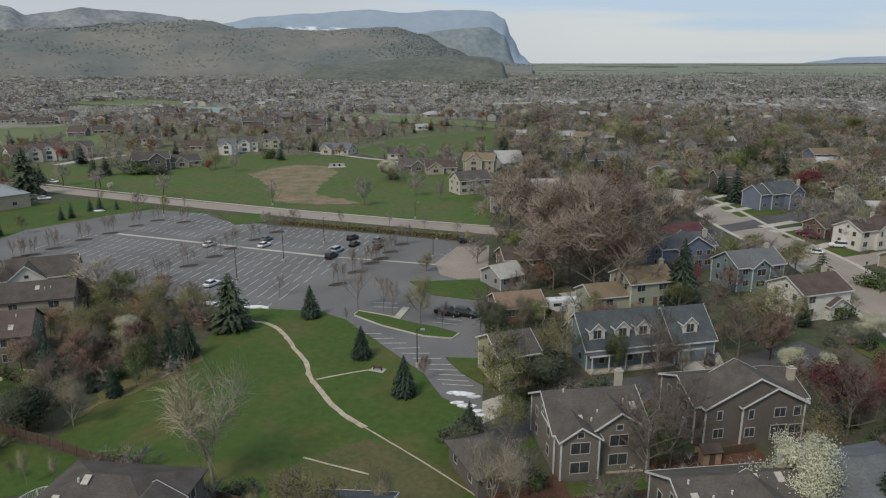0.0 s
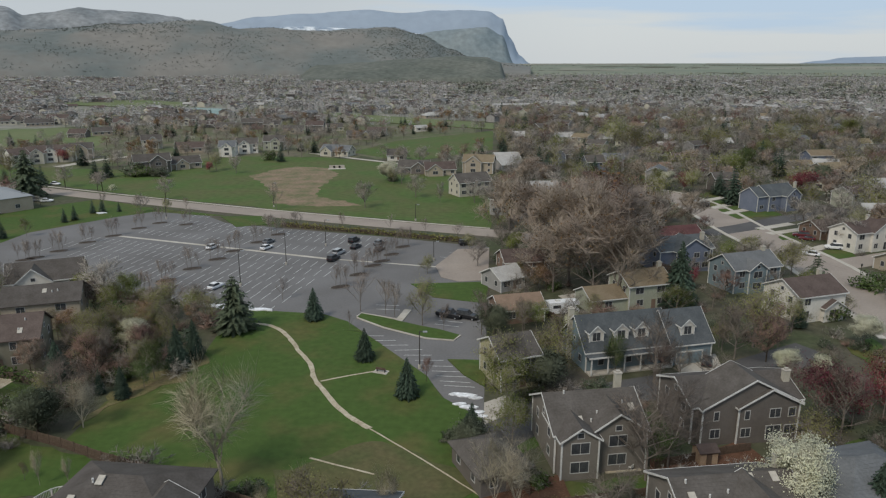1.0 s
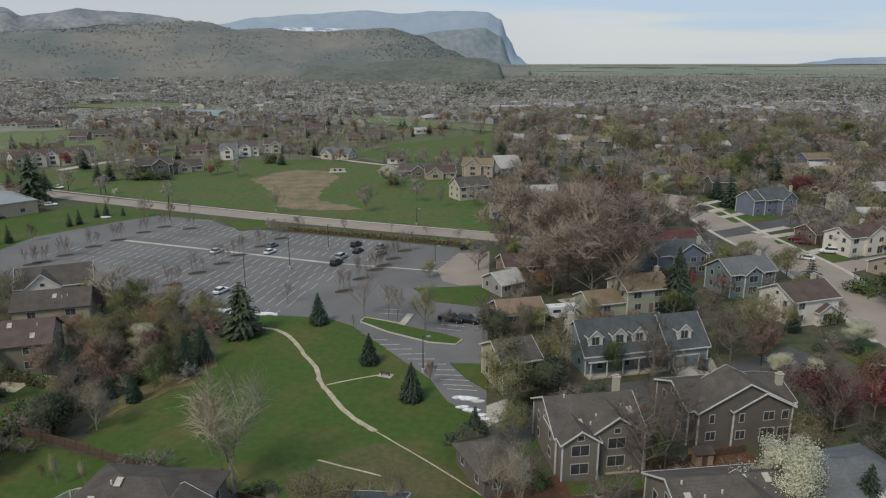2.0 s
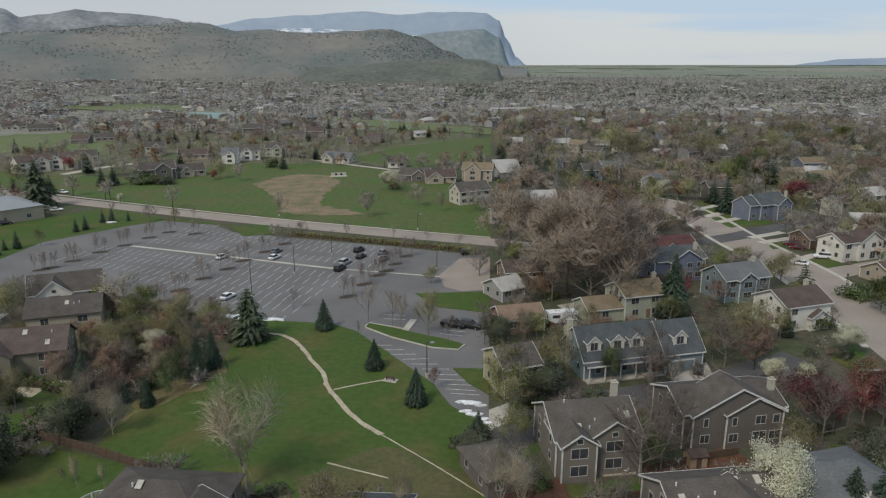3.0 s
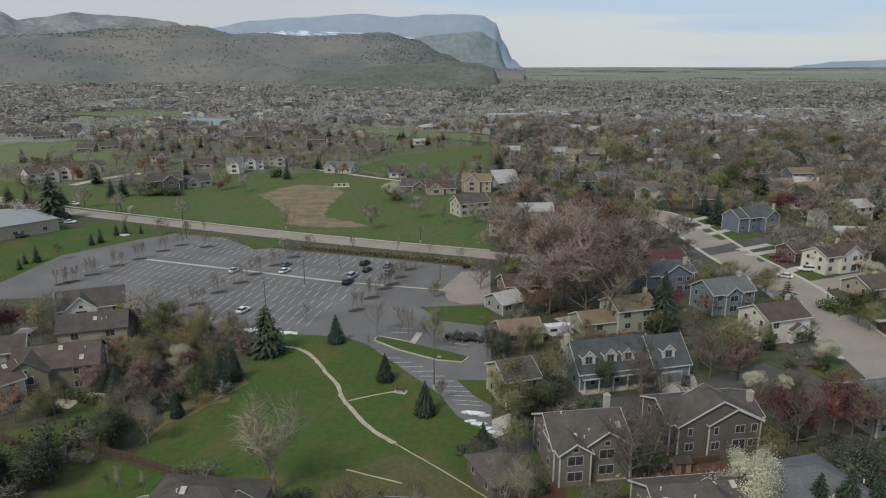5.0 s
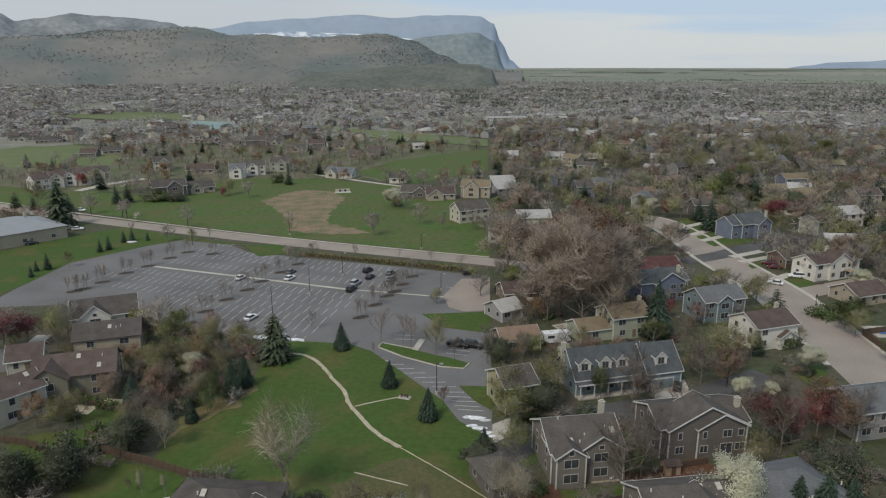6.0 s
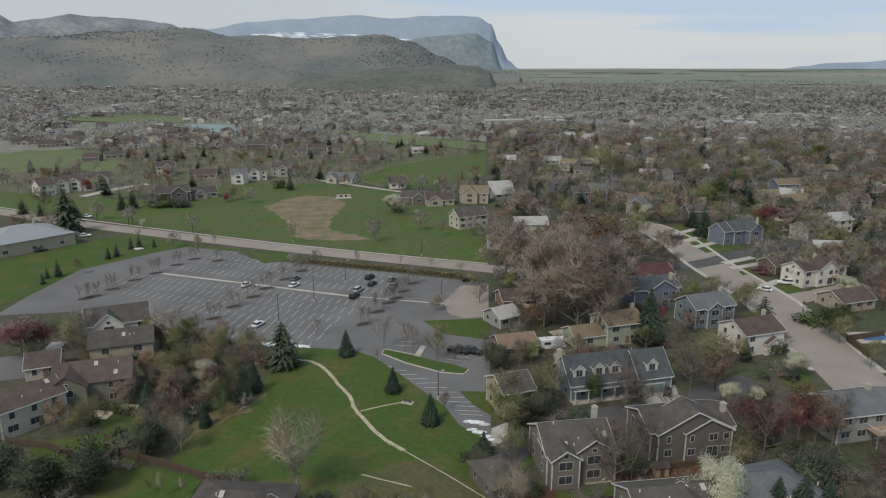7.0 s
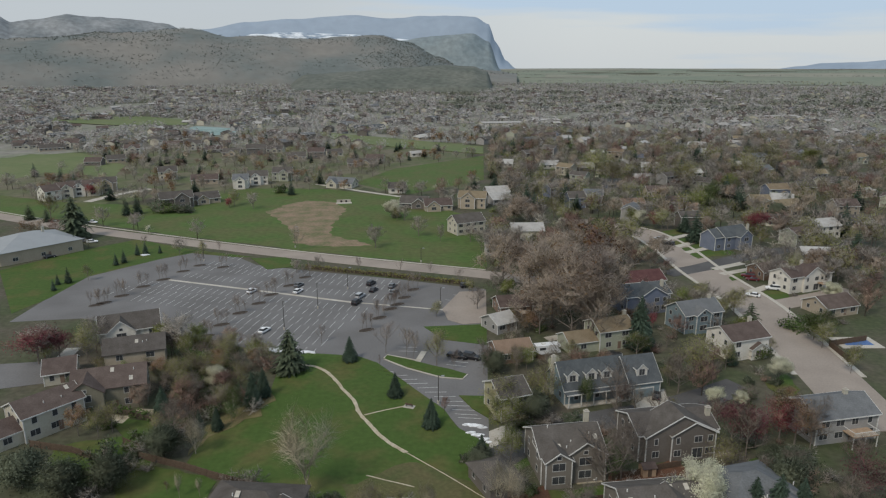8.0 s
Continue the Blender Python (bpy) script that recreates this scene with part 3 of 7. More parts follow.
KINDS = {
    # name, label, maker of (wood, crown) by seed, variants, breadth
    "bare": ("bare_tree", "leafless grey-brown tree with fine twigs", lambda s, lite: broadleaf(s, "bark_grey", "twig_brown" if lite else "twig_near", None, 0.8, 7, first=11, thin=0.024 if lite else 0.016, lite=lite), 4),
    "bare_big": ("bare_tree", "large leafless brown cottonwood with a dense twig crown", lambda s, lite: broadleaf(s, "bark_grey", "twig_tan", "leaf_orange", 0.75, 5, 1, 0.1, first=11, depth=3, thin=0.022, lite=lite), 3),
    "bare_thin": ("young_tree", "slender leafless young tree in a planting bed", lambda s, lite: broadleaf(s, "bark_grey", "twig_dark", None, 0.42, 5, first=9, thin=0.014, girth=0.085, reach=1.2, lite=lite), 4),
    "pale": ("pale_tree", "pale straw-coloured leafless tree with upswept limbs", lambda s, lite: broadleaf(s, "bark_pale", "twig_pale", None, 0.66, 2, fork=0.11, first=6, depth=4, thin=0.006, reach=0.8, girth=0.06, kids=(2, 3), lite=lite), 3),
    "reddish": ("bare_tree", "leafless tree with reddish-brown twigs", lambda s, lite: broadleaf(s, "bark_dark", "twig_red", None, 0.8, 7, first=11, lite=lite), 3),
    "olive": ("leafing_tree", "tree with a thin crown of opening olive leaves", lambda s, lite: broadleaf(s, "bark_grey", "twig_brown" if lite else "twig_near", "leaf_olive", 0.76, 6, 26, 0.1, ball=0.85, lite=lite), 4),
    "lime": ("leafing_tree", "tree with bright yellow-green new leaves", lambda s, lite: broadleaf(s, "bark_grey", "twig_brown", "leaf_lime", 0.72, 5, 42, 0.105, ball=0.65, lite=lite), 3),
    "green": ("leafy_tree", "tree with a mid-green spring crown", lambda s, lite: broadleaf(s, "bark_grey", "twig_brown", "leaf_green", 0.76, 3, 52, 0.125, ball=0.85, lite=lite), 3),
    "orange": ("budding_tree", "tree with orange-brown buds on bare limbs", lambda s, lite: broadleaf(s, "bark_grey", "twig_red", "leaf_orange", 0.74, 7, 7, 0.17, lite=lite), 3),
    "crimson": ("crabapple_tree", "crabapple tree in crimson leaf", lambda s, lite: broadleaf(s, "bark_grey", "twig_red", "leaf_red", 0.8, 6, 30, 0.12, ball=0.8, lite=lite), 2),
    "white": ("blossom_tree", "pear tree covered in white blossom", lambda s, lite: broadleaf(s, "bark_grey", "twig_brown", "blossom", 0.75, 2, 80, 0.095, depth=3, ball=0.5, lite=lite), 2),
    "spruce": ("spruce_tree", "blue-green spruce with drooping boughs", lambda s, lite: conifer(s, "needle_blue", 0.34, lite=lite), 3),
    "fir": ("spruce_tree", "narrow dark blue-green spruce tree", lambda s, lite: conifer(s, "needle_blue", 0.27, lite=lite), 2),
    "pine": ("pine_tree", "broad dark green pine with ragged boughs", lambda s, lite: broadleaf(s, "bark_dark", "needle_pine", "needle_pine", 0.75, 5, 18, 0.105, fork=0.14, first=10, depth=3, ball=0.7, lite=lite), 3),
    "conifer": ("pine_tree", "tall dark green conical pine tree", lambda s, lite: conifer(s, "needle_dark", 0.36, 26, 0.6, 0.6, lite=lite), 2),
    "bush": ("bush", "rounded mid-green garden bush in leaf", lambda s, lite: shrub(s, "leaf_green", "twig_brown"), 2),
    "brush": ("brush", "leafless brown brush of thin stems", lambda s, lite: shrub(s, None, "twig_brown"), 2),
    "redbrush": ("brush", "leafless reddish-brown shrub of dense twigs", lambda s, lite: shrub(s, None, "twig_red"), 2),
    "evergreen_bush": ("evergreen_bush", "dark evergreen shrub of dense foliage", lambda s, lite: shrub(s, "needle_dark", "twig_brown", 34), 2),
}
GROWN = {}
tree_rng = random.Random(7)


def tree(kind, x, y, h, wide=1.0, lite=False):
    """One tree of a kind, h metres high, wide times as broad as it usually is."""
    name, label, maker, variants = KINDS[kind]
    v = tree_rng.randrange(variants)
    k = h / 10
    m = Matrix.LocRotScale((x, y, land(x, y)), Euler((0, 0, tree_rng.uniform(0, 6.28))), (k * wide, k * wide, k))
    if (kind, v, lite) in GROWN:
        first = GROWN[kind, v, lite]
        ob = new(name)
        ob.empty_display_size = 0.3
        for child in first.children:
            c = new(child.name.split(".")[0], child.data)
            c.parent = ob
        for key in ("label", "category", "group"):
            ob[key] = first[key]
        ob.matrix_basis = m
        return ob
    wood, crown = maker(100 + 13 * v + 7 * len(name), lite)
    ob = thing(name, label, "bush" if "bush" in name or "brush" in name else "tree", m, label.split(" with")[0] + " trees")
    part("stem" if "bush" in name or "brush" in name else "trunk", wood, None, ob)
    part("crown", crown, None, ob)
    GROWN[kind, v, lite] = ob
    return ob


# ---- houses ----
SHARED = {}


def window_mesh(w, h):
    key = ("window", round(w, 1), round(h, 1))
    if key not in SHARED:
        s = Shape()
        b = 0.1
        s.box(-w / 2 - b, -0.06, -b, w / 2 + b, 0.02, 0)
        s.box(-w / 2 - b, -0.06, h, w / 2 + b, 0.02, h + b)
        s.box(-w / 2 - b, -0.06, 0, -w / 2, 0.02, h)
        s.box(w / 2, -0.06, 0, w / 2 + b, 0.02, h)
        if w > 1.1:
            s.box(-0.03, -0.05, 0, 0.03, 0.02, h)
        p = Shape().box(-w / 2, -0.02, 0, w / 2, 0.015, h)
        SHARED[key] = (s.mesh("window", [M["sash"]]), p.mesh("pane", [M["pane"]]))
    return SHARED[key]


def window(parent, x, y, z, turn, w=1.1, h=1.3):
    """A framed window standing on a wall at (x, y, z), facing -y turned by turn degrees."""
    f, p = window_mesh(w, h)
    ob = part("window", f, None, parent, at=pose(x, y, z, 0, 0, turn))
    part("pane", p, None, ob)
    return ob


def gable(w, d, z0, ze, rise, slot=0):
    """A block with its ridge along x."""
    s = Shape()
    zr = ze + rise
    s.add([(-w / 2, -d / 2, z0), (w / 2, -d / 2, z0), (w / 2, d / 2, z0), (-w / 2, d / 2, z0), (-w / 2, -d / 2, ze), (w / 2, -d / 2, ze),
           (w / 2, d / 2, ze), (-w / 2, d / 2, ze), (-w / 2, 0, zr), (w / 2, 0, zr)],
          [(0, 1, 5, 4), (2, 3, 7, 6), (1, 2, 6, 9, 5), (3, 0, 4, 8, 7), (0, 3, 2, 1)], slot)
    return s


def gable_roof(w, d, ze, rise, over=0.45, thick=0.18):
    """Two sloping plates that meet at the ridge along x."""
    s = Shape()
    k = rise / (d / 2)
    x0, x1, y1 = -w / 2 - over, w / 2 + over, d / 2 + over
    zl, zr = ze - k * over, ze + rise
    for g in (-1, 1):
        vs = [(x0, g * y1, zl), (x1, g * y1, zl), (x1, 0, zr), (x0, 0, zr), (x0, g * y1, zl + thick), (x1, g * y1, zl + thick), (x1, 0, zr + thick), (x0, 0, zr + thick)]
        fs = [(0, 3, 2, 1), (4, 5, 6, 7), (0, 1, 5, 4), (1, 2, 6, 5), (3, 0, 4, 7)]
        s.add(vs, fs if g < 0 else [f[::-1] for f in fs])
    return s


def hip_roof(w, d, ze, rise, over=0.5, thick=0.16):
    s = Shape()
    a, b, e = w / 2 + over, d / 2 + over, max(0.4, w / 2 - d / 2)
    z = ze - rise / (d / 2) * over
    s.add([(-a, -b, z), (a, -b, z), (a, b, z), (-a, b, z), (-a, -b, z + thick), (a, -b, z + thick), (a, b, z + thick), (-a, b, z + thick), (-e, 0, ze + rise), (e, 0, ze + rise)],
          [(0, 3, 2, 1), (0, 1, 5, 4), (1, 2, 6, 5), (2, 3, 7, 6), (3, 0, 4, 7), (4, 5, 9, 8), (6, 7, 8, 9), (5, 6, 9), (7, 4, 8)])
    return s


def rake_trim(w, d, ze, rise, z0=0.0, over=0.45, corners=True):
    """White boards along eaves, gable slopes and corners."""
    s = Shape()
    k = rise / (d / 2)
    x1, y1 = w / 2 + over, d / 2 + over
    zl, zr = ze - k * over, ze + rise
    for g in (-1, 1):
        s.box(-x1, g * (y1 + 0.03) - 0.03, zl - 0.05, x1, g * (y1 + 0.03) + 0.03, zl + 0.2)
        for e in (-1, 1):
            xa, xb = sorted((e * x1, e * (x1 + 0.06)))
            vs = [(xa, g * y1, zl - 0.05), (xb, g * y1, zl - 0.05), (xb, 0, zr - 0.05), (xa, 0, zr - 0.05), (xa, g * y1, zl + 0.22), (xb, g * y1, zl + 0.22), (xb, 0, zr + 0.22), (xa, 0, zr + 0.22)]
            s.add(vs, [(0, 3, 2, 1), (4, 5, 6, 7), (0, 1, 5, 4), (1, 2, 6, 5), (3, 0, 4, 7)])
            if corners:
                cx, cy = e * (w / 2), g * (d / 2)
                s.box(cx - 0.1, cy - 0.1, z0, cx + 0.1, cy + 0.1, ze - 0.1)
    return s


def house(x, y, turn, w, d, storeys=2, wall="taupe", roof="grey", style="gable", wing=None, chimney=None, garage=None, dormers=(), deck=None, vents=0,
          label="", detail=1, pitch=0.5, seed=0, trim=True, ell=None, bays=None, porch=False):
    """A house whose front faces -y before it is turned. wing: (offset, width, reach, storeys); ell: a lower block at one end (side, width, storeys)."""
    rng = random.Random(seed * 31 + int(abs(x) * 7 + abs(y)))
    ze = 0.4 + 2.75 * storeys
    rise = d / 2 * pitch
    h = thing("house", label or "%s-storey house with %s siding and %s shingle roof" % ({1: "one", 2: "two", 3: "three"}[storeys], wall, roof), "house", pose(x, y, land(x, y), 0, 0, turn), "houses")
    W, R = M["wall_" + wall], M["roof_" + roof]
    if style == "hip":
        part("wall", Shape().box(-w / 2, -d / 2, -0.5, w / 2, d / 2, ze), W, h)
        ro = part("roof", hip_roof(w, d, ze, rise), R, h)
    else:
        part("wall", gable(w, d, -0.5, ze, rise), W, h)
        ro = part("roof", gable_roof(w, d, ze, rise), R, h)
        if trim:
            part("trim", rake_trim(w, d, ze, rise, -0.3), M["trim"], h, "white trim boards")
    # windows, storey by storey
    wings = wing if isinstance(wing, list) else ([wing] if wing else [])
    for k in range(int(storeys)):
        z = 0.4 + 2.75 * k + 0.85
        n = bays or max(2, int(w / 3.6))
        for i in range(n):
            wx = -w / 2 + w * (i + 0.5) / n + rng.uniform(-0.2, 0.2)
            if any(o - v / 2 - 0.7 < wx < o + v / 2 + 0.7 for o, v, *rest in wings):
                continue
            if k == 0 and garage is not None and abs(wx - garage) < 3.4:
                continue
            window(h, wx, -d / 2, z, 0, rng.choice((1.0, 1.5, 1.9)), 1.35)
        if detail:
            for side in (-1, 1):
                for i in range(2):
                    window(h, side * w / 2, d * (i - 0.5) * 0.5, z, 90 * side, 1.0, 1.25)
    if detail and style != "hip" and rise > 2.0:
        for side in (-1, 1):
            window(h, side * w / 2, 0, ze + 0.2, 90 * side, 0.7, 0.7)
    if not any(abs(o[0]) < 1.2 for o in wings) and garage is None and detail:
        part("door", Shape().box(-0.5, -0.05, 0.35, 0.5, 0.03, 2.45), M["wall_brown"], h, at=pose(w * 0.08, -d / 2 - 0.01, 0))
    front = ell[3] if ell and len(ell) > 3 else 0.0
    if garage is not None:
        g = Shape().box(-2.5, -0.05, 0, 2.5, 0.03, 2.3)
        for i in range(4):
            g.box(-2.4, -0.08, 0.06 + 0.57 * i, 2.4, -0.05, 0.55 + 0.57 * i)
        part("garage_door", g, M["wall_" + (wall if wall in ("teal", "blue") else "white")], h, at=pose(garage, -d / 2 - front - 0.02, 0.05))
        part("garage_frame", Shape().box(-2.75, -0.07, 0, -2.5, 0.03, 2.55).box(2.5, -0.07, 0, 2.75, 0.03, 2.55).box(-2.5, -0.07, 2.3, 2.5, 0.03, 2.55), M["trim"], h, at=pose(garage, -d / 2 - front - 0.02, 0.05))
    for off, ww, reach, st in wings:
        zw = 0.4 + 2.75 * st
        rw = ww / 2 * (pitch + 0.1)
        length = reach + d / 2
        m = pose(off, -d / 2 - reach + length / 2, 0, 0, 0, 90)
        part("wing_wall", gable(length, ww, -0.5, zw, rw), W, h, at=m)
        part("wing_roof", gable_roof(length, ww, zw, rw, 0.4), R, h, at=m)
        if trim:
            part("wing_trim", rake_trim(length, ww, zw, rw, -0.3, 0.4), M["trim"], h, at=m)
        for k in range(st):
            if k == 0 and garage is not None and abs(garage - off) < 2:
                continue
            if ww > 9:
                for share, wide in ((-0.36, 0.7 if k else 1.4), (0.1, 1.6 if k else 2.2), (0.38, 1.0 if k else 1.8)):
                    window(h, off + ww * share, -d / 2 - reach, 0.4 + 2.75 * k + (0.8 if wide < 2 else 0.1), 0, wide, 1.3 if wide < 2 else 2.1)
            else:
                window(h, off, -d / 2 - reach, 0.4 + 2.75 * k + 0.7, 0, min(2.4, ww * 0.5), 1.5)
        if rw > 1.5 and detail and ww < 9:
            window(h, off, -d / 2 - reach, zw + 0.2, 0, 0.8, 0.7)
    if ell:
        side, ew, st = ell[:3]
        zw = 0.4 + 2.75 * st
        dd, ahead = (d * 0.85, -0.2) if len(ell) < 4 else (d, ell[3])
        m = pose(side * (w / 2 + ew / 2 - 0.3), -ahead, 0)
        part("side_wall", gable(ew, dd, -0.5, zw, dd / 2 * pitch), W, h, at=m)
        part("side_roof", gable_roof(ew, dd, zw, dd / 2 * pitch, 0.4), R, h, at=m)
        if trim:
            part("side_trim", rake_trim(ew, dd, zw, dd / 2 * pitch, -0.3, 0.4), M["trim"], h, at=m)
        if len(ell) < 4:
            window(h, side * (w / 2 + ew / 2), -dd / 2 + 0.2, 1.2, 0, 1.6, 1.3)
    for dx in dormers:
        b = 2.6
        yy = -d / 2 + 1.1
        zz = ze + (yy + d / 2) * pitch
        yy -= front if abs(dx) > w / 2 else 0
        ln = 3.4
        m = pose(dx, yy + ln / 2, zz - 0.25, 0, 0, 90)
        dm = part("dormer", gable(ln, b, -0.3, 2.0, 1.2), M["wall_white"], h, at=m)
        part("dormer_roof", gable_roof(ln, b, 2.0, 1.2, 0.22, 0.12), R, dm)
        part("dormer_trim", rake_trim(ln, b, 2.0, 1.2, -0.2, 0.22), M["trim"], dm)
        window(h, dx, yy, zz + 0.25, 0, 1.4, 1.5)
    if porch:
        part("porch_floor", Shape().box(-w / 2, -1.7, -0.2, w / 2 - 0.4, 0, 0.3), M["concrete"], h, at=pose(0, -d / 2, 0))
        part("porch_roof", Shape().box(-w / 2 - 0.4, -2.0, ze - 0.75, w / 2 - 0.4, -0.4, ze - 0.55), R, h, at=pose(0, -d / 2, 0))
        part("porch_beam", Shape().box(-w / 2 - 0.4, -2.05, ze - 0.8, w / 2 - 0.4, -1.98, ze - 0.5), M["trim"], h, at=pose(0, -d / 2, 0))
        for i in range(6):
            part("porch_post", Shape().box(-0.1, -0.1, 0.3, 0.1, 0.1, ze - 0.75), M["trim"], h, at=pose(-w / 2 + 0.2 + i * (w - 0.8) / 5, -d / 2 - 1.8, 0))
    if chimney is not None:
        cx, cy = chimney
        c = part("chimney", Shape().box(-0.48, -0.36, -0.3, 0.48, 0.36, ze + rise + 0.9), M["wall_cream"] if wall != "brown" else M["brick"], h, at=pose(cx, cy, 0))
        part("cap", Shape().box(-0.56, -0.44, 0, 0.56, 0.44, 0.16).box(-0.3, -0.2, 0.18, 0.3, 0.2, 0.42), M["concrete"], c, at=pose(0, 0, ze + rise + 0.9))
    for i in range(vents):
        vx, vy = rng.uniform(-w / 2 + 1, w / 2 - 1), -rng.uniform(0.3, d / 2 - 1.0)
        zz = ze + rise * (1 + vy / (d / 2)) + 0.15
        if i % 3 == 0:
            part("skylight", Shape().box(-0.4, -0.6, 0, 0.4, 0.6, 0.14), M["concrete"], h, at=pose(vx, vy, zz, math.degrees(math.atan(pitch)), 0, 0))
        else:
            part("roof_vent", Shape().tube((0, 0, -0.1), (0, 0, 0.45), 0.12, 0.12, 6), M["trim"], h, at=pose(vx, vy, zz))
    if deck:
        dx, dw, dz = deck
        k = part("deck", Shape().box(-dw / 2, -3.2, dz - 0.2, dw / 2, 0, dz), M["deck"], h, at=pose(dx, -d / 2, 0))
        for px in (-dw / 2 + 0.1, 0, dw / 2 - 0.1):
            part("post", Shape().box(-0.08, -0.08, -0.4, 0.08, 0.08, dz - 0.2), M["trim"], k, at=pose(px, -3.0, 0))
        rail = Shape().box(-dw / 2, -3.2, dz + 0.9, dw / 2, -3.1, dz + 1.0).box(-dw / 2, -3.2, dz + 0.9, -dw / 2 + 0.1, 0, dz + 1.0).box(dw / 2 - 0.1, -3.2, dz + 0.9, dw / 2, 0, dz + 1.0)
        for i in range(int(dw / 0.3) + 1):
            rail.box(-dw / 2 + i * 0.3, -3.18, dz, -dw / 2 + i * 0.3 + 0.06, -3.12, dz + 0.9)
        part("railing", rail, M["trim"], k)
    return h


# ---- vehicles and street things ----
PAINT = {}


def paint(key):
    cols = {"white": (0.62, 0.62, 0.62), "black": (0.018, 0.018, 0.02), "silver": (0.34, 0.35, 0.36), "red": (0.1, 0.02, 0.025), "grey": (0.12, 0.125, 0.13), "blue": (0.04, 0.06, 0.14), "tan": (0.35, 0.29, 0.2)}
    if key not in PAINT:
        c = cols[key]
        PAINT[key] = surface(key + "_car_paint", c, tuple(v * 1.12 for v in c), 1.5, rough=0.28)
    return PAINT[key]


def loft(sections, slot=0):
    """Joins cross-sections (lists of points, same count) into a closed skin."""
    s = Shape()
    n = len(sections[0])
    vs = [p for sec in sections for p in sec]
    fs = []
    for i in range(len(sections) - 1):
        for k in range(n):
            k2 = (k + 1) % n
            fs.append((i * n + k, i * n + k2, (i + 1) * n + k2, (i + 1) * n + k))
    fs.append(tuple(range(n))[::-1])
    fs.append(tuple(range((len(sections) - 1) * n, len(sections) * n)))
    return s.add(vs, fs, slot)


def car(x, y, turn, colour, shape="sedan"):
    """A parked car, its nose along +x before it is turned."""
    L, W, H = {"sedan": (4.7, 1.82, 1.46), "suv": (4.9, 1.95, 1.8), "pickup": (5.8, 2.0, 1.9), "van": (5.2, 2.0, 1.95)}[shape]
    c = thing("car", "parked %s %s with dark windows" % (colour, shape), "car", pose(x, y, land(x, y) + 0.1, 0, 0, turn), "parked cars")
    hood, belt = H * 0.56, H * 0.6

    def sec(px, z0, z1, half):
        return [(px, -half, z0 + 0.12), (px, -half * 0.93, z0), (px, half * 0.93, z0), (px, half, z0 + 0.12), (px, half, z1 - 0.14), (px, half * 0.86, z1), (px, -half * 0.86, z1), (px, -half, z1 - 0.14)]

    hw = W / 2
    body = loft([sec(-L / 2, 0.4, belt * 0.9, hw * 0.86), sec(-L / 2 + 0.18, 0.26, belt, hw * 0.97), sec(-L * 0.2, 0.24, belt, hw), sec(L * 0.2, 0.24, belt, hw), sec(L / 2 - 0.5, 0.26, hood, hw * 0.96), sec(L / 2, 0.38, hood * 0.8, hw * 0.8)])
    part("body", body, paint(colour), c)
    cab0, cab1 = {"sedan": (-L * 0.37, L * 0.2), "suv": (-L * 0.47, L * 0.2), "pickup": (-L * 0.1, L * 0.24), "van": (-L * 0.47, L * 0.3)}[shape]

    def csec(px, z0, z1, h0, h1):
        return [(px[0], -h0, z0), (px[0], h0, z0), (px[1], h1, z1), (px[1], -h1, z1)]

    glass = loft([csec((cab0, cab0 + 0.5 if shape == "sedan" else cab0 + 0.12), belt - 0.03, H - 0.06, hw * 0.9, hw * 0.74), csec((cab1, cab1 - 0.75), belt - 0.03, H - 0.06, hw * 0.9, hw * 0.74)])
    part("glasshouse", glass, M["pane"], c, "dark glass")
    r0, r1 = (cab0 + 0.48 if shape == "sedan" else cab0 + 0.08), cab1 - 0.72
    part("roof", Shape().box(r0, -hw * 0.75, H - 0.07, r1, hw * 0.75, H), paint(colour), c)
    if "wheel" not in SHARED:
        SHARED["wheel"] = (Shape().tube((0, -0.11, 0), (0, 0.11, 0), 0.34, 0.34, 14).mesh("wheel", [M["rubber"]]), Shape().tube((0, 0.1, 0), (0, 0.125, 0), 0.2, 0.18, 8).tube((0, -0.1, 0), (0, -0.125, 0), 0.2, 0.18, 8).mesh("rim", [M["metal_grey"]]))
    for wx in (-L * 0.3, L * 0.31):
        for wy in (-hw + 0.1, hw - 0.1):
            t = part("wheel", SHARED["wheel"][0], None, c, at=pose(wx, wy, 0.24))
            part("rim", SHARED["wheel"][1], None, t)
    if "lamp" not in SHARED:
        SHARED["lamp"] = (Shape().box(-0.03, -0.2, -0.07, 0.03, 0.2, 0.07).mesh("headlight", [M["trim"]]), Shape().box(-0.03, -0.16, -0.09, 0.03, 0.16, 0.09).mesh("tail_light", [paint("red")]))
    for g in (-1, 1):
        part("headlight", SHARED["lamp"][0], None, c, at=pose(L / 2 - 0.1, g * hw * 0.6, hood * 0.78))
        part("tail_light", SHARED["lamp"][1], None, c, at=pose(-L / 2 + 0.02, g * hw * 0.66, belt * 0.78))
    return c


def lamp_post(x, y, h, turn=0):
    p = thing("street_lamp", "tall dark bronze car park light on a concrete base", "street lamp", pose(x, y, land(x, y), 0, 0, turn), "car park lights")
    part("base", Shape().tube((0, 0, -0.2), (0, 0, 0.8), 0.3, 0.3, 10), M["concrete"], p)
    part("pole", Shape().tube((0, 0, 0.8), (0, 0, h), 0.12, 0.08, 6), M["pole"], p)
    a = part("arm", Shape().box(0, -0.05, h - 0.12, 0.9, 0.05, h - 0.02), M["pole"], p)
    part("head", Shape().box(0.6, -0.25, h - 0.22, 1.4, 0.25, h - 0.02), M["metal_grey"], a)
    return p


def fence(points, h=1.7, label="red-brown wooden privacy fence", material="fence"):
    """Posts and boards along a line of points."""
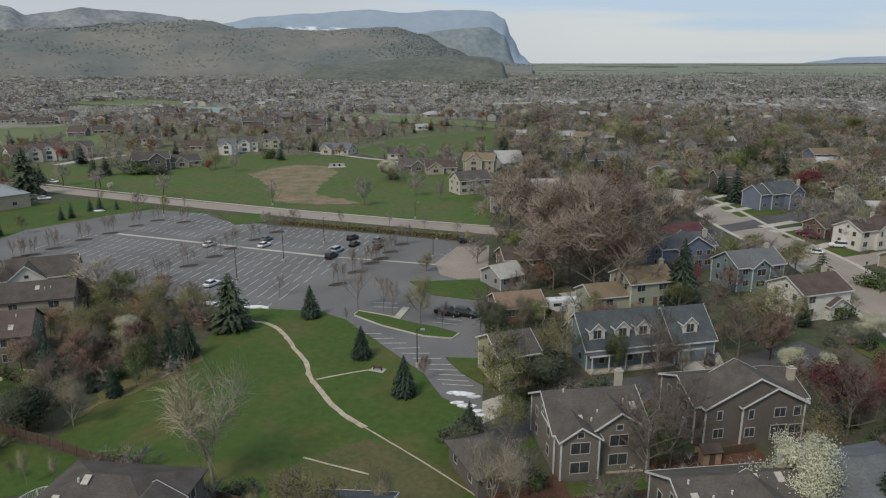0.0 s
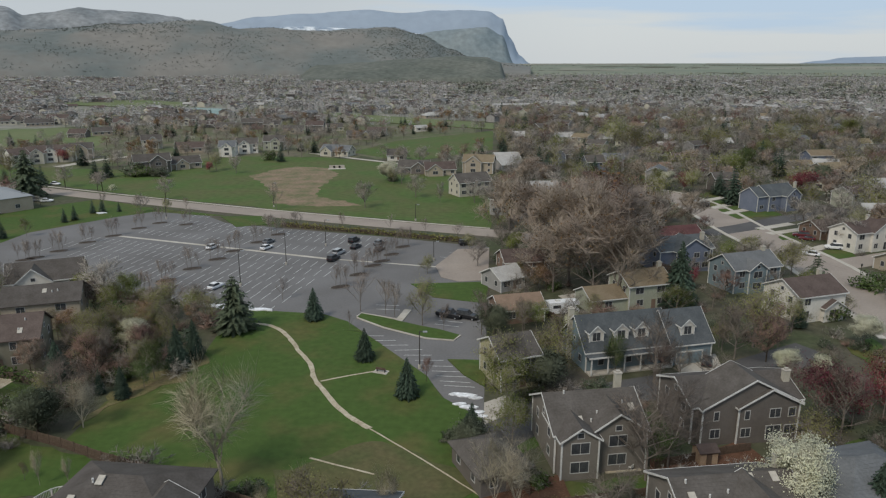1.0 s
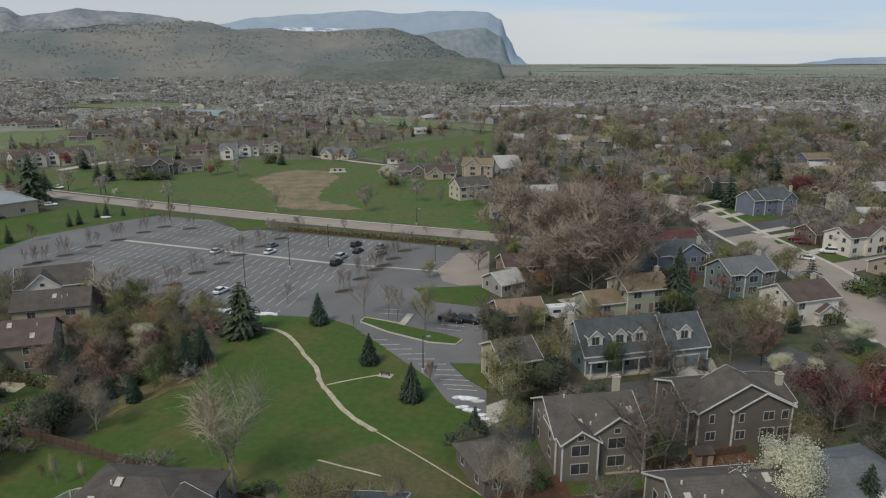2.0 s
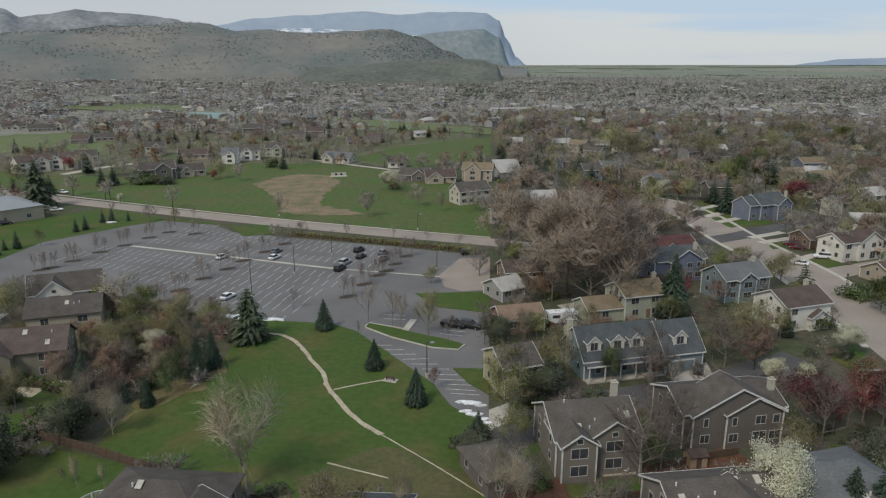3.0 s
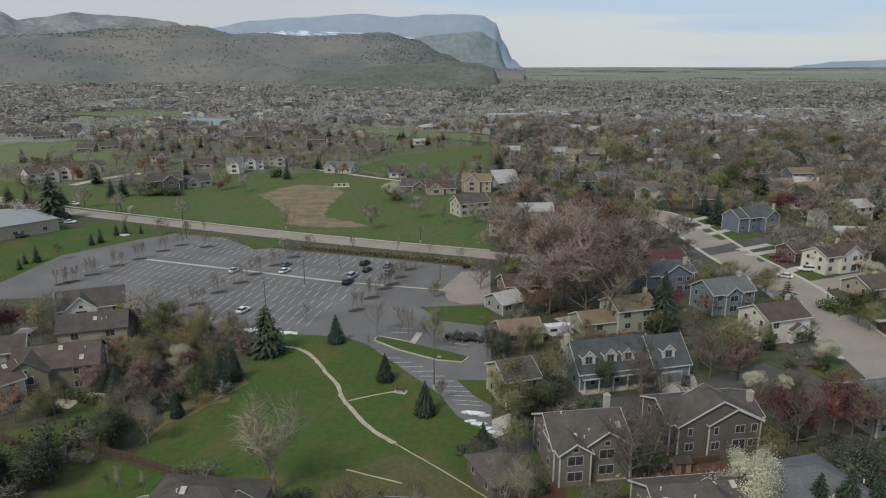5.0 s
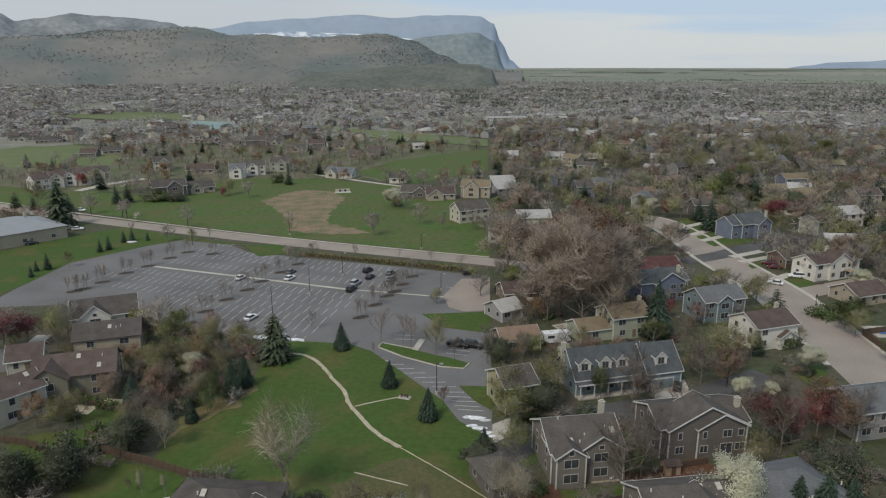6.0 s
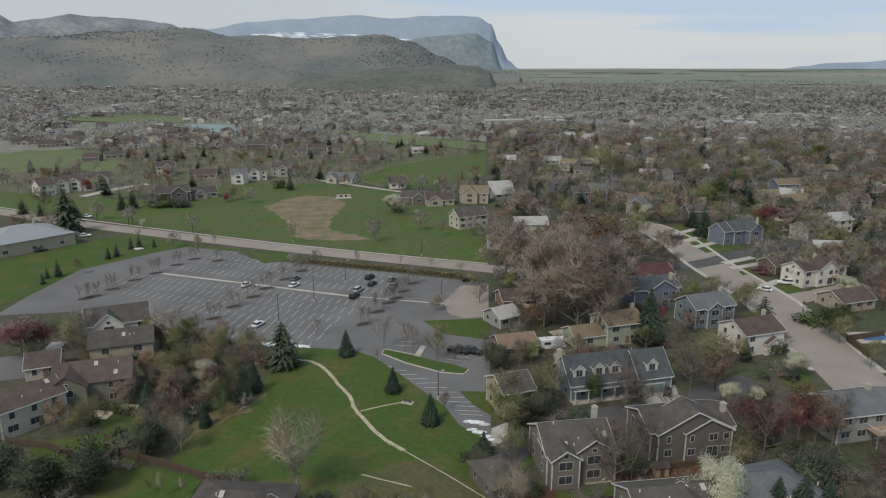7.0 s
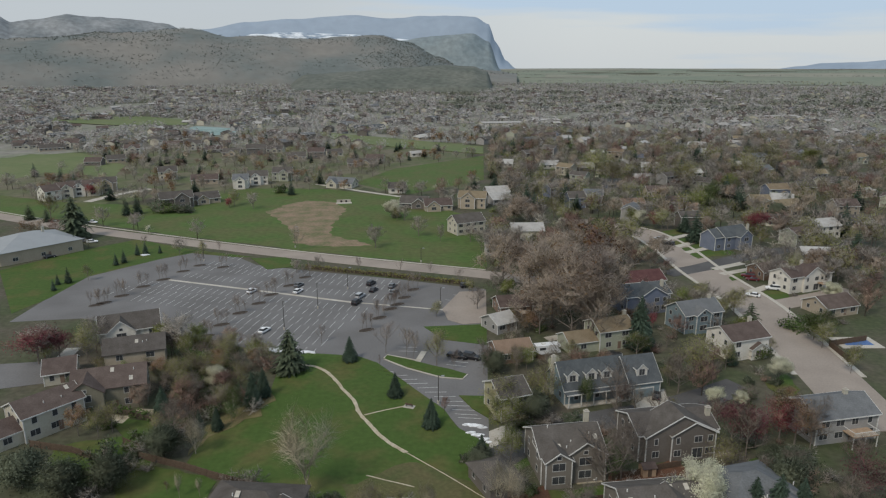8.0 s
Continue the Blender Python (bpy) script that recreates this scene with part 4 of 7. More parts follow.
    f = thing("fence", label, "fence", pose(0, 0, 0), "garden fences")
    if "post" not in SHARED:
        SHARED["post"] = Shape().box(-0.07, -0.07, -0.3, 0.07, 0.07, 1.08).mesh("post", [M["fence"]])
        b = Shape()
        edge = []
        for i in range(12):
            y = -0.035 if i % 2 else -0.015
            edge += [(i / 12, y), ((i + 0.98) / 12, y)]
        b.slab(edge + [(1, 0.03), (0, 0.03)], 0.03, 1.0)
        SHARED["boards"] = b.mesh("panel", [M["fence"]])
    for (x0, y0), (x1, y1) in zip(points, points[1:]):
        n = max(1, round(math.hypot(x1 - x0, y1 - y0) / 2.4))
        q = math.atan2(y1 - y0, x1 - x0)
        step = math.hypot(x1 - x0, y1 - y0) / n
        for i in range(n):
            px, py = x0 + (x1 - x0) * i / n, y0 + (y1 - y0) * i / n
            part("post", SHARED["post"], None, f, at=Matrix.LocRotScale((px, py, 0), Euler((0, 0, q)), (1, 1, h)))
            part("panel", SHARED["boards"], None, f, at=Matrix.LocRotScale((px, py, 0), Euler((0, 0, q)), (step, 1, h)))
    return f


def hedge(points, h, w, kind="leaf_green", label="clipped dark green garden hedge", seed=3):
    """A long clipped hedge of leaf clumps over a woody core."""
    rng = random.Random(seed)
    s, core = Shape(), Shape()
    for (x0, y0), (x1, y1) in zip(points, points[1:]):
        ln = math.hypot(x1 - x0, y1 - y0)
        tips = []
        for i in range(int(ln * h * 9)):
            t = rng.random()
            tips.append((Vector((x0 + (x1 - x0) * t + rng.gauss(0, w * 0.3), y0 + (y1 - y0) * t + rng.gauss(0, w * 0.3), rng.uniform(0.1, h))), Vector((0, 0, 1))))
        leaves(s, rng, tips, 3, 0.15, 0.26, 0)
        left, right = band([(x0, y0), (x1, y1)], w * 0.5)
        core.slab([left[0], left[1], right[1], right[0]], -0.1, h * 0.7)
    hd = thing("hedge", label, "hedge", pose(0, 0, 0))
    part("leaves", s, M[kind], hd)
    part("core", core, M["bark_dark"], hd)
    return hd


def grove(name, label, places, lite=2):
    """Trees past the first few hundred: many of one kind in one mesh. places: (kind, x, y, height, breadth)."""
    rng = random.Random(len(places))
    kinds = sorted({p[0] for p in places})
    for kind in kinds:
        proto = [KINDS[kind][2](400 + 11 * v, lite) for v in range(2)]
        arrays, mats = [], []
        for wood, crown in proto:
            for me in (wood, crown):
                me.calc_loop_triangles()
                co, tri, mi = np.empty(len(me.vertices) * 3), np.empty(len(me.loop_triangles) * 3, dtype=np.int32), np.empty(len(me.loop_triangles), dtype=np.int32)
                me.vertices.foreach_get("co", co)
                me.loop_triangles.foreach_get("vertices", tri)
                me.loop_triangles.foreach_get("material_index", mi)
                co, tri = co.reshape(-1, 3), tri.reshape(-1, 3)
                keep = 480 if me is crown else 150
                if len(tri) > keep:  # fewer and larger faces, as far trees need
                    pick = np.random.RandomState(5).permutation(len(tri))[:keep] if me is crown else np.arange(keep)
                    corners = co[tri[pick]]
                    if me is crown:
                        mid = corners.mean(axis=1, keepdims=True)
                        corners = mid + (corners - mid) * min(1.7, (len(tri) / keep) ** 0.4)
                    co, tri, mi = corners.reshape(-1, 3), np.arange(keep * 3).reshape(-1, 3), mi[pick]
                arrays.append((co, tri, mi + len(mats)))
                mats += list(me.materials)
        vs, fs, ms, ns, base = [], [], [], [], 0
        for k, x, y, h, wide in places:
            if k != kind:
                continue
            v, q = rng.randrange(2), rng.uniform(0, 6.28)
            turn = np.array([[math.cos(q), math.sin(q), 0], [-math.sin(q), math.cos(q), 0], [0, 0, 1]])
            for co, tri, mi in arrays[2 * v:2 * v + 2]:
                vs.append((co * (h / 10 * wide, h / 10 * wide, h / 10)) @ turn + (x, y, land(x, y)))
                out = co - np.array((0, 0, 5.0))
                out = out / (np.linalg.norm(out, axis=1, keepdims=True) + 1e-6) + np.array((0, 0, 0.45))
                ns.append((out / np.linalg.norm(out, axis=1, keepdims=True)) @ turn)
                fs.append(tri + base)
                ms.append(mi)
                base += len(co)
        vs, fs, ms = np.concatenate(vs), np.concatenate(fs), np.concatenate(ms)
        me = bpy.data.meshes.new(name)
        me.vertices.add(len(vs))
        me.vertices.foreach_set("co", vs.ravel())
        me.loops.add(len(fs) * 3)
        me.loops.foreach_set("vertex_index", fs.ravel().astype(np.int32))
        me.polygons.add(len(fs))
        me.polygons.foreach_set("loop_start", np.arange(0, len(fs) * 3, 3, dtype=np.int32))
        for m in mats:
            me.materials.append(m)
        me.polygons.foreach_set("material_index", ms.astype(np.int32))
        me.polygons.foreach_set("use_smooth", np.ones(len(fs), dtype=bool))
        me.update(calc_edges=True)
        me.normals_split_custom_set_from_vertices(np.concatenate(ns).tolist())
        tagged(new(name, me), KINDS[kind][1] + " " + label, "trees", kind="stuff")


def planted_island(x, y, turn):
    """A kerbed bed of dark mulch between the stalls."""
    k = thing("planted_island", "kerbed bed of dark mulch between parking stalls", "planting bed", pose(x, y, 0, 0, 0, turn), "car park beds")
    ring = [(math.cos(q) * 2.7, math.sin(q) * 1.5) for q in [i * math.pi / 8 for i in range(16)]]
    part("kerb", Shape().slab(ring, -0.1, 0.18), M["kerb_worn"], k)
    part("mulch", Shape().slab([(a * 0.92, b * 0.86) for a, b in ring], 0.0, 0.23), M["mulch_dark"], k)


def shifted(points, by):
    left, right = band(points, abs(by) * 2)
    return left if by > 0 else right


def camper(x, y, turn):
    c = thing("camper", "white motorhome parked beside a bungalow", "camper", pose(x, y, 0, 0, 0, turn))
    part("body", Shape().box(-3.4, -1.2, 0.5, 2.6, 1.2, 3.0), paint("white"), c)
    part("cab", loft([[(2.6, -1.1, 0.5), (2.6, 1.1, 0.5), (2.6, 1.1, 2.2), (2.6, -1.1, 2.2)], [(4.0, -1.0, 0.5), (4.0, 1.0, 0.5), (3.7, 0.95, 1.2), (3.7, -0.95, 1.2)]]), paint("white"), c)
    part("overcab", Shape().box(2.6, -1.15, 2.2, 3.6, 1.15, 2.95), paint("white"), c)
    part("window", Shape().box(-2.4, -1.23, 1.7, -0.6, -1.2, 2.4), M["pane"], c)
    part("rear_window", Shape().box(-3.43, -0.9, 1.6, -3.4, 0.9, 2.4), M["pane"], c)
    part("roof_unit", Shape().box(-1.5, -0.4, 3.0, -0.5, 0.4, 3.3), M["trim"], c)
    for wx in (-2.0, 2.9):
        for wy in (-1.05, 1.05):
            part("wheel", Shape().tube((wx, wy - 0.13, 0.38), (wx, wy + 0.13, 0.38), 0.38, 0.38, 14), M["rubber"], c)
    return c


def pool(x, y):
    p = thing("garden_pool", "blue-covered garden pool in a paved yard", "pool", pose(x, y, 0))
    part("deck", Shape().box(-6, -4, -0.1, 6, 4, 0.12), M["concrete"], p)
    part("cover", Shape().box(-4, -2, 0.1, 4, 2, 0.18), M["plastic_blue"], p)


M["mulch_dark"] = surface("dark_mulch", (0.045, 0.036, 0.03), (0.07, 0.055, 0.045), 1.5, bump=0.04, fine=0.2)
M["roof_metal"] = M["metal_grey"]


def bench(x, y, turn):
    k = thing("bench", "dark park bench at the end of a path", "bench", pose(x, y, 0.1, 0, 0, turn))
    part("seat", Shape().box(-0.9, -0.22, 0.42, 0.9, 0.22, 0.48), M["fence"], k)
    part("backrest", Shape().box(-0.9, 0.2, 0.5, 0.9, 0.26, 0.9), M["fence"], k)
    for lx in (-0.75, 0.75):
        part("leg", Shape().box(lx - 0.05, -0.2, -0.1, lx + 0.05, 0.2, 0.42), M["pole"], k)
    part("slab", Shape().box(-1.3, -0.8, -0.2, 1.3, 0.8, 0.02), M["concrete"], k)


def patio(x, y, turn, w, d, stones=9):
    k = thing("patio", "pale stone patio behind a house", "patio", pose(x, y, 0, 0, 0, turn))
    rng = random.Random(int(x * 3 + y))
    for i in range(stones):
        for j in range(max(2, int(stones * d / w))):
            sx, sy = w / stones, d / max(2, int(stones * d / w))
            part("paver", Shape().box(-w / 2 + i * sx + 0.02, -d / 2 + j * sy + 0.02, -0.1, -w / 2 + (i + 1) * sx - 0.02, -d / 2 + (j + 1) * sy - 0.02, 0.1 + rng.uniform(0, 0.02)), M["gravel_path"], k)


def garden_table(x, y, turn):
    """A patio table with four chairs round it, the chairs things of their own."""
    t = thing("garden_table", "round dark metal garden table on a patio", "table", pose(x, y, 0.12, 0, 0, turn))
    part("tabletop", Shape().tube((0, 0, 0.7), (0, 0, 0.75), 0.62, 0.62, 14), M["pole"], t)
    part("pedestal", Shape().tube((0, 0, 0), (0, 0, 0.7), 0.07, 0.05, 6).tube((0, 0, 0), (0, 0, 0.05), 0.32, 0.28, 10), M["pole"], t)
    first = None
    for k in range(4):
        q = radians(turn + 20 + 90 * k)
        m = pose(x + 1.05 * math.cos(q), y + 1.05 * math.sin(q), 0.12, 0, 0, math.degrees(q) + 90)
        if first is None:
            first = thing("garden_chair", "pale metal garden chair beside a patio table", "chair", m, "garden chairs")
            part("seat", Shape().box(-0.25, -0.25, 0.42, 0.25, 0.25, 0.47), M["trim"], first)
            part("backrest", Shape().box(-0.25, -0.27, 0.47, 0.25, -0.22, 0.92), M["trim"], first)
            for lx in (-0.22, 0.22):
                for ly in (-0.22, 0.22):
                    part("leg", Shape().box(lx - 0.02, ly - 0.02, 0, lx + 0.02, ly + 0.02, 0.42), M["trim"], first)
        else:
            copy_thing(first, m)


def garden_deck(x, y, turn, w, d):
    """A low timber deck with boards and an open rail on two sides."""
    k = thing("garden_deck", "low orange-tan timber deck behind a house", "deck", pose(x, y, 0, 0, 0, turn))
    n = int(d / 0.28)
    for i in range(n):
        part("plank", Shape().box(-w / 2, -d / 2 + i * d / n + 0.01, 0.42, w / 2, -d / 2 + (i + 1) * d / n - 0.01, 0.47), M["deck"], k)
    part("joists", Shape().box(-w / 2 + 0.1, -d / 2 + 0.1, -0.1, w / 2 - 0.1, d / 2 - 0.1, 0.42), M["fence"], k)
    for i in range(7):
        part("post", Shape().box(-0.05, -0.05, 0.47, 0.05, 0.05, 1.4), M["deck"], k, at=pose(-w / 2 + 0.1 + i * (w - 0.2) / 6, d / 2 - 0.1, 0))
    part("rail", Shape().box(-w / 2, d / 2 - 0.15, 1.4, w / 2, d / 2 - 0.05, 1.47).box(-w / 2, d / 2 - 0.13, 0.85, w / 2, d / 2 - 0.07, 0.92), M["deck"], k)


def balcony(x, y):
    """A white raised deck with a curved, open-railed front and two loungers on it."""
    k = thing("balcony", "white raised balcony with a curved open railing beside a house", "balcony", pose(x, y, 0))
    arc = [(2.6 * math.cos(q), 4.2 * math.sin(q)) for q in [radians(90 + 180 * i / 12) for i in range(13)]]
    part("floor", Shape().slab(arc, 2.95, 3.12), M["deck"], k)
    for a, b in zip(arc[::2], arc[2::2]):
        part("post", Shape().box(a[0] - 0.09, a[1] - 0.09, -0.3, a[0] + 0.09, a[1] + 0.09, 4.2), M["trim"], k)
    for a, b in zip(arc, arc[1:]):
        q, n = math.atan2(b[1] - a[1], b[0] - a[0]), math.hypot(b[0] - a[0], b[1] - a[1])
        r = Shape().box(0, -0.04, 1.0, n, 0.04, 1.08).box(0, -0.03, 0.1, n, 0.03, 0.18)
        for i in range(5):
            r.box(n * i / 5, -0.02, 0.18, n * i / 5 + 0.05, 0.02, 1.0)
        part("railing", r, M["trim"], k, at=pose(a[0], a[1], 3.12, 0, 0, math.degrees(q)))
    for ly in (-1.6, 1.4):
        c = thing("sun_lounger", "dark cushioned lounger on a balcony", "lounger", pose(x - 1.0, y + ly, 3.12, 0, 0, 20), "loungers")
        part("seat", Shape().box(-0.35, -0.9, 0.28, 0.35, 0.5, 0.38), M["pole"], c)
        part("backrest", Shape().box(-0.35, 0.5, 0.28, 0.35, 0.6, 0.95), M["pole"], c)
        for lx in (-0.3, 0.3):
            for ey in (-0.85, 0.5):
                part("leg", Shape().box(lx - 0.03, ey - 0.03, 0, lx + 0.03, ey + 0.03, 0.28), M["trim"], c)


def shed(x, y, turn, w=2.6, d=2.2, h=2.0):
    k = thing("garden_shed", "small weathered wooden garden shed", "shed", pose(x, y, 0, 0, 0, turn))
    part("wall", gable(w, d, -0.2, h, 0.6), M["deck"], k)
    part("roof", gable_roof(w, d, h, 0.6, 0.2, 0.08), M["roof_brown"], k)
    part("door", Shape().box(-0.4, -d / 2 - 0.04, 0, 0.4, -d / 2, 1.8), M["fence"], k)

# Woods on the plain, greyed in colour to suit the painted haze.
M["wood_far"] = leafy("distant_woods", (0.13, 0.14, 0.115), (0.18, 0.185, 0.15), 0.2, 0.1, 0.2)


def culvert(x, y, turn):
    k = thing("culvert", "pale concrete culvert headwall with two dark pipes", "culvert", pose(x, y, 0, 0, 0, turn))
    part("headwall", Shape().box(-4, 0, -0.3, 4, 0.6, 1.6), M["concrete"], k)
    part("apron", Shape().box(-4.5, -4, -0.2, 4.5, 0, 0.12), M["concrete"], k)
    for px in (-1.4, 1.4):
        part("pipe", Shape().tube((px, 0.3, 0.75), (px, -0.25, 0.75), 0.6, 0.6, 14), M["rubber"], k)


def street_sign(x, y, h=2.6):
    k = thing("street_lamp", "dark post-top street lamp at a corner", "street lamp", pose(x, y, 0))
    part("post", Shape().tube((0, 0, -0.2), (0, 0, h), 0.07, 0.05, 6), M["pole"], k)
    part("lantern", Shape().tube((0, 0, h), (0, 0, h + 0.6), 0.16, 0.26, 8), M["pole"], k)
    part("cap", Shape().tube((0, 0, h + 0.6), (0, 0, h + 0.8), 0.3, 0.05, 8), M["pole"], k)

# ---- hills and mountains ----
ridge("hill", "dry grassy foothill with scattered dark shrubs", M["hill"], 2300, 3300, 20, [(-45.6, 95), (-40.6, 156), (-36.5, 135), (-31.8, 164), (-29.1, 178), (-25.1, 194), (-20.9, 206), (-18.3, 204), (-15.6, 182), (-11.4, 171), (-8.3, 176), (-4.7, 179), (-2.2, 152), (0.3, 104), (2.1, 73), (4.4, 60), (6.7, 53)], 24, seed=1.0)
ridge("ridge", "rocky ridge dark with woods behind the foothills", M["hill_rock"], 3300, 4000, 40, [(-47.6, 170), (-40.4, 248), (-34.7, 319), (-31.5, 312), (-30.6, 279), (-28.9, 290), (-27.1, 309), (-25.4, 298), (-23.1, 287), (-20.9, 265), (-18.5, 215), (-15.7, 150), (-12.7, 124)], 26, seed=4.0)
ridge("mountain", "distant forested mountains under cloud, haze-blue in their colour", M["far_range"], 4300, 4850, 50, [(-26.8, 150), (-20.9, 270), (-17.7, 305), (-14.7, 342), (-10.9, 371), (-6.4, 399), (-3.8, 379), (-0.6, 397), (3.2, 388), (4.3, 345), (5.0, 220), (5.8, 110), (6.6, 60)], 10, seed=9.0, crest=0.7)
ridge("wooded_slope", "low slope dark with trees at the foot of the hills", M["wooded"], 1900, 2500, 12, [(-14.0, -40), (-10.2, 53), (-6.6, 63), (-2.9, 72), (0.7, 79), (3.0, 75), (4.2, 60), (5.2, -40)], 4, seed=6.0)
ridge("far_foothill", "green range before the far mountains, haze in its colour", M["far_slope"], 3650, 4050, 45, [(-5.0, 60), (-2.9, 205), (-0.8, 226), (1.2, 238), (3.0, 246), (4.3, 210), (5.4, 60)], 12, seed=15.0)
ridge("snowfield", "snow-covered bench below the far mountains", M["snow_bank"], 4050, 4300, 60, [(-17.0, 146), (-15.6, 233), (-13.9, 259), (-10.9, 264), (-7.4, 260), (-4.7, 251), (-2.0, 227), (0.7, 150)], 5, seed=3.0)
ridge("distant_hill", "low hill on the horizon, tinted haze-blue", M["far_range"], 4500, 4850, 55, [(25.5, 57), (27.7, 76), (29.1, 92), (31.1, 97), (33.7, 114), (36.2, 101), (39.1, 77), (41.8, 57)], 3, seed=12.0)

# ---- lawns, paths and the car park ----
sheet('lawn', [(-52.8, 96.9), (-52.7, 109.7), (-48.0, 116.2), (-43.3, 128.5), (-44.3, 145.0), (-41.0, 152.7), (-24.5, 150.2), (-18.6, 145.7), (-1.0, 119.6), (1.6, 111.8), (8.1, 104.5), (6.8, 85.1), (-4.6, 73.5), (-27.5, 83.8), (-45.0, 93.3)], 0.05, M['lawn'], 'mown green park lawn')
sheet('dry_lawn', [(-20.7, 90.0), (-12.9, 95.8), (-5.8, 97.8), (1.4, 92.2), (7.1, 90.0), (7.8, 85.3), (-6.7, 83.2), (-17.9, 83.8)], 0.07, M['lawn_dry'], 'thin olive-brown grass at the lawn edge')
sheet('yard_lawn', [(-77.7, 118.0), (-66.3, 114.6), (-61.3, 106.8), (-68.5, 106.4)], 0.05, M['lawn'], 'small green garden lawn')
sheet('yard_lawn', [(-67.2, 95.3), (-62.1, 99.1), (-44.9, 92.1), (-45.8, 84.5), (-59.9, 84.5)], 0.05, M['lawn'], 'green garden lawn behind a fence')
sheet('weeds', [(-53.0, 100.3), (-53.3, 117.3), (-48.3, 121.6), (-43.0, 128.5), (-40.5, 125.1), (-46.2, 114.0), (-51.5, 107.2)], 0.09, M['weeds'], 'strip of dead tan weeds along the lawn')
sheet('meadow', [(-181.0, 317.1), (-203.6, 325.9), (-214.5, 325.9), (-236.1, 333.6), (-280.3, 399.0), (-224.8, 372.0), (-160.2, 358.9), (-122.2, 415.2), (-77.3, 415.2), (-20.5, 384.1), (22.5, 318.5), (16.7, 231.9), (-17.6, 245.3), (-63.2, 262.2), (-117.0, 286.0)], 0.04, M['meadow'], 'green meadow beyond the road')
sheet('field', [(-510.4, 689.6), (-325.0, 604.9), (-249.7, 523.0), (-231.6, 463.1), (-292.0, 488.0), (-308.5, 410.4)], 0.05, M['playing_field'], 'pale green playing field')
sheet('field', [(-57.4, 435.2), (-34.8, 501.4), (40.1, 581.0), (31.2, 448.7), (-19.3, 392.5)], 0.05, M['meadow'], 'green field behind the houses')
sheet('field', [(-582.5, 1032.9), (-460.7, 1062.0), (-353.6, 979.1), (-331.7, 897.1), (-426.7, 897.1), (-538.8, 954.2)], 1.4, M['playing_field'], 'green school field')
sheet('field', [(-148.0, 809.7), (-50.2, 730.3), (44.6, 647.4), (40.8, 590.4), (-44.6, 647.4), (-106.8, 709.4)], 0.6, M['playing_field'], 'green park strip')
sheet('dirt_patch', [(-94.5, 341.6), (-88.6, 360.7), (-78.0, 374.0), (-60.6, 368.2), (-52.1, 350.1), (-53.1, 325.9), (-53.8, 307.4), (-52.3, 289.5), (-38.4, 276.9), (-30.1, 269.3), (-48.5, 267.2), (-67.0, 273.6), (-68.2, 289.5), (-77.5, 310.1)], 0.08, M['dirt'], 'bare tan dirt patch in the meadow')
sheet('verge', [(-138.7, 184.5), (-172.0, 232.7), (-152.8, 265.2), (-139.0, 281.3), (-108.1, 263.2), (-77.7, 250.7), (-86.2, 250.7), (-105.9, 257.3), (-116.0, 248.0), (-133.5, 224.3), (-134.9, 199.0)], 0.05, M['lawn'], 'grass verge between car park and road')
# the car park
sheet('car_park', [(-135.0, 177.0), (-135.3, 199.6), (-133.9, 225.0), (-116.0, 248.0), (-105.9, 257.3), (-85.5, 251.6), (-74.4, 239.3), (-52.2, 231.1), (-15.8, 219.2), (15.0, 207.0), (8.1, 104.3), (2.7, 109.7), (-0.3, 117.3), (-11.4, 135.5), (-18.4, 144.0), (-37.5, 152.0), (-51.6, 154.2), (-63.5, 158.8), (-88.2, 167.9), (-113.6, 180.0)], 0.03, M['asphalt'], 'large worn grey asphalt car park')
CAR_PARK = FIELDS[-1]
CAR_PARK_TOP = 0.034 + 0.004 * (len(FIELDS) % 11)
sheet('verge', [(-78.9, 248.9), (-64.7, 249.8), (-56.0, 237.6), (-68.5, 232.7)], 0.14, M['lawn'], 'grass island at the car park entrance')
sheet('verge', [(-6.6, 171.4), (12.7, 173.3), (11.6, 157.2), (-0.6, 161.2)], 0.14, M['lawn'], 'grass bank beside the car park')
sheet('walkway', [(-0.7, 187.1), (5.5, 204.5), (14.9, 205.7), (12.8, 174.7), (5.5, 173.3), (0.9, 177.0)], 0.15, M['street'], 'pale concrete forecourt')
strip('path', [(-38.9, 144.0), (-35.7, 143.7), (-32.4, 141.4), (-29.1, 136.7), (-25.4, 129.6), (-22.4, 124.3), (-20.6, 118.5), (-17.6, 112.9), (-13.8, 106.6), (-9.1, 101.6)], 0.85, 0.1, M['gravel_path'], 'pale crushed-stone footpath across the lawn')
strip('trail', [(-9.1, 101.6), (-4.8, 97.3), (0.3, 92.1), (6.8, 85.1)], 0.25, 0.09, M['gravel_path'], 'thin worn trail over the lawn')
strip('trail', [(-19.2, 117.3), (-14.6, 119.6), (-9.5, 121.6)], 0.4, 0.09, M['gravel_path'], 'narrow branch path to a bench')
strip('trail', [(-16.5, 93.6), (-11.5, 91.5), (-7.1, 89.7)], 0.3, 0.09, M['gravel_path'], 'thin worn trail over the lawn')
strip('road', [(-305.6, 372.0), (-211.7, 321.4), (-174.1, 302.1), (-112.6, 274.7), (-61.2, 253.5), (-17.0, 236.8), (16.2, 225.0), (41.7, 214.3)], 9.5, 0.05, M['street'], 'pale two-lane road past the car park')
strip('kerb', [(-318.3, 388.2), (-218.4, 332.0), (-180.0, 312.8), (-115.8, 283.1), (-62.8, 260.2), (-17.4, 243.1), (16.6, 231.1)], 0.8, 0.2, M['concrete'], 'pale kerb and gutter of the road')
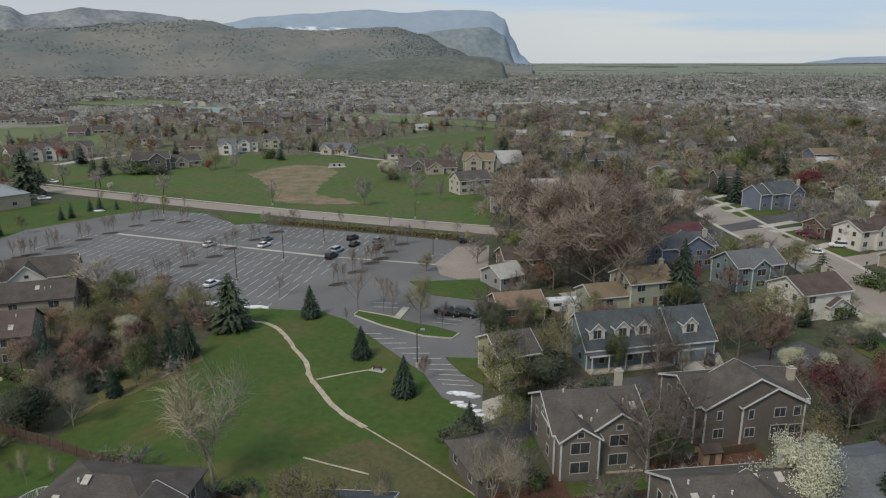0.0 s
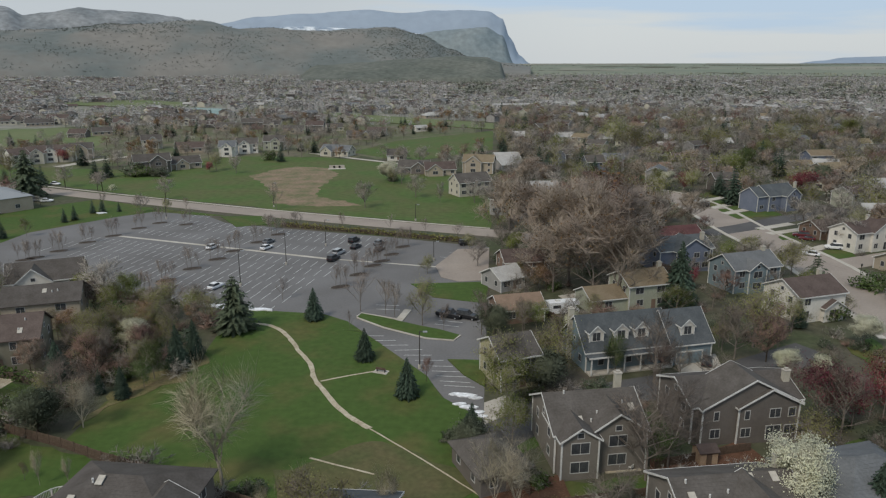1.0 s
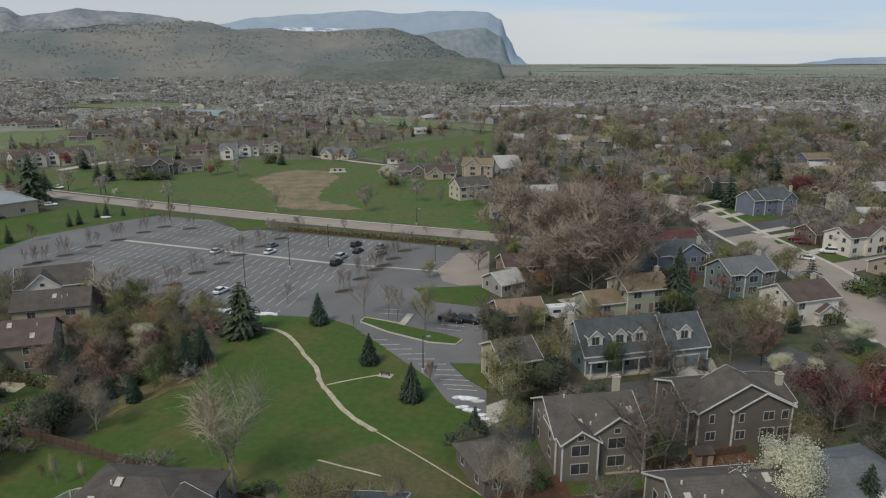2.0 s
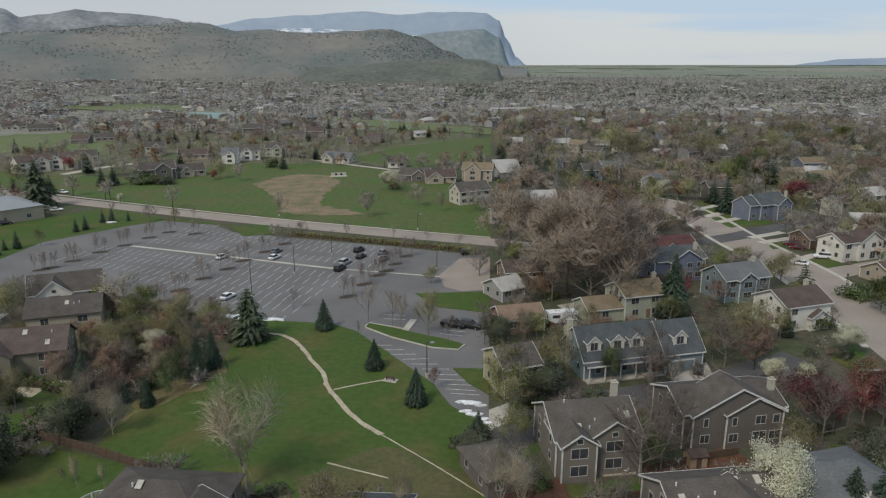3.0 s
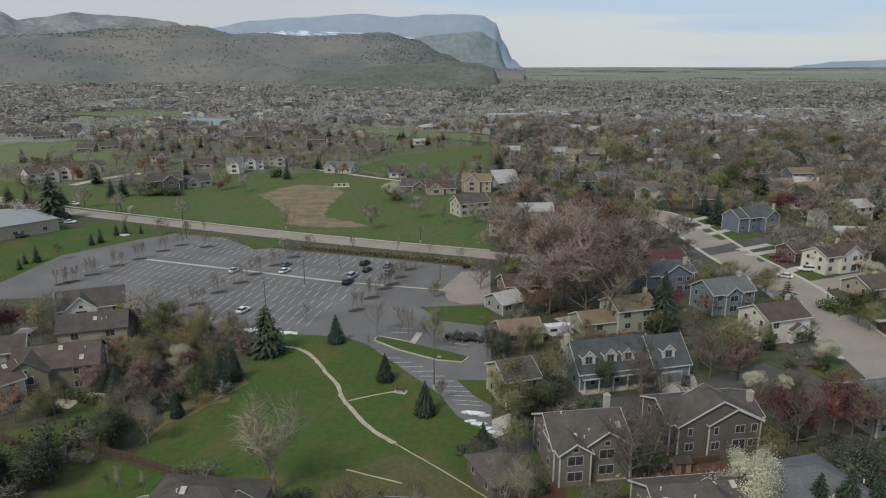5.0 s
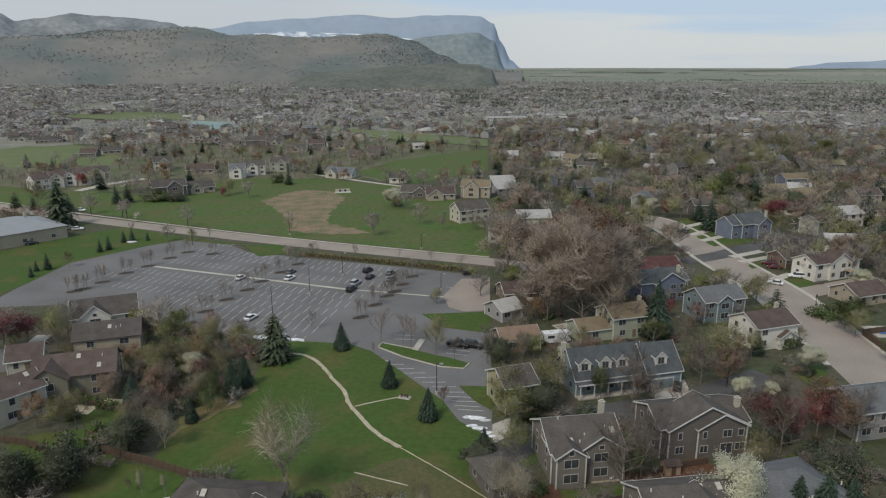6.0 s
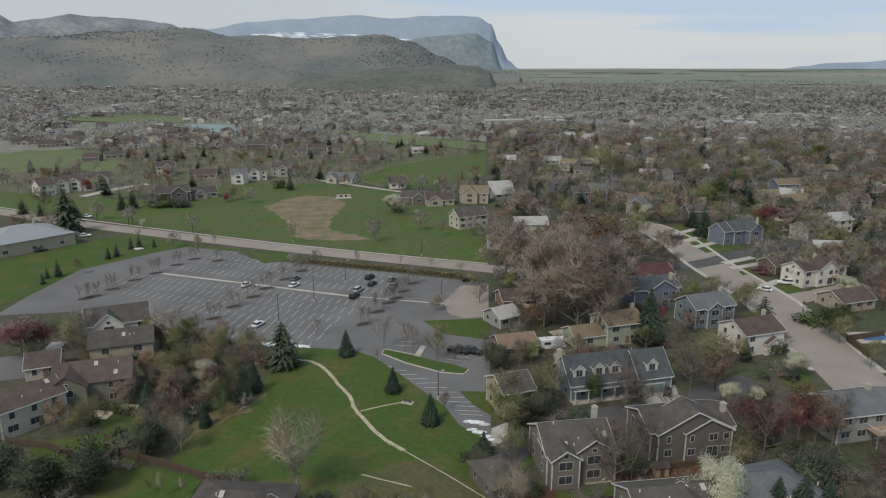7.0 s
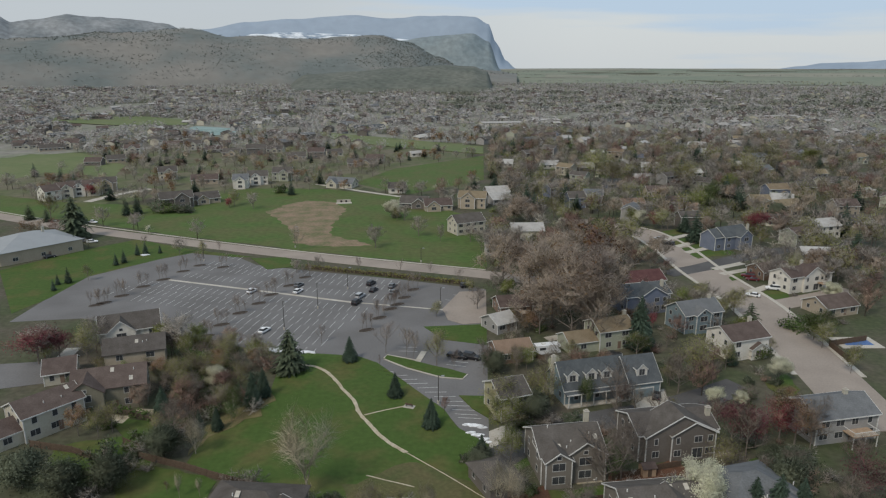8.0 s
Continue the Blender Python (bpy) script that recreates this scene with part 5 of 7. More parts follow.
strip('driveway', [(-173.2, 267.2), (-170.6, 282.5), (-168.8, 296.9)], 7, 0.055, M['street'], 'pale side street')
STRIP = (-101.8, 219.9)
for ix, iy in [(-115.2, 192.0), (-113.8, 194.3), (-111.0, 201.4), (-107.8, 211.6), (-103.8, 219.9), (-100.2, 230.4), (-96.5, 238.4), (-86.5, 236.0), (-65.6, 184.0), (-68.5, 173.7), (-70.1, 164.5), (-61.9, 193.2), (-59.8, 202.0), (-55.5, 212.2), (-51.8, 222.0), (-20.6, 179.0), (-23.7, 168.8), (-17.7, 187.1), (-15.6, 191.5), (-13.6, 198.4), (-10.9, 207.0)]:
    planted_island(ix, iy, 28)
sheet('kerb_island', [(-16.2, 150.2), (-11.0, 147.7), (-3.1, 143.0), (0.8, 141.1), (5.1, 138.0), (3.8, 135.5), (-1.7, 136.7), (-10.6, 142.4), (-16.9, 147.7)], 0.2, M['lawn'], 'kerbed grass island in the car park')
sheet('kerb_island', [(2.6, 126.3), (9.5, 125.9), (8.9, 115.3), (5.4, 119.9)], 0.2, M['lawn'], 'kerbed grass island in the car park')
strip('kerb', [(-17.0, 148.4), (-16.3, 150.5), (-8.4, 147.0)], 0.35, 0.24, M['concrete'], 'concrete kerb')
strip('kerb', [(-16.9, 147.7), (-10.6, 142.0), (-1.7, 136.4), (3.8, 135.3), (5.2, 138.0)], 0.35, 0.24, M['concrete'], 'concrete kerb')
strip('footway', [(-8.0, 145.0), (-6.2, 152.7)], 1.6, 0.22, M['concrete'], 'concrete footway across the island')
strip('footway', [(-101.8, 219.9), (-68.8, 208.0), (-30.0, 193.7)], 1.3, 0.06, M['concrete'], 'pale concrete strip across the car park')
strip('footway', [(-29.2, 193.7), (-13.8, 189.8), (2.6, 185.6)], 0.8, 0.06, M['concrete'], 'pale concrete strip across the car park')
for sx, sy, sw in ((4.2, 112.6, 1.1), (5.6, 112.2, 1.4), (7.2, 111.3, 1.0), (4.6, 109.2, 0.9), (6.0, 108.2, 1.3), (7.4, 106.6, 1.0), (8.0, 105.3, 0.7)):
    ring = [(sx + sw * (1.2 + 0.5 * noise.noise((sx, k, 2))) * math.cos(k * 0.785), sy + 0.5 * sw * (1 + 0.6 * noise.noise((sy, k, 5))) * math.sin(k * 0.785)) for k in range(8)]
    sheet('snow_patch', ring, 0.2, M['snow'], 'melting ploughed snow bank at the car park edge')
sheet('snow_patch', [(-53.7, 156.4), (-47.3, 155.7), (-36.3, 152.7), (-36.4, 151.2), (-47.9, 153.1)], 0.25, M['snow'], 'melting ploughed snow bank at the car park edge')
sheet('snow_patch', [(-127.0, 254.6), (-124.6, 256.0), (-122.4, 254.4), (-124.8, 252.8)], 0.25, M['snow'], 'melting ploughed snow bank at the car park edge')

# ---- car park lights, cars ----
lamp_post(-48.4, 169.6, 9.1, 0)
lamp_post(-41.4, 188.2, 8.8, 0)
lamp_post(-34.1, 208.3, 8.1, 0)
lamp_post(-1.3, 192.6, 5.6, 0)
lamp_post(-2.4, 122.6, 7.2, 0)
lamp_post(-64.1, 266.2, 9.4, 0)
lamp_post(-97.0, 245.3, 7.4, 0)
lamp_post(-8.7, 242.7, 5.9, 0)
car(-54.0, 167.9, 68, 'white', 'sedan')
car(-51.0, 204.5, 68, 'white', 'sedan')
car(-52.1, 211.6, 68, 'grey', 'sedan')
car(-26.2, 212.9, 68, 'black', 'suv')
car(-24.7, 205.7, 68, 'black', 'sedan')
car(-28.7, 199.0, 68, 'silver', 'suv')
car(-29.2, 192.6, 68, 'black', 'suv')
car(8.3, 209.6, 20, 'black', 'suv')
car(-67.2, 205.1, 68, 'white', 'sedan')
car(-18.3, 210.2, 68, 'grey', 'sedan')
car(-17.5, 203.2, 68, 'grey', 'sedan')
car(2.9, 148.4, -25, 'black', 'pickup')
car(6.8, 147.7, -25, 'black', 'suv')
car(-156.9, 275.8, 20, 'white', 'sedan')
car(-161.0, 276.9, 10, 'grey', 'suv')
car(-162.2, 250.7, 40, 'black', 'sedan')
car(-175.7, 315.7, -15, 'white', 'sedan')

# ---- trees and shrubs by the lawn ----
tree('spruce', -26.0, 147.0, 7.3)
tree('spruce', -12.7, 126.4, 6.4)
tree('spruce', -4.0, 112.0, 7.1)
tree('spruce', 6.1, 98.6, 6.1)
tree('conifer', -40.8, 140.4, 12.0, 1.0)
tree('reddish', -1.0, 117.3, 5.2, 0.50)
tree('bare_thin', -11.0, 150.2, 8.4)
tree('olive', -2.7, 143.7, 11.3, 0.80)
tree('olive', -2.7, 180.0, 5.9, 1.00, True)
tree('bare_thin', 1.8, 140.8, 6.4)
tree('bare_thin', -17.5, 141.1, 5.0, 0.60)
tree('pale', -26.6, 87.2, 19.7, 0.85)
tree('bare', -72.6, 151.2, 13.4, 1.00, True)
tree('bare_thin', -74.3, 150.2, 9.0, 1.00, True)
tree('bare', -96.6, 153.1, 11.8, 1.00, True)
tree('reddish', -59.3, 152.7, 8.2, 1.10)
tree('olive', -58.4, 148.4, 8.5)
tree('bare', -51.8, 148.4, 8.3)
tree('white', -56.0, 128.5, 7.7, 0.90)
tree('pine', -63.8, 137.0, 4.5)
tree('redbrush', -58.9, 119.2, 8.2, 0.90)
tree('spruce', -64.9, 118.0, 7.4)
tree('fir', -45.6, 122.1, 8.7)
tree('fir', -44.2, 126.6, 8.0)
tree('spruce', -50.6, 111.2, 5.8, 0.80)
tree('green', -48.2, 118.0, 7.7, 0.90)
tree('green', -48.5, 114.6, 5.8, 0.80)
tree('pine', -58.1, 100.3, 9.4)
tree('evergreen_bush', -68.3, 96.9, 5.8, 1.10)
tree('pale', -52.1, 101.6, 9.3, 0.80)
tree('pale', -50.1, 86.9, 6.4, 0.35)
tree('pale', -46.5, 87.2, 5.0, 0.40)
tree('brush', -38.6, 89.3, 5.1, 1.20)
tree('brush', -41.9, 90.0, 3.5)
tree('evergreen_bush', -21.9, 85.5, 2.2)
tree('evergreen_bush', -22.8, 84.5, 2.5)
tree('redbrush', -47.2, 143.7, 5.3, 1.20)
tree('brush', -43.3, 141.1, 4.3)
tree('olive', -58.1, 137.0, 5.2)
tree('bush', -61.2, 132.6, 3.8)
tree('bush', -57.6, 116.2, 2.8)
tree('brush', -57.9, 107.7, 4.2)
tree('evergreen_bush', -64.6, 93.3, 2.1, 1.20)
tree('brush', -62.7, 96.1, 3.4)
tree('brush', -45.0, 119.6, 4.1)
tree('fir', -54.9, 112.5, 4.6, 0.80)
tree('brush', -28.9, 85.8, 3.2, 0.80)
tree('bare_thin', -35.7, 159.6, 6.2)
tree('bare_thin', 9.4, 138.6, 9.8)
tree('bare_thin', -16.7, 152.0, 9.9, 1.10)
tree('bare_thin', -8.9, 148.4, 8.3)
tree('crimson', -108.4, 145.8, 11.0, 1.5)
tree('crimson', -104.5, 149.0, 8.5, 1.4)
tree('pine', -71.1, 87.0, 10.2, 1.10)
tree('pine', -63.6, 89.2, 9.5)
tree('pine', -80.7, 90.3, 9.4)
tree('brush', -66.3, 86.9, 5.2, 1.20)
tree('brush', -79.8, 95.3, 3.8, 1.20)
tree('bush', -65.6, 104.5, 3.6)
tree('bare', -107.7, 147.5, 11.9, 1.00, True)
tree('olive', -96.2, 147.3, 11.9, 0.80, True)
tree('olive', -12.8, 74.9, 11.4)
tree('olive', -10.0, 73.1, 10.6, 0.80)
tree('brush', -15.4, 74.9, 5.8, 1.20)
tree('olive', 15.2, 75.3, 7.3)
tree('brush', 23.4, 77.3, 5.2, 1.20)
tree('bare', 21.2, 76.3, 10.8, 0.90)
tree('green', 30.6, 97.8, 5.5, 0.90)
tree('brush', 43.9, 75.7, 5.6, 1.20)
tree('olive', -17.9, 74.8, 7.9, 0.80)
tree('pine', -81.0, 117.3, 3.6, 0.80)
tree('lime', -38.3, 80.6, 5.4, 0.60)
tree('olive', -52.8, 88.1, 3.2, 0.60)
tree('pale', -15.2, 80.4, 8.4, 0.60)
tree('pale', -4.3, 80.0, 8.4, 0.50)
tree('brush', -26.2, 83.6, 5.1, 0.90)
tree('evergreen_bush', 2.4, 98.4, 1.7)
tree('pine', 5.6, 95.1, 6.3)
tree('pine', -92.7, 132.6, 3.5, 0.90)
tree('brush', -9.8, 80.5, 5.0, 1.30)
tree('pale', -19.2, 79.8, 6.1, 0.50)
tree('bare_thin', -117.1, 192.0, 5.7, 0.80, True)
tree('bare_thin', -114.9, 192.0, 6.5, 0.80, True)
tree('bare_thin', -114.1, 192.0, 6.2, 0.80, True)
tree('bare_thin', -115.3, 194.3, 5.6, 0.80, True)
tree('bare_thin', -113.5, 194.3, 5.5, 0.80, True)
tree('bare_thin', -112.4, 194.3, 6.4, 0.80, True)
tree('bare_thin', -112.6, 201.4, 6.5, 0.80, True)
tree('bare_thin', -110.8, 201.4, 7.4, 0.80, True)
tree('bare_thin', -109.7, 201.4, 6.7, 0.80, True)
tree('bare_thin', -109.3, 211.6, 5.9, 0.80, True)
tree('bare_thin', -108.4, 211.6, 7.4, 0.80, True)
tree('bare_thin', -106.4, 211.6, 5.9, 0.80, True)
tree('bare_thin', -105.1, 219.9, 6.5, 0.80, True)
tree('bare_thin', -103.9, 219.9, 6.9, 0.80, True)
tree('bare_thin', -102.7, 219.9, 6.8, 0.80, True)
tree('bare_thin', -101.2, 230.4, 5.4, 0.80, True)
tree('bare_thin', -99.1, 230.4, 7.3, 0.80, True)
tree('bare_thin', -97.8, 238.4, 6.6, 0.80, True)
tree('bare_thin', -95.9, 238.4, 6.9, 0.80, True)
tree('bare_thin', -87.1, 236.0, 5.7, 0.80, True)
tree('bare_thin', -85.2, 236.0, 6.7, 0.80, True)
tree('bare_thin', -66.9, 184.0, 7.1, 0.80, True)
tree('bare_thin', -65.7, 184.0, 7.0, 0.80, True)
tree('bare_thin', -63.8, 184.0, 5.5, 0.80, True)
tree('bare_thin', -69.5, 173.7, 6.2, 0.80, True)
tree('bare_thin', -68.5, 173.7, 5.6, 0.80, True)
tree('bare_thin', -66.9, 173.7, 6.0, 0.80, True)
tree('bare_thin', -71.0, 164.5, 5.9, 0.80, True)
tree('bare_thin', -70.0, 164.5, 6.2, 0.80, True)
tree('bare_thin', -68.7, 164.5, 5.7, 0.80, True)
tree('bare_thin', -63.8, 193.2, 7.0, 0.80, True)
tree('bare_thin', -61.7, 193.2, 6.6, 0.80, True)
tree('bare_thin', -60.0, 193.2, 5.7, 0.80, True)
tree('bare_thin', -61.0, 202.0, 5.6, 0.80, True)
tree('bare_thin', -59.4, 202.0, 6.7, 0.80, True)
tree('bare_thin', -58.2, 202.0, 7.5, 0.80, True)
tree('bare_thin', -56.9, 212.2, 7.0, 0.80, True)
tree('bare_thin', -56.0, 212.2, 6.1, 0.80, True)
tree('bare_thin', -54.3, 212.2, 5.7, 0.80, True)
tree('bare_thin', -53.9, 222.0, 7.2, 0.80, True)
tree('bare_thin', -52.2, 222.0, 5.9, 0.80, True)
tree('bare_thin', -50.1, 222.0, 7.2, 0.80, True)
tree('bare_thin', -21.6, 179.0, 7.0, 0.80, True)
tree('bare_thin', -20.9, 179.0, 6.6, 0.80, True)
tree('bare_thin', -19.0, 179.0, 5.4, 0.80, True)
tree('bare_thin', -24.8, 168.8, 6.2, 0.80, True)
tree('bare_thin', -23.6, 168.8, 6.9, 0.80, True)
tree('bare_thin', -22.2, 168.8, 6.6, 0.80, True)
tree('bare_thin', -19.1, 187.1, 5.8, 0.80, True)
tree('bare_thin', -17.7, 187.1, 5.6, 0.80, True)
tree('bare_thin', -16.3, 187.1, 6.5, 0.80, True)
tree('bare_thin', -16.8, 191.5, 6.2, 0.80, True)
tree('bare_thin', -16.1, 191.5, 6.5, 0.80, True)
tree('bare_thin', -14.4, 191.5, 7.0, 0.80, True)
tree('bare_thin', -15.2, 198.4, 6.2, 0.80, True)
tree('bare_thin', -13.1, 198.4, 6.2, 0.80, True)
tree('bare_thin', -12.2, 198.4, 6.1, 0.80, True)
tree('bare_thin', -12.5, 207.0, 5.5, 0.80, True)
tree('bare_thin', -10.8, 207.0, 7.4, 0.80, True)
tree('bare_thin', -9.2, 207.0, 7.0, 0.80, True)
tree('fir', -137.6, 207.6, 4.5, 1.00, True)
tree('fir', -136.9, 216.3, 6.4, 1.00, True)
tree('fir', -139.7, 214.3, 4.3, 1.00, True)
tree('fir', -129.9, 239.3, 5.4, 1.00, True)
tree('fir', -128.2, 242.7, 5.9, 1.00, True)
tree('fir', -127.7, 254.4, 5.5, 1.00, True)
tree('fir', -125.1, 256.3, 5.9, 1.00, True)
tree('fir', -119.4, 257.3, 4.0, 1.00, True)
tree('olive', -131.0, 219.2, 6.9, 0.80, True)
tree('bare_thin', -129.6, 266.2, 6.6, 1.00, True)
tree('bare', -110.5, 255.3, 7.9, 1.00, True)
tree('olive', -100.8, 255.3, 6.2, 0.80, True)
tree('bare_thin', -95.1, 259.2, 5.6, 1.00, True)
tree('conifer', -167.7, 282.5, 20.4, 0.95)
tree('conifer', -200.3, 318.5, 7.5, 1.00, True)
tree('conifer', -211.6, 322.9, 8.6, 1.00, True)
tree('fir', -166.5, 333.6, 9.8, 1.20, True)
tree('fir', -162.1, 336.8, 10.7, 1.20, True)
tree('bare', -56.1, 228.0, 6.2, 1.00, True)
tree('bare', -48.6, 232.7, 6.1, 1.00, True)
tree('bare_thin', -32.4, 231.1, 6.1, 1.00, True)
tree('bare_thin', -16.4, 228.0, 6.2, 1.00, True)
tree('bare_thin', -4.6, 225.0, 5.6, 1.00, True)
tree('bare_thin', 5.7, 214.3, 6.6, 1.00, True)
tree('olive', 9.0, 204.5, 5.5, 1.10, True)
tree('bare', 10.7, 187.1, 8.4, 1.00, True)
hedge([(-53.7, 234.3), (-23.8, 224.3), (9.9, 212.2)], 1.6, 1.6, "leaf_olive", "long brown-green hedge along the car park")
hedge([(-78.9, 119.6), (-73.0, 118.2), (-66.7, 115.5)], 1.8, 1.8)

# ---- thicket between the houses and the lawn ----
tree('bare', -49.0, 142.7, 6.9, 1.10)
tree('bare', -60.2, 125.7, 6.2, 1.10)
tree('redbrush', -49.5, 125.1, 3.0, 1.10)
tree('brush', -54.0, 119.5, 2.3, 1.10)
tree('olive', -64.2, 128.5, 7.1, 1.10)
tree('bush', -66.5, 146.2, 4.5, 1.10)
tree('brush', -70.9, 149.4, 3.2, 1.10, True)
tree('redbrush', -62.0, 127.4, 4.0, 1.10)
tree('olive', -67.8, 133.6, 7.9, 1.10)
tree('redbrush', -58.9, 116.8, 3.7, 1.10)
tree('brush', -48.4, 143.7, 3.3, 1.10)
tree('redbrush', -57.5, 119.6, 2.7, 1.10)
tree('bush', -53.5, 117.0, 3.5, 1.10)
tree('bare', -61.2, 148.5, 7.4, 1.10)
tree('brush', -54.3, 116.8, 3.1, 1.10)
tree('redbrush', -48.2, 126.8, 3.3, 1.10)
tree('bare', -52.7, 138.6, 7.5, 1.10)
tree('redbrush', -46.2, 130.2, 2.3, 1.10)
tree('brush', -60.8, 136.8, 2.5, 1.10)
tree('redbrush', -58.2, 111.7, 2.7, 1.10)
tree('redbrush', -64.0, 135.3, 2.6, 1.10)
tree('olive', -52.0, 121.5, 6.9, 1.10)
tree('bare', -57.8, 132.5, 6.3, 1.10)
tree('olive', -47.6, 145.2, 7.6, 1.10)
tree('olive', -62.0, 123.6, 7.4, 1.10)
tree('brush', -62.8, 123.2, 3.8, 1.10)
tree('olive', -65.5, 133.6, 7.5, 1.10)
tree('redbrush', -53.4, 122.5, 3.4, 1.10)
tree('redbrush', -56.0, 121.9, 3.4, 1.10)
tree('olive', -57.4, 137.9, 6.9, 1.10)
tree('bush', -68.0, 142.0, 3.7, 1.10)
tree('brush', -56.0, 112.4, 2.8, 1.10)
tree('brush', -50.1, 126.2, 3.2, 1.10)
tree('brush', -68.3, 150.1, 2.8, 1.10)
tree('redbrush', -56.2, 135.3, 4.0, 1.10)
tree('bare', -56.1, 112.8, 6.0, 1.10)
tree('olive', -58.6, 144.2, 8.7, 1.10)
tree('brush', -47.4, 144.1, 2.5, 1.10)
tree('olive', -61.1, 138.2, 6.9, 1.10)
tree('bare', -52.8, 120.8, 6.7, 1.10)
tree('brush', -55.3, 123.7, 3.7, 1.10)
tree('brush', -62.5, 143.2, 2.9, 1.10)
tree('redbrush', -66.7, 139.7, 3.9, 1.10)
tree('redbrush', -52.1, 140.3, 3.1, 1.10)
tree('brush', -72.3, 143.4, 4.0, 1.10)
tree('olive', -64.1, 137.4, 7.8, 1.10)
tree('brush', -65.9, 97.8, 2.9, 1.20)
tree('brush', -59.4, 95.8, 2.6, 1.20)
tree('brush', -67.1, 93.0, 3.3, 1.20)
tree('evergreen_bush', -63.7, 99.5, 2.5)
tree('bush', -63.3, 104.9, 2.6)
tree('brush', -63.7, 102.1, 4.0)

# ---- fences, patios ----
fence([(-68.5, 105.6), (-63.9, 102.8)], 1.7, 'red-brown wooden privacy fence')
fence([(-63.1, 100.1), (-52.3, 96.0), (-44.8, 92.5), (-34.7, 88.6), (-27.9, 85.1), (-20.8, 82.2)], 1.6, 'red-brown wooden privacy fence')
fence([(-86.9, 165.3), (-75.6, 160.8), (-62.8, 156.8)], 1.8, 'red-brown wooden privacy fence')
fence([(-87.5, 104.8), (-77.5, 102.3), (-62.4, 95.0)], 1.6, 'red-brown wooden privacy fence')
patio(-74.7, 116.2, -8, 5.0, 3.5)
patio(-69.7, 119.2, -8, 5.0, 3.0)
patio(-68.7, 152.7, -8, 7.0, 4.0)
bench(-9.2, 121.1, 160)
balcony(-43.0, 76.6)
patio(26.0, 91.8, 8, 5.0, 2.6)
garden_table(26.6, 91.8, 15)
patio(54.6, 100.8, 9, 5.0, 3.0)
garden_table(55.0, 100.8, 50)
garden_table(-81.1, 125.1, 5)
garden_deck(-69.3, 153.1, 10, 5.0, 3.2)
shed(37.9, 93.3, 10)
shed(17.2, 148.4, 25, 3.0, 2.4, 2.2)
sheet('yard_lawn', [(-83.2, 104.7), (-68.0, 109.7), (-59.1, 96.7), (-67.0, 90.0), (-79.7, 91.9)], 0.07, M['lawn'], 'green garden lawn behind houses')
sheet('street', [(-128.2, 144.4), (-107.7, 147.5), (-102.0, 142.3), (-100.2, 134.5), (-117.5, 129.0)], 0.06, M['asphalt'], 'grey cul-de-sac between houses')
strip('driveway', [(-103.4, 142.3), (-104.7, 156.5)], 4, 0.09, M['concrete'], 'pale concrete driveway')

# ---- houses beside the park ----
house(-88.5, 113.5, 52.0, 12.5, 9.0, storeys=2, wall='cream', roof='brown', vents=3, ell=(-1, 6, 1), label='pale green-white two-storey house with brown shingle roof')
house(-79.2, 124.9, 18.0, 15.5, 10.0, storeys=2, wall='olive', roof='brown', wing=(-4.6, 7.5, 2.0, 2), vents=4, pitch=0.6, bays=2, trim=False, label='olive two-storey house with brown shingle roof')
house(-81.9, 145.0, 19.3, 14.3, 10.0, storeys=2, wall='tan', roof='grey', pitch=0.5, vents=3, bays=2, trim=False, label='cream two-storey house with grey roof and white gables')
house(-89.8, 159.9, 23.4, 15.3, 9.0, storeys=2, wall='white', roof='grey', wing=(-2.2, 7, 1, 2), pitch=0.75, label='white gabled house behind a grey roof')
house(-33.6, 76.9, -5.7, 15.3, 11.0, storeys=2, wall='taupe', roof='grey', style='hip', wing=(5, 6, 1.5, 2), vents=6, pitch=0.45, label='wide house with weathered grey-brown hip roof')
house(-7.4, 76.9, -3.5, 8.1, 9.0, storeys=1, wall='grey', roof='blue', vents=2, label='low house with dark slate roof')
house(-98.1, 138.0, 22.1, 7.0, 9.0, storeys=1, wall='cream', roof='brown', label='low cream garage with brown roof at a cul-de-sac')
# The chimney part stands in for the white cupola on the hall's ridge.
house(-174.6, 258.5, 50.4, 31.9, 27.0, storeys=1.75, wall='tan', roof='metal', style='hip', pitch=0.31, trim=False, bays=3, chimney=(6, 0), label='low tan hall with a grey metal roof')

# ---- houses beyond the road ----
house(-231.0, 378.1, 54, 9.1, 9.5, storeys=2, wall='white', roof='brown', wing=None, detail=1, pitch=0.65, seed=0)
house(-226.5, 388.1, 29, 10.3, 9.5, storeys=2, wall='cream', roof='brown', wing=(0.5, 6.5, 2.5, 2), detail=1, pitch=0.65, seed=1)
house(-222.1, 394.4, 26, 10.3, 9.5, storeys=2, wall='white', roof='grey', wing=(0.5, 6.5, 2.5, 2), detail=1, pitch=0.65, seed=2)
house(-214.4, 396.7, 24, 10.6, 9.5, storeys=2, wall='cream', roof='brown', wing=(0.3, 6.5, 2.5, 2), detail=1, pitch=0.65, seed=3)
house(-211.0, 407.7, 22, 11.9, 9.5, storeys=2, wall='tan', roof='grey', wing=(0.3, 7, 2.5, 2), detail=1, pitch=0.65, seed=4)
house(-148.4, 356.2, 28, 17.1, 9.5, storeys=2, wall='taupe', roof='grey', wing=(2.5, 8, 2, 2), detail=1, pitch=0.65, seed=5)
house(-136.9, 368.9, 32, 15.6, 9.5, storeys=1, wall='tan', roof='grey', wing=(-2, 6.5, 2, 1), detail=1, pitch=0.65, seed=6)
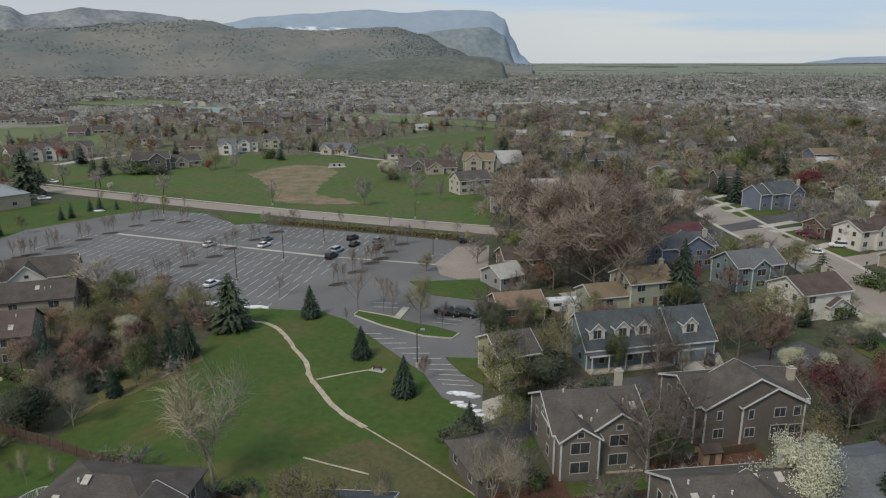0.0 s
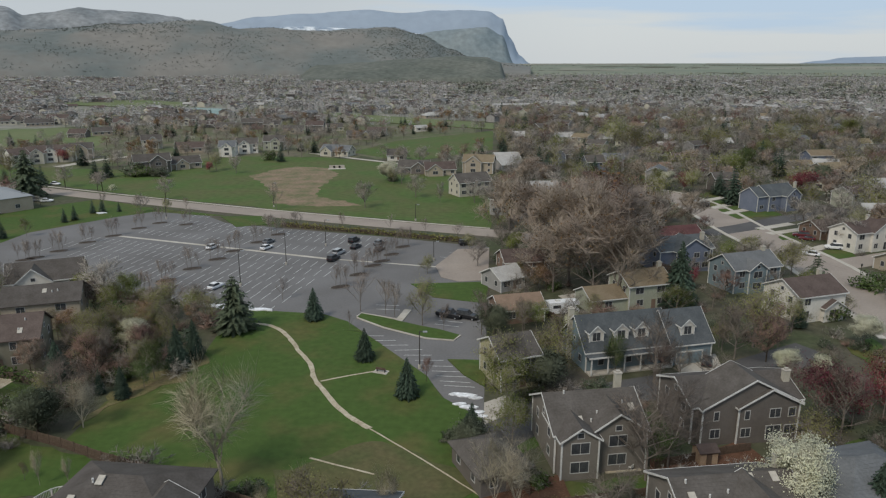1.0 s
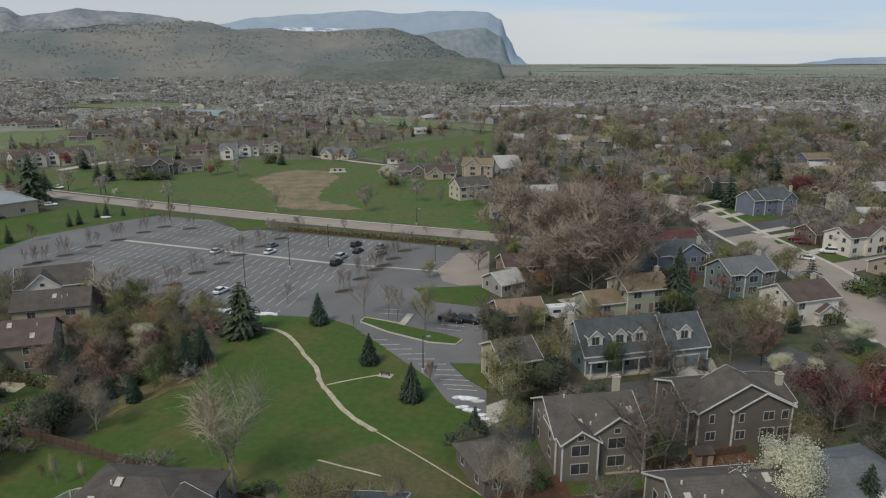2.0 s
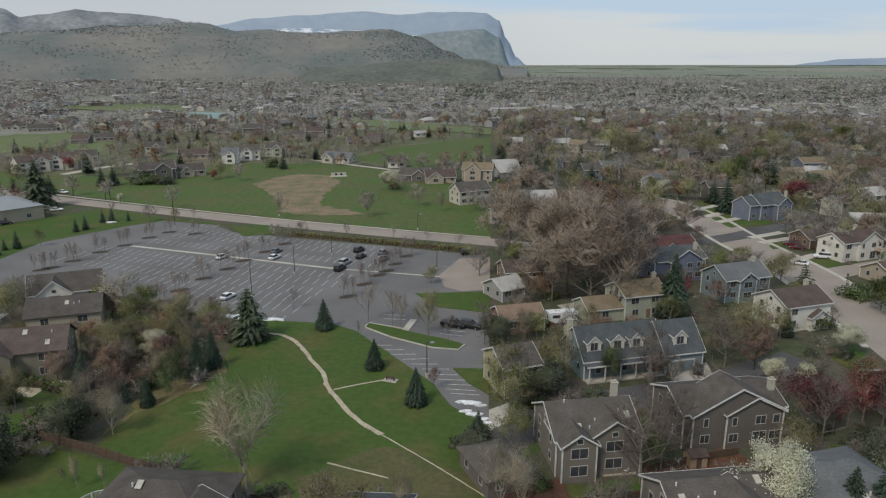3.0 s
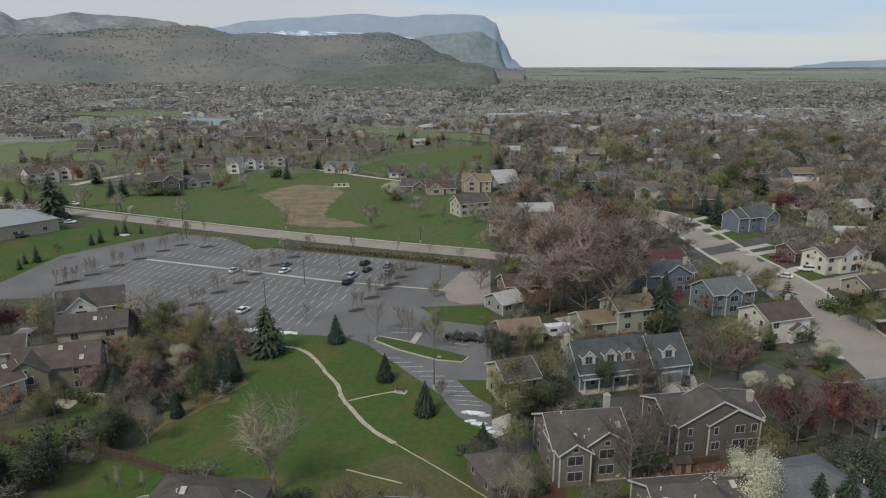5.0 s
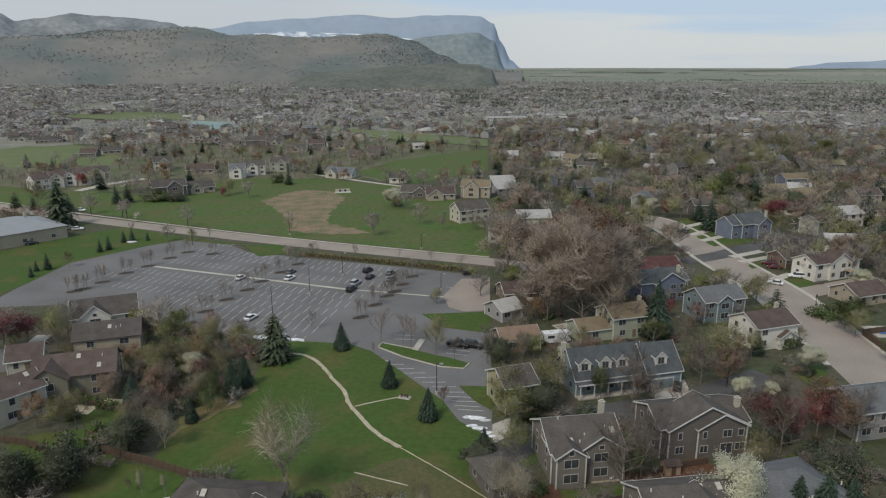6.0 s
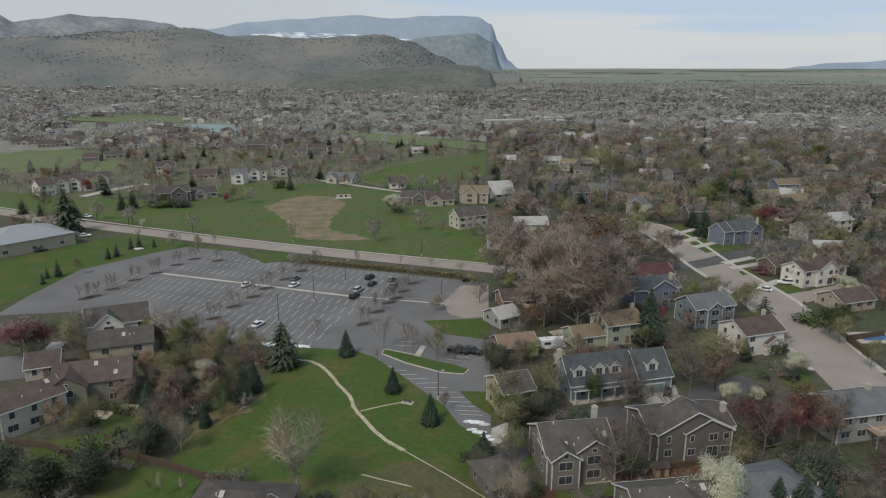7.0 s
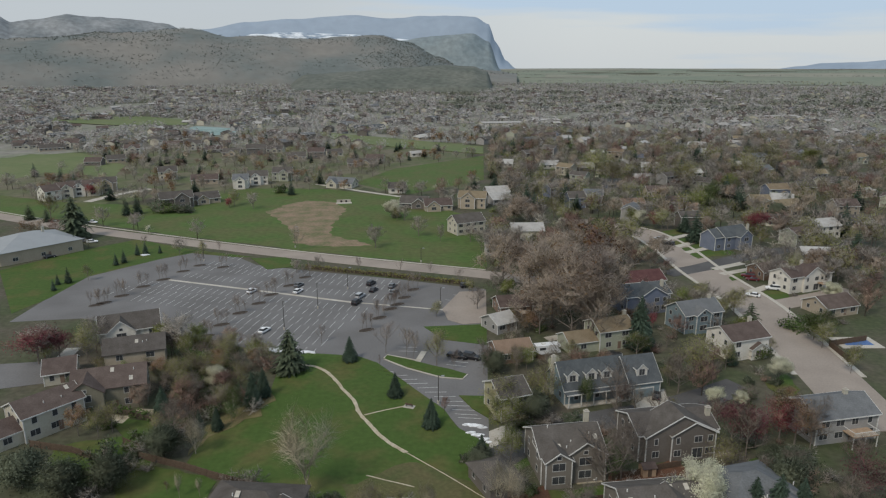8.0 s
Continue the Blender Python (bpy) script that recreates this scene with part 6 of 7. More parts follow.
house(-190.4, 455.9, 22, 12.0, 9.5, storeys=2, wall='cream', roof='grey', wing=(1, 6, 1.5, 2), detail=1, pitch=0.65, seed=7)
house(-158.5, 437.1, 15, 17.0, 9.5, storeys=1, wall='tan', roof='brown', wing=None, detail=1, pitch=0.65, seed=8)
house(-129.1, 419.7, 8, 9.4, 9.5, storeys=2, wall='white', roof='slate', wing=(0, 6, 2, 2), detail=1, pitch=0.65, seed=9)
house(-121.9, 434.6, 14, 12.4, 9.5, storeys=2, wall='white', roof='grey', wing=(-1.5, 6, 2, 2), detail=1, pitch=0.65, seed=10)
house(-108.7, 450.6, 3, 12.7, 9.5, storeys=2, wall='sage', roof='grey', wing=(1.5, 6, 2, 2), detail=1, pitch=0.65, seed=11)
house(-63.8, 422.3, -20, 18.2, 9.5, storeys=1, wall='cream', roof='slate', wing=(-4, 7, 3, 1), detail=1, pitch=0.65, seed=12)
house(-396.0, 640.2, 26, 19.4, 9.5, storeys=1, wall='cream', roof='grey', wing=(1, 6, 1.5, 1), detail=0, pitch=0.65, seed=13)
house(-361.8, 624.2, 35, 21.9, 9.5, storeys=1, wall='tan', roof='grey', wing=None, detail=0, pitch=0.65, seed=14)
house(-353.0, 640.4, 6, 18.9, 9.5, storeys=2, wall='cream', roof='brown', wing=(0, 6, 1.5, 2), detail=0, pitch=0.65, seed=15)
house(-273.7, 594.6, 18, 12.9, 9.5, storeys=2, wall='cream', roof='brown', wing=(0, 7, 1.5, 2), detail=0, pitch=0.65, seed=16)
house(-296.6, 693.9, 24, 19.5, 9.5, storeys=1, wall='taupe', roof='grey', wing=(1, 5, 1.5, 1), detail=0, pitch=0.65, seed=17)
house(-258.7, 651.7, -1, 18.1, 9.5, storeys=1, wall='tan', roof='brown', wing=None, detail=0, pitch=0.65, seed=18)
house(-232.1, 629.9, 18, 15.3, 9.5, storeys=2, wall='cream', roof='grey', wing=(0, 6, 1.5, 2), detail=0, pitch=0.65, seed=19)
house(-206.2, 609.4, 34, 15.6, 9.5, storeys=1, wall='taupe', roof='brown', wing=None, detail=0, pitch=0.65, seed=20)
house(-182.5, 585.5, 2, 14.9, 9.5, storeys=1, wall='tan', roof='grey', wing=(1, 6, 1.5, 1), detail=0, pitch=0.65, seed=21)
house(-163.4, 594.9, 18, 16.9, 9.5, storeys=2, wall='taupe', roof='grey', wing=None, detail=0, pitch=0.65, seed=22)
house(-149.2, 609.5, -8, 15.3, 9.5, storeys=1, wall='cream', roof='grey', wing=(1, 5, 1.5, 1), detail=0, pitch=0.65, seed=23)
house(-120.6, 559.3, 14, 15.7, 9.5, storeys=1, wall='tan', roof='grey', wing=(-1, 5, 1.5, 1), detail=0, pitch=0.65, seed=24)
house(-104.7, 567.9, 0, 14.0, 9.5, storeys=2, wall='taupe', roof='brown', wing=None, detail=0, pitch=0.65, seed=25)
house(-91.7, 581.1, 24, 13.4, 9.5, storeys=1, wall='cream', roof='grey', wing=None, detail=0, pitch=0.65, seed=26)
house(-61.4, 516.6, 10, 20.6, 9.5, storeys=1, wall='tan', roof='grey', wing=(3, 7, 1.5, 1), detail=0, pitch=0.65, seed=27)
house(-52.0, 543.0, -8, 14.1, 9.5, storeys=1, wall='cream', roof='brown', wing=None, detail=0, pitch=0.65, seed=28)
house(-14.3, 354.8, -7, 15.2, 9.5, storeys=1, wall='taupe', roof='grey', wing=(3, 7.5, 2, 1), detail=1, pitch=0.65, seed=29)
house(-1.7, 348.0, 10, 14.9, 9.5, storeys=1, wall='tan', roof='brown', wing=(-3, 7.5, 2, 1), detail=1, pitch=0.65, seed=30)
house(11.9, 294.2, 27, 14.9, 9.5, storeys=2, wall='cream', roof='grey', wing=None, detail=1, pitch=0.65, seed=31)
house(18.4, 354.8, -12, 15.2, 9.5, storeys=2, wall='tan', roof='tan', wing=(-2, 8, 2, 2), detail=1, pitch=0.65, seed=32)
house(-26.7, 401.5, 2, 10.4, 9.5, storeys=1, wall='white', roof='grey', wing=None, detail=1, pitch=0.65, seed=33)
house(-265.6, 542.6, 28, 13.8, 9.5, storeys=1, wall='tan', roof='grey', wing=None, detail=0, pitch=0.65, seed=34)
house(-275.6, 527.1, 4, 12.7, 9.5, storeys=1, wall='taupe', roof='brown', wing=None, detail=0, pitch=0.65, seed=35)
tree('white', -24.9, 325.9, 10.2, 1.20, True)
tree('bare', -0.5, 274.7, 9.4, 0.60, True)
tree('crimson', -211.6, 388.2, 8.0, 1.10, True)
tree('crimson', -118.0, 353.6, 5.9, 1.00, True)
tree('bush', -147.1, 341.6, 6.6, 1.30, True)
tree('evergreen_bush', -137.9, 340.0, 5.7, 1.20, True)
tree('evergreen_bush', -152.1, 343.3, 7.5, 1.20, True)
tree('olive', -154.8, 523.0, 9.4, 1.30, True)
tree('fir', -205.4, 730.3, 10.6, 1.30, True)
tree('fir', -91.2, 392.5, 9.8, 1.20, True)
tree('bush', -99.3, 399.0, 6.6, 1.00, True)
tree('olive', -116.7, 358.9, 10.5, 1.20, True)
tree('bare', -103.7, 350.1, 10.3, 1.00, True)
tree('bare', -10.6, 286.0, 11.0, 1.10, True)
tree('bare', -28.9, 264.2, 11.4, 1.00, True)
tree('bare', -18.5, 318.5, 9.4, 1.00, True)
tree('bare', 13.0, 274.7, 10.6, 1.10, True)
tree('bare', 4.7, 350.1, 8.8, 1.00, True)
tree('evergreen_bush', -23.0, 325.9, 4.1, 1.00, True)
tree('fir', -24.5, 550.5, 7.6, 1.00, True)
tree('olive', -202.2, 325.9, 14.9, 1.00, True)
tree('bare', -171.9, 368.2, 10.7, 1.00, True)
tree('bare', -247.1, 388.2, 9.6, 1.00, True)
tree('bare', -134.2, 399.0, 9.9, 1.00, True)
tree('bare', 16.7, 259.2, 11.2, 1.00, True)
tree('bare', -83.3, 410.4, 10.2, 1.00, True)
tree('bare', -88.3, 512.0, 10.5, 1.00, True)
tree('bare', -57.0, 478.3, 9.8, 1.00, True)
tree('bare', -47.5, 463.1, 11.4, 1.00, True)
tree('bare_thin', -61.9, 261.2, 11.9, 1.00, True)
tree('olive', -22.5, 318.5, 8.1, 0.80, True)
strip('driveway', [(-83.3, 432.6), (-56.0, 410.4), (-24.5, 386.1)], 3, 0.07, M['concrete'], 'pale footpath at the meadow edge')
strip('driveway', [(-206.2, 372.0), (-197.3, 399.0), (-186.0, 415.2)], 6, 0.07, M['concrete'], 'pale driveway before the houses')
sheet('court', [(-313.3, 827.6), (-317.1, 886.5), (-259.6, 856.1), (-232.3, 792.5), (-260.7, 752.5)], 0.7, M['court'], 'pale teal sports courts')
house(-636.6, 1017.8, 39.9, 63.7, 14.0, storeys=1, wall='brown', roof='brown', detail=0, label='long low brick school building')
house(-84.1, 842.2, 30.1, 37.4, 12.0, storeys=1, wall='blue', roof='blue', detail=0, label='low park building with a dark blue roof')
house(-12.3, 721.6, 27.8, 24.0, 12.0, storeys=1, wall='tan', roof='light', style='hip', detail=0, label='open park pavilion with a pale roof')
house(-19.9, 577.4, 25.7, 10.3, 7.0, storeys=1, wall='white', roof='light', detail=0, label='small park shelter with a white roof')

# ---- residential street ----
strip('street', [(65.9, 318.5), (82.4, 304.7), (95.1, 292.0), (100.0, 267.2), (100.1, 231.1), (101.6, 209.6), (102.8, 187.1), (100.4, 163.6), (97.6, 136.1), (94.0, 108.7)], 15.5, 0.05, M['street'], 'pale wide residential street')
strip("pavement", shifted([(82.4, 304.7), (95.1, 292.0), (100.0, 267.2), (100.1, 231.1), (101.6, 209.6), (102.8, 187.1), (100.4, 163.6), (97.6, 136.1)], -8.5), 1.5, 0.16, M["concrete"], "pale concrete pavement and kerb")
strip("pavement", shifted([(82.4, 304.7), (95.1, 292.0), (100.0, 267.2), (100.1, 231.1), (101.6, 209.6), (102.8, 187.1), (100.4, 163.6), (97.6, 136.1)], 8.5), 1.5, 0.16, M["concrete"], "pale concrete pavement and kerb")
strip('street', [(85.1, 225.0), (100.7, 232.7), (123.4, 247.1), (152.2, 261.2), (189.8, 274.7)], 8, 0.07, M['asphalt_dark'], 'darker patched asphalt cross street')
strip('street', [(107.2, 188.2), (120.2, 193.7), (144.0, 204.5)], 8, 0.055, M['street'], 'pale side street between lawns')
strip('street', [(7.6, 97.4), (17.2, 106.4), (32.9, 114.0), (50.6, 119.6), (72.6, 131.2)], 8, 0.06, M['asphalt_dark'], 'dark asphalt side street')
sheet('driveway', [(44.3, 126.6), (53.0, 129.3), (51.0, 117.3), (43.2, 116.4)], 0.09, M['concrete'], 'pale concrete driveway')
sheet('driveway', [(8.5, 109.7), (12.4, 112.5), (14.0, 107.7), (8.0, 102.6)], 0.09, M['concrete'], 'pale concrete driveway')
strip('driveway', [(101.3, 276.9), (116.0, 287.2)], 3.2, 0.09, M['concrete'], 'pale concrete driveway')
strip('driveway', [(102.6, 265.2), (117.0, 275.8)], 3.2, 0.09, M['concrete'], 'pale concrete driveway')
strip('driveway', [(103.8, 255.3), (118.8, 265.2)], 3.2, 0.09, M['concrete'], 'pale concrete driveway')
strip('driveway', [(105.6, 231.1), (120.7, 239.3)], 3.2, 0.09, M['concrete'], 'pale concrete driveway')
strip('driveway', [(106.0, 224.3), (120.3, 231.1)], 3.2, 0.09, M['concrete'], 'pale concrete driveway')
strip('driveway', [(106.1, 202.0), (117.0, 209.6)], 3.2, 0.09, M['concrete'], 'pale concrete driveway')
strip('driveway', [(29.2, 161.2), (40.1, 165.7)], 3.2, 0.09, M['concrete'], 'pale concrete driveway')
sheet('yard_lawn', [(102.9, 273.6), (114.2, 282.5), (114.9, 274.7), (103.4, 267.2)], 0.05, M['lawn'], 'green front lawn')
sheet('yard_lawn', [(103.7, 262.2), (118.4, 273.6), (118.8, 266.2), (104.5, 257.3)], 0.05, M['lawn'], 'green front lawn')
sheet('yard_lawn', [(104.4, 252.5), (122.4, 264.2), (124.7, 253.5), (105.1, 246.2)], 0.05, M['lawn'], 'green front lawn')
sheet('yard_lawn', [(104.7, 235.1), (118.2, 242.7), (120.4, 238.4), (105.0, 229.6)], 0.05, M['lawn'], 'green front lawn')
sheet('yard_lawn', [(106.2, 220.6), (117.4, 228.0), (118.5, 223.5), (106.4, 215.6)], 0.05, M['lawn'], 'green front lawn')
sheet('yard_lawn', [(106.5, 197.2), (113.6, 204.5), (121.7, 205.7), (117.9, 197.2), (107.0, 192.6)], 0.05, M['lawn'], 'green front lawn')
sheet('yard_lawn', [(7.5, 96.1), (16.8, 103.0), (18.6, 99.5), (7.1, 90.0)], 0.05, M['lawn'], 'green front lawn')
sheet('yard_lawn', [(35.9, 117.3), (43.0, 119.6), (44.0, 116.2), (36.2, 114.6)], 0.05, M['lawn'], 'green front lawn')
sheet('yard_lawn', [(98.9, 288.3), (115.1, 299.5), (115.6, 290.7), (101.5, 280.2)], 0.05, M['lawn'], 'green front lawn')
sheet('yard_lawn', [(79.2, 132.6), (87.0, 137.0), (86.6, 128.4), (79.1, 122.1)], 0.07, M['lawn'], 'green front lawn')
sheet('yard_lawn', [(16.6, 87.4), (29.4, 90.0), (32.7, 87.2), (17.0, 82.6)], 0.05, M['lawn'], 'green front lawn')
sheet('yard_lawn', [(58.8, 97.8), (73.9, 103.0), (71.2, 93.0), (55.7, 88.6)], 0.05, M['lawn'], 'green front lawn')
sheet('mulch_bed', [(9.7, 88.6), (17.5, 90.0), (18.0, 83.2), (8.9, 79.5)], 0.14, M['mulch'], 'red-brown mulched garden bed')
sheet('mulch_bed', [(30.2, 93.0), (46.1, 97.8), (46.3, 90.0), (29.8, 85.8)], 0.12, M['mulch'], 'red-brown mulched garden bed')
sheet('mulch_bed', [(6.8, 85.8), (17.6, 85.8), (20.4, 76.1), (6.2, 76.1)], 0.06, M['mulch'], 'red-brown mulched garden bed')
house(33.8, 128.0, 14.2, 16.6, 10.0, storeys=1.35, wall='teal', roof='blue', dormers=(-6.0, -1.2, 2.8, 11.5), garage=11.6, chimney=(-8.6, 1.5), pitch=0.95, porch=True, bays=3, ell=(1, 8.0, 1.35, 1.0), label='blue-grey house with steep slate roof and white dormers')
house(22.1, 96.6, 8.5, 12.4, 11.0, storeys=2, wall='greige', roof='grey', wing=[(-3.4, 5.0, 1.9, 2), (2.2, 8.0, 0.7, 2)], chimney=(5.5, 3), vents=6, pitch=0.55, label='taupe two-storey house with grey shingle roof')
house(44.8, 104.1, 9.4, 16.7, 10.0, storeys=2, wall='taupe', roof='grey', wing=[(0.2, 15.0, 1.0, 2), (2.7, 9.4, 1.35, 2)], chimney=(7.8, -2), pitch=0.42, label='taupe two-storey house with broad white-edged gable')
house(13.2, 119.0, 20.0, 7.0, 9.0, storeys=2, wall='yellow', roof='grey', pitch=0.5, label='pale yellow house with grey roof')
house(34.0, 77.0, 7.5, 13.6, 11.0, storeys=2, wall='greige', roof='grey', wing=[(1.6, 10.0, 1.6, 2), (4.4, 4.6, 2.2, 2)], chimney=(6.6, 1.5), vents=8, pitch=0.5, label='taupe house with grey shingle roof and arched gable window')
house(51.2, 80.7, 15.2, 14.8, 12.0, storeys=2, wall='grey', roof='slate', style='hip', wing=(3, 6, 2, 2), vents=3, pitch=0.5, label='grey house with blue-grey slate-look roof')
house(8.2, 90.1, 23.3, 7.0, 9.0, storeys=1, wall='taupe', roof='grey', style='hip', label='low taupe house with grey hip roof')
house(17.4, 149.0, 13.8, 9.8, 8.0, storeys=1, wall='brown', roof='orange', label='brown bungalow with orange-tan shingle roof')
house(46.2, 157.8, 16.4, 10.5, 9.0, storeys=2, wall='sage', roof='tan', ell=(-1, 9, 1), chimney=(5.2, 1), label='sage two-storey house with tan shingle roof')
house(21.9, 185.4, 11.0, 10.5, 9.0, storeys=1, wall='brown', roof='brown', deck=(3, 5, 1.6), chimney=(4, 2), label='brown house with a white-railed deck')
house(16.1, 170.0, 32.4, 7.0, 8.0, storeys=1, wall='grey', roof='light', label='small grey house with pale shingle roof')
house(70.2, 211.2, 13.9, 15.9, 10.0, storeys=1, wall='white', roof='maroon', chimney=(-3, 2), label='white house with dark maroon roof')
house(63.9, 188.0, 16.8, 15.9, 10.0, storeys=2, wall='blue', roof='blue', wing=(1, 10, 1.5, 2), bays=2, chimney=(6.5, -2), label='blue two-storey house with white trim')
house(75.3, 170.9, 18.8, 13.3, 9.0, storeys=2, wall='teal', roof='slate', wing=(-1, 5, 1.2, 2), pitch=0.6, chimney=(5, 0), label='grey-blue house with large gable window')
house(80.2, 151.6, 18.2, 12.1, 10.0, storeys=2, wall='white', roof='brown', wing=(2.5, 5, 1, 1), chimney=(4.5, 1), label='white house with brown shingle roof')
house(125.6, 266.1, 24.0, 14.0, 10.0, storeys=2, wall='blue', roof='blue', wing=(2.6, 7, 2.5, 2), chimney=(6.4, -4), ell=(-1, 5, 2), pitch=0.65, label='blue house with bold white trim and chimneys')
house(123.2, 222.4, 15.9, 12.9, 9.0, storeys=1, wall='brown', roof='brown', wing=(-2, 4.5, 1, 1), label='brown brick bungalow with dark brown shingle roof')
house(127.6, 208.7, 22.1, 20.0, 9.0, storeys=2, wall='white', roof='brown', wing=(0.5, 9.5, 0.9, 2), deck=(4, 4, 3.0), chimney=(2, 2), label='white house with tan-brown roof and a high deck')
house(182.6, 331.4, 16.8, 15.7, 10.0, storeys=2, wall='tan', roof='tan', wing=(2, 5, 1, 2), label='tan stucco two-storey house with tan shingle roof')
house(173.5, 283.3, 16.9, 19.2, 10.0, storeys=2, wall='white', roof='light', chimney=(-4, 1), label='pale cream house with light grey shingle roof')
house(82.2, 109.5, 11.4, 14.8, 10.0, storeys=2, wall='grey', roof='slate', chimney=(3, 0), deck=(2, 6, 2.9), label='grey house with slate roof and a white awning deck')
house(124.3, 183.7, 18.2, 12.5, 10.0, storeys=1, wall='tan', roof='brown', label='low tan house with dark brown shingle roof')
house(33.8, 366.7, 25.2, 12.9, 11.0, storeys=1, wall='grey', roof='light', detail=0, label='low grey house with pale grey shingle roof')
house(245.3, 744.8, 7.6, 54.5, 22.0, storeys=1, wall='brown', roof='brown', detail=0, pitch=0.12, trim=False, label='long low commercial building with a pale flat roof')
house(86.2, 913.3, 11.4, 55.1, 22.0, storeys=1, wall='cream', roof='light', detail=0, pitch=0.12, trim=False, label='long low commercial building with a pale flat roof')
house(148.7, 958.9, 14.0, 49.6, 22.0, storeys=1, wall='white', roof='light', detail=0, pitch=0.12, trim=False, label='long low commercial building with a pale flat roof')
house(370.5, 871.8, 12.1, 47.4, 22.0, storeys=1, wall='cream', roof='slate', detail=0, pitch=0.12, trim=False, label='long low commercial building with a pale flat roof')
house(512.1, 1022.9, 9.9, 70.0, 22.0, storeys=1, wall='cream', roof='light', detail=0, pitch=0.12, trim=False, label='long low commercial building with a pale flat roof')
house(646.3, 1111.5, 14.3, 65.0, 22.0, storeys=1, wall='tan', roof='light', detail=0, pitch=0.12, trim=False, label='long low commercial building with a pale flat roof')
house(455.6, 1198.0, 16.0, 67.5, 22.0, storeys=1, wall='white', roof='light', detail=0, pitch=0.12, trim=False, label='long low commercial building with a pale flat roof')
house(289.6, 1298.9, 21.0, 61.2, 22.0, storeys=1, wall='cream', roof='slate', detail=0, pitch=0.12, trim=False, label='long low commercial building with a pale flat roof')
culvert(-56.0, 368.2, 10)
street_sign(107.2, 176.1, 3.4)
street_sign(70.5, 185.7, 3.4)
camper(27.5, 150.9, 12)
car(116.6, 205.7, 165, 'white', 'suv')
car(114.2, 216.3, 160, 'red', 'sedan')
car(114.4, 220.6, 160, 'red', 'suv')
car(106.2, 198.4, 150, 'white', 'sedan')
car(100.6, 268.3, 140, 'black', 'suv')
car(99.0, 278.0, 140, 'silver', 'sedan')
car(49.8, 125.1, 70, 'black', 'sedan')
car(71.6, 204.5, 20, 'silver', 'sedan')
car(65.6, 202.0, 20, 'tan', 'van')
car(45.7, 149.1, 10, 'black', 'sedan')
fence([(107.4, 144.0), (108.2, 155.0), (121.1, 158.8)], 1.8, 'brown wooden fence round a garden pool')
fence([(10.3, 90.0), (13.0, 85.1)], 1.5, 'red-brown wooden privacy fence')
fence([(30.5, 91.2), (41.3, 94.8), (45.3, 95.8)], 1.4, 'red-brown wooden privacy fence')
fence([(13.9, 82.6), (29.8, 85.8)], 1.2, 'red-brown wooden privacy fence')
fence([(17.0, 159.6), (26.5, 145.0)], 1.6, 'red-brown wooden privacy fence')
pool(117.5, 157.6)
MAIN_STREET = [(65.9, 318.5), (82.4, 304.7), (95.1, 292.0), (100.0, 267.2), (100.1, 231.1), (101.6, 209.6), (102.8, 187.1), (100.4, 163.6), (97.6, 136.1)]

# ---- houses among the trees beyond the street ----
house(34.7, 388.7, 12, 13.7, 9.5, storeys=1, wall='grey', roof='light', wing=None, detail=0, pitch=0.6, seed=60)
house(50.7, 348.0, 7, 11.8, 9.5, storeys=1, wall='taupe', roof='grey', wing=(2, 5, 1.5, 1), detail=0, pitch=0.6, seed=61)
house(76.0, 354.7, 7, 9.4, 9.5, storeys=2, wall='blue', roof='grey', wing=None, detail=0, pitch=0.6, seed=62)
house(87.7, 361.7, -12, 10.2, 9.5, storeys=2, wall='grey', roof='slate', wing=(0, 6, 1.5, 2), detail=0, pitch=0.6, seed=63)
house(105.8, 347.8, 11, 13.3, 9.5, storeys=1, wall='tan', roof='orange', wing=(1, 6, 1.5, 1), detail=0, pitch=0.6, seed=64)
house(86.1, 506.1, 4, 13.3, 9.5, storeys=1, wall='white', roof='light', wing=None, detail=0, pitch=0.6, seed=65)
house(52.5, 513.1, -8, 11.8, 9.5, storeys=1, wall='cream', roof='light', wing=None, detail=0, pitch=0.6, seed=66)
house(111.1, 492.5, 7, 11.5, 9.5, storeys=1, wall='taupe', roof='light', wing=None, detail=0, pitch=0.6, seed=67)
house(51.5, 439.9, 27, 10.1, 9.5, storeys=1, wall='tan', roof='grey', wing=None, detail=0, pitch=0.6, seed=68)
house(112.4, 415.0, 14, 9.8, 9.5, storeys=1, wall='blue', roof='slate', wing=None, detail=0, pitch=0.6, seed=69)
house(131.5, 388.5, 2, 11.2, 9.5, storeys=1, wall='tan', roof='brown', wing=None, detail=0, pitch=0.6, seed=70)
house(78.0, 415.1, -16, 10.9, 9.5, storeys=1, wall='taupe', roof='grey', wing=None, detail=0, pitch=0.6, seed=71)
house(181.3, 357.8, 3, 11.0, 9.5, storeys=1, wall='tan', roof='tan', wing=(1, 5, 1.5, 1), detail=0, pitch=0.6, seed=72)
house(213.6, 401.0, -3, 11.8, 9.5, storeys=1, wall='cream', roof='grey', wing=None, detail=0, pitch=0.6, seed=73)
house(196.4, 361.3, -22, 11.3, 9.5, storeys=1, wall='grey', roof='light', wing=None, detail=0, pitch=0.6, seed=74)
house(223.3, 388.1, -2, 10.2, 9.5, storeys=2, wall='tan', roof='grey', wing=None, detail=0, pitch=0.6, seed=76)
house(250.3, 405.2, 7, 19.6, 9.5, storeys=2, wall='cream', roof='grey', wing=(1, 6, 2, 2), detail=0, pitch=0.6, seed=77)
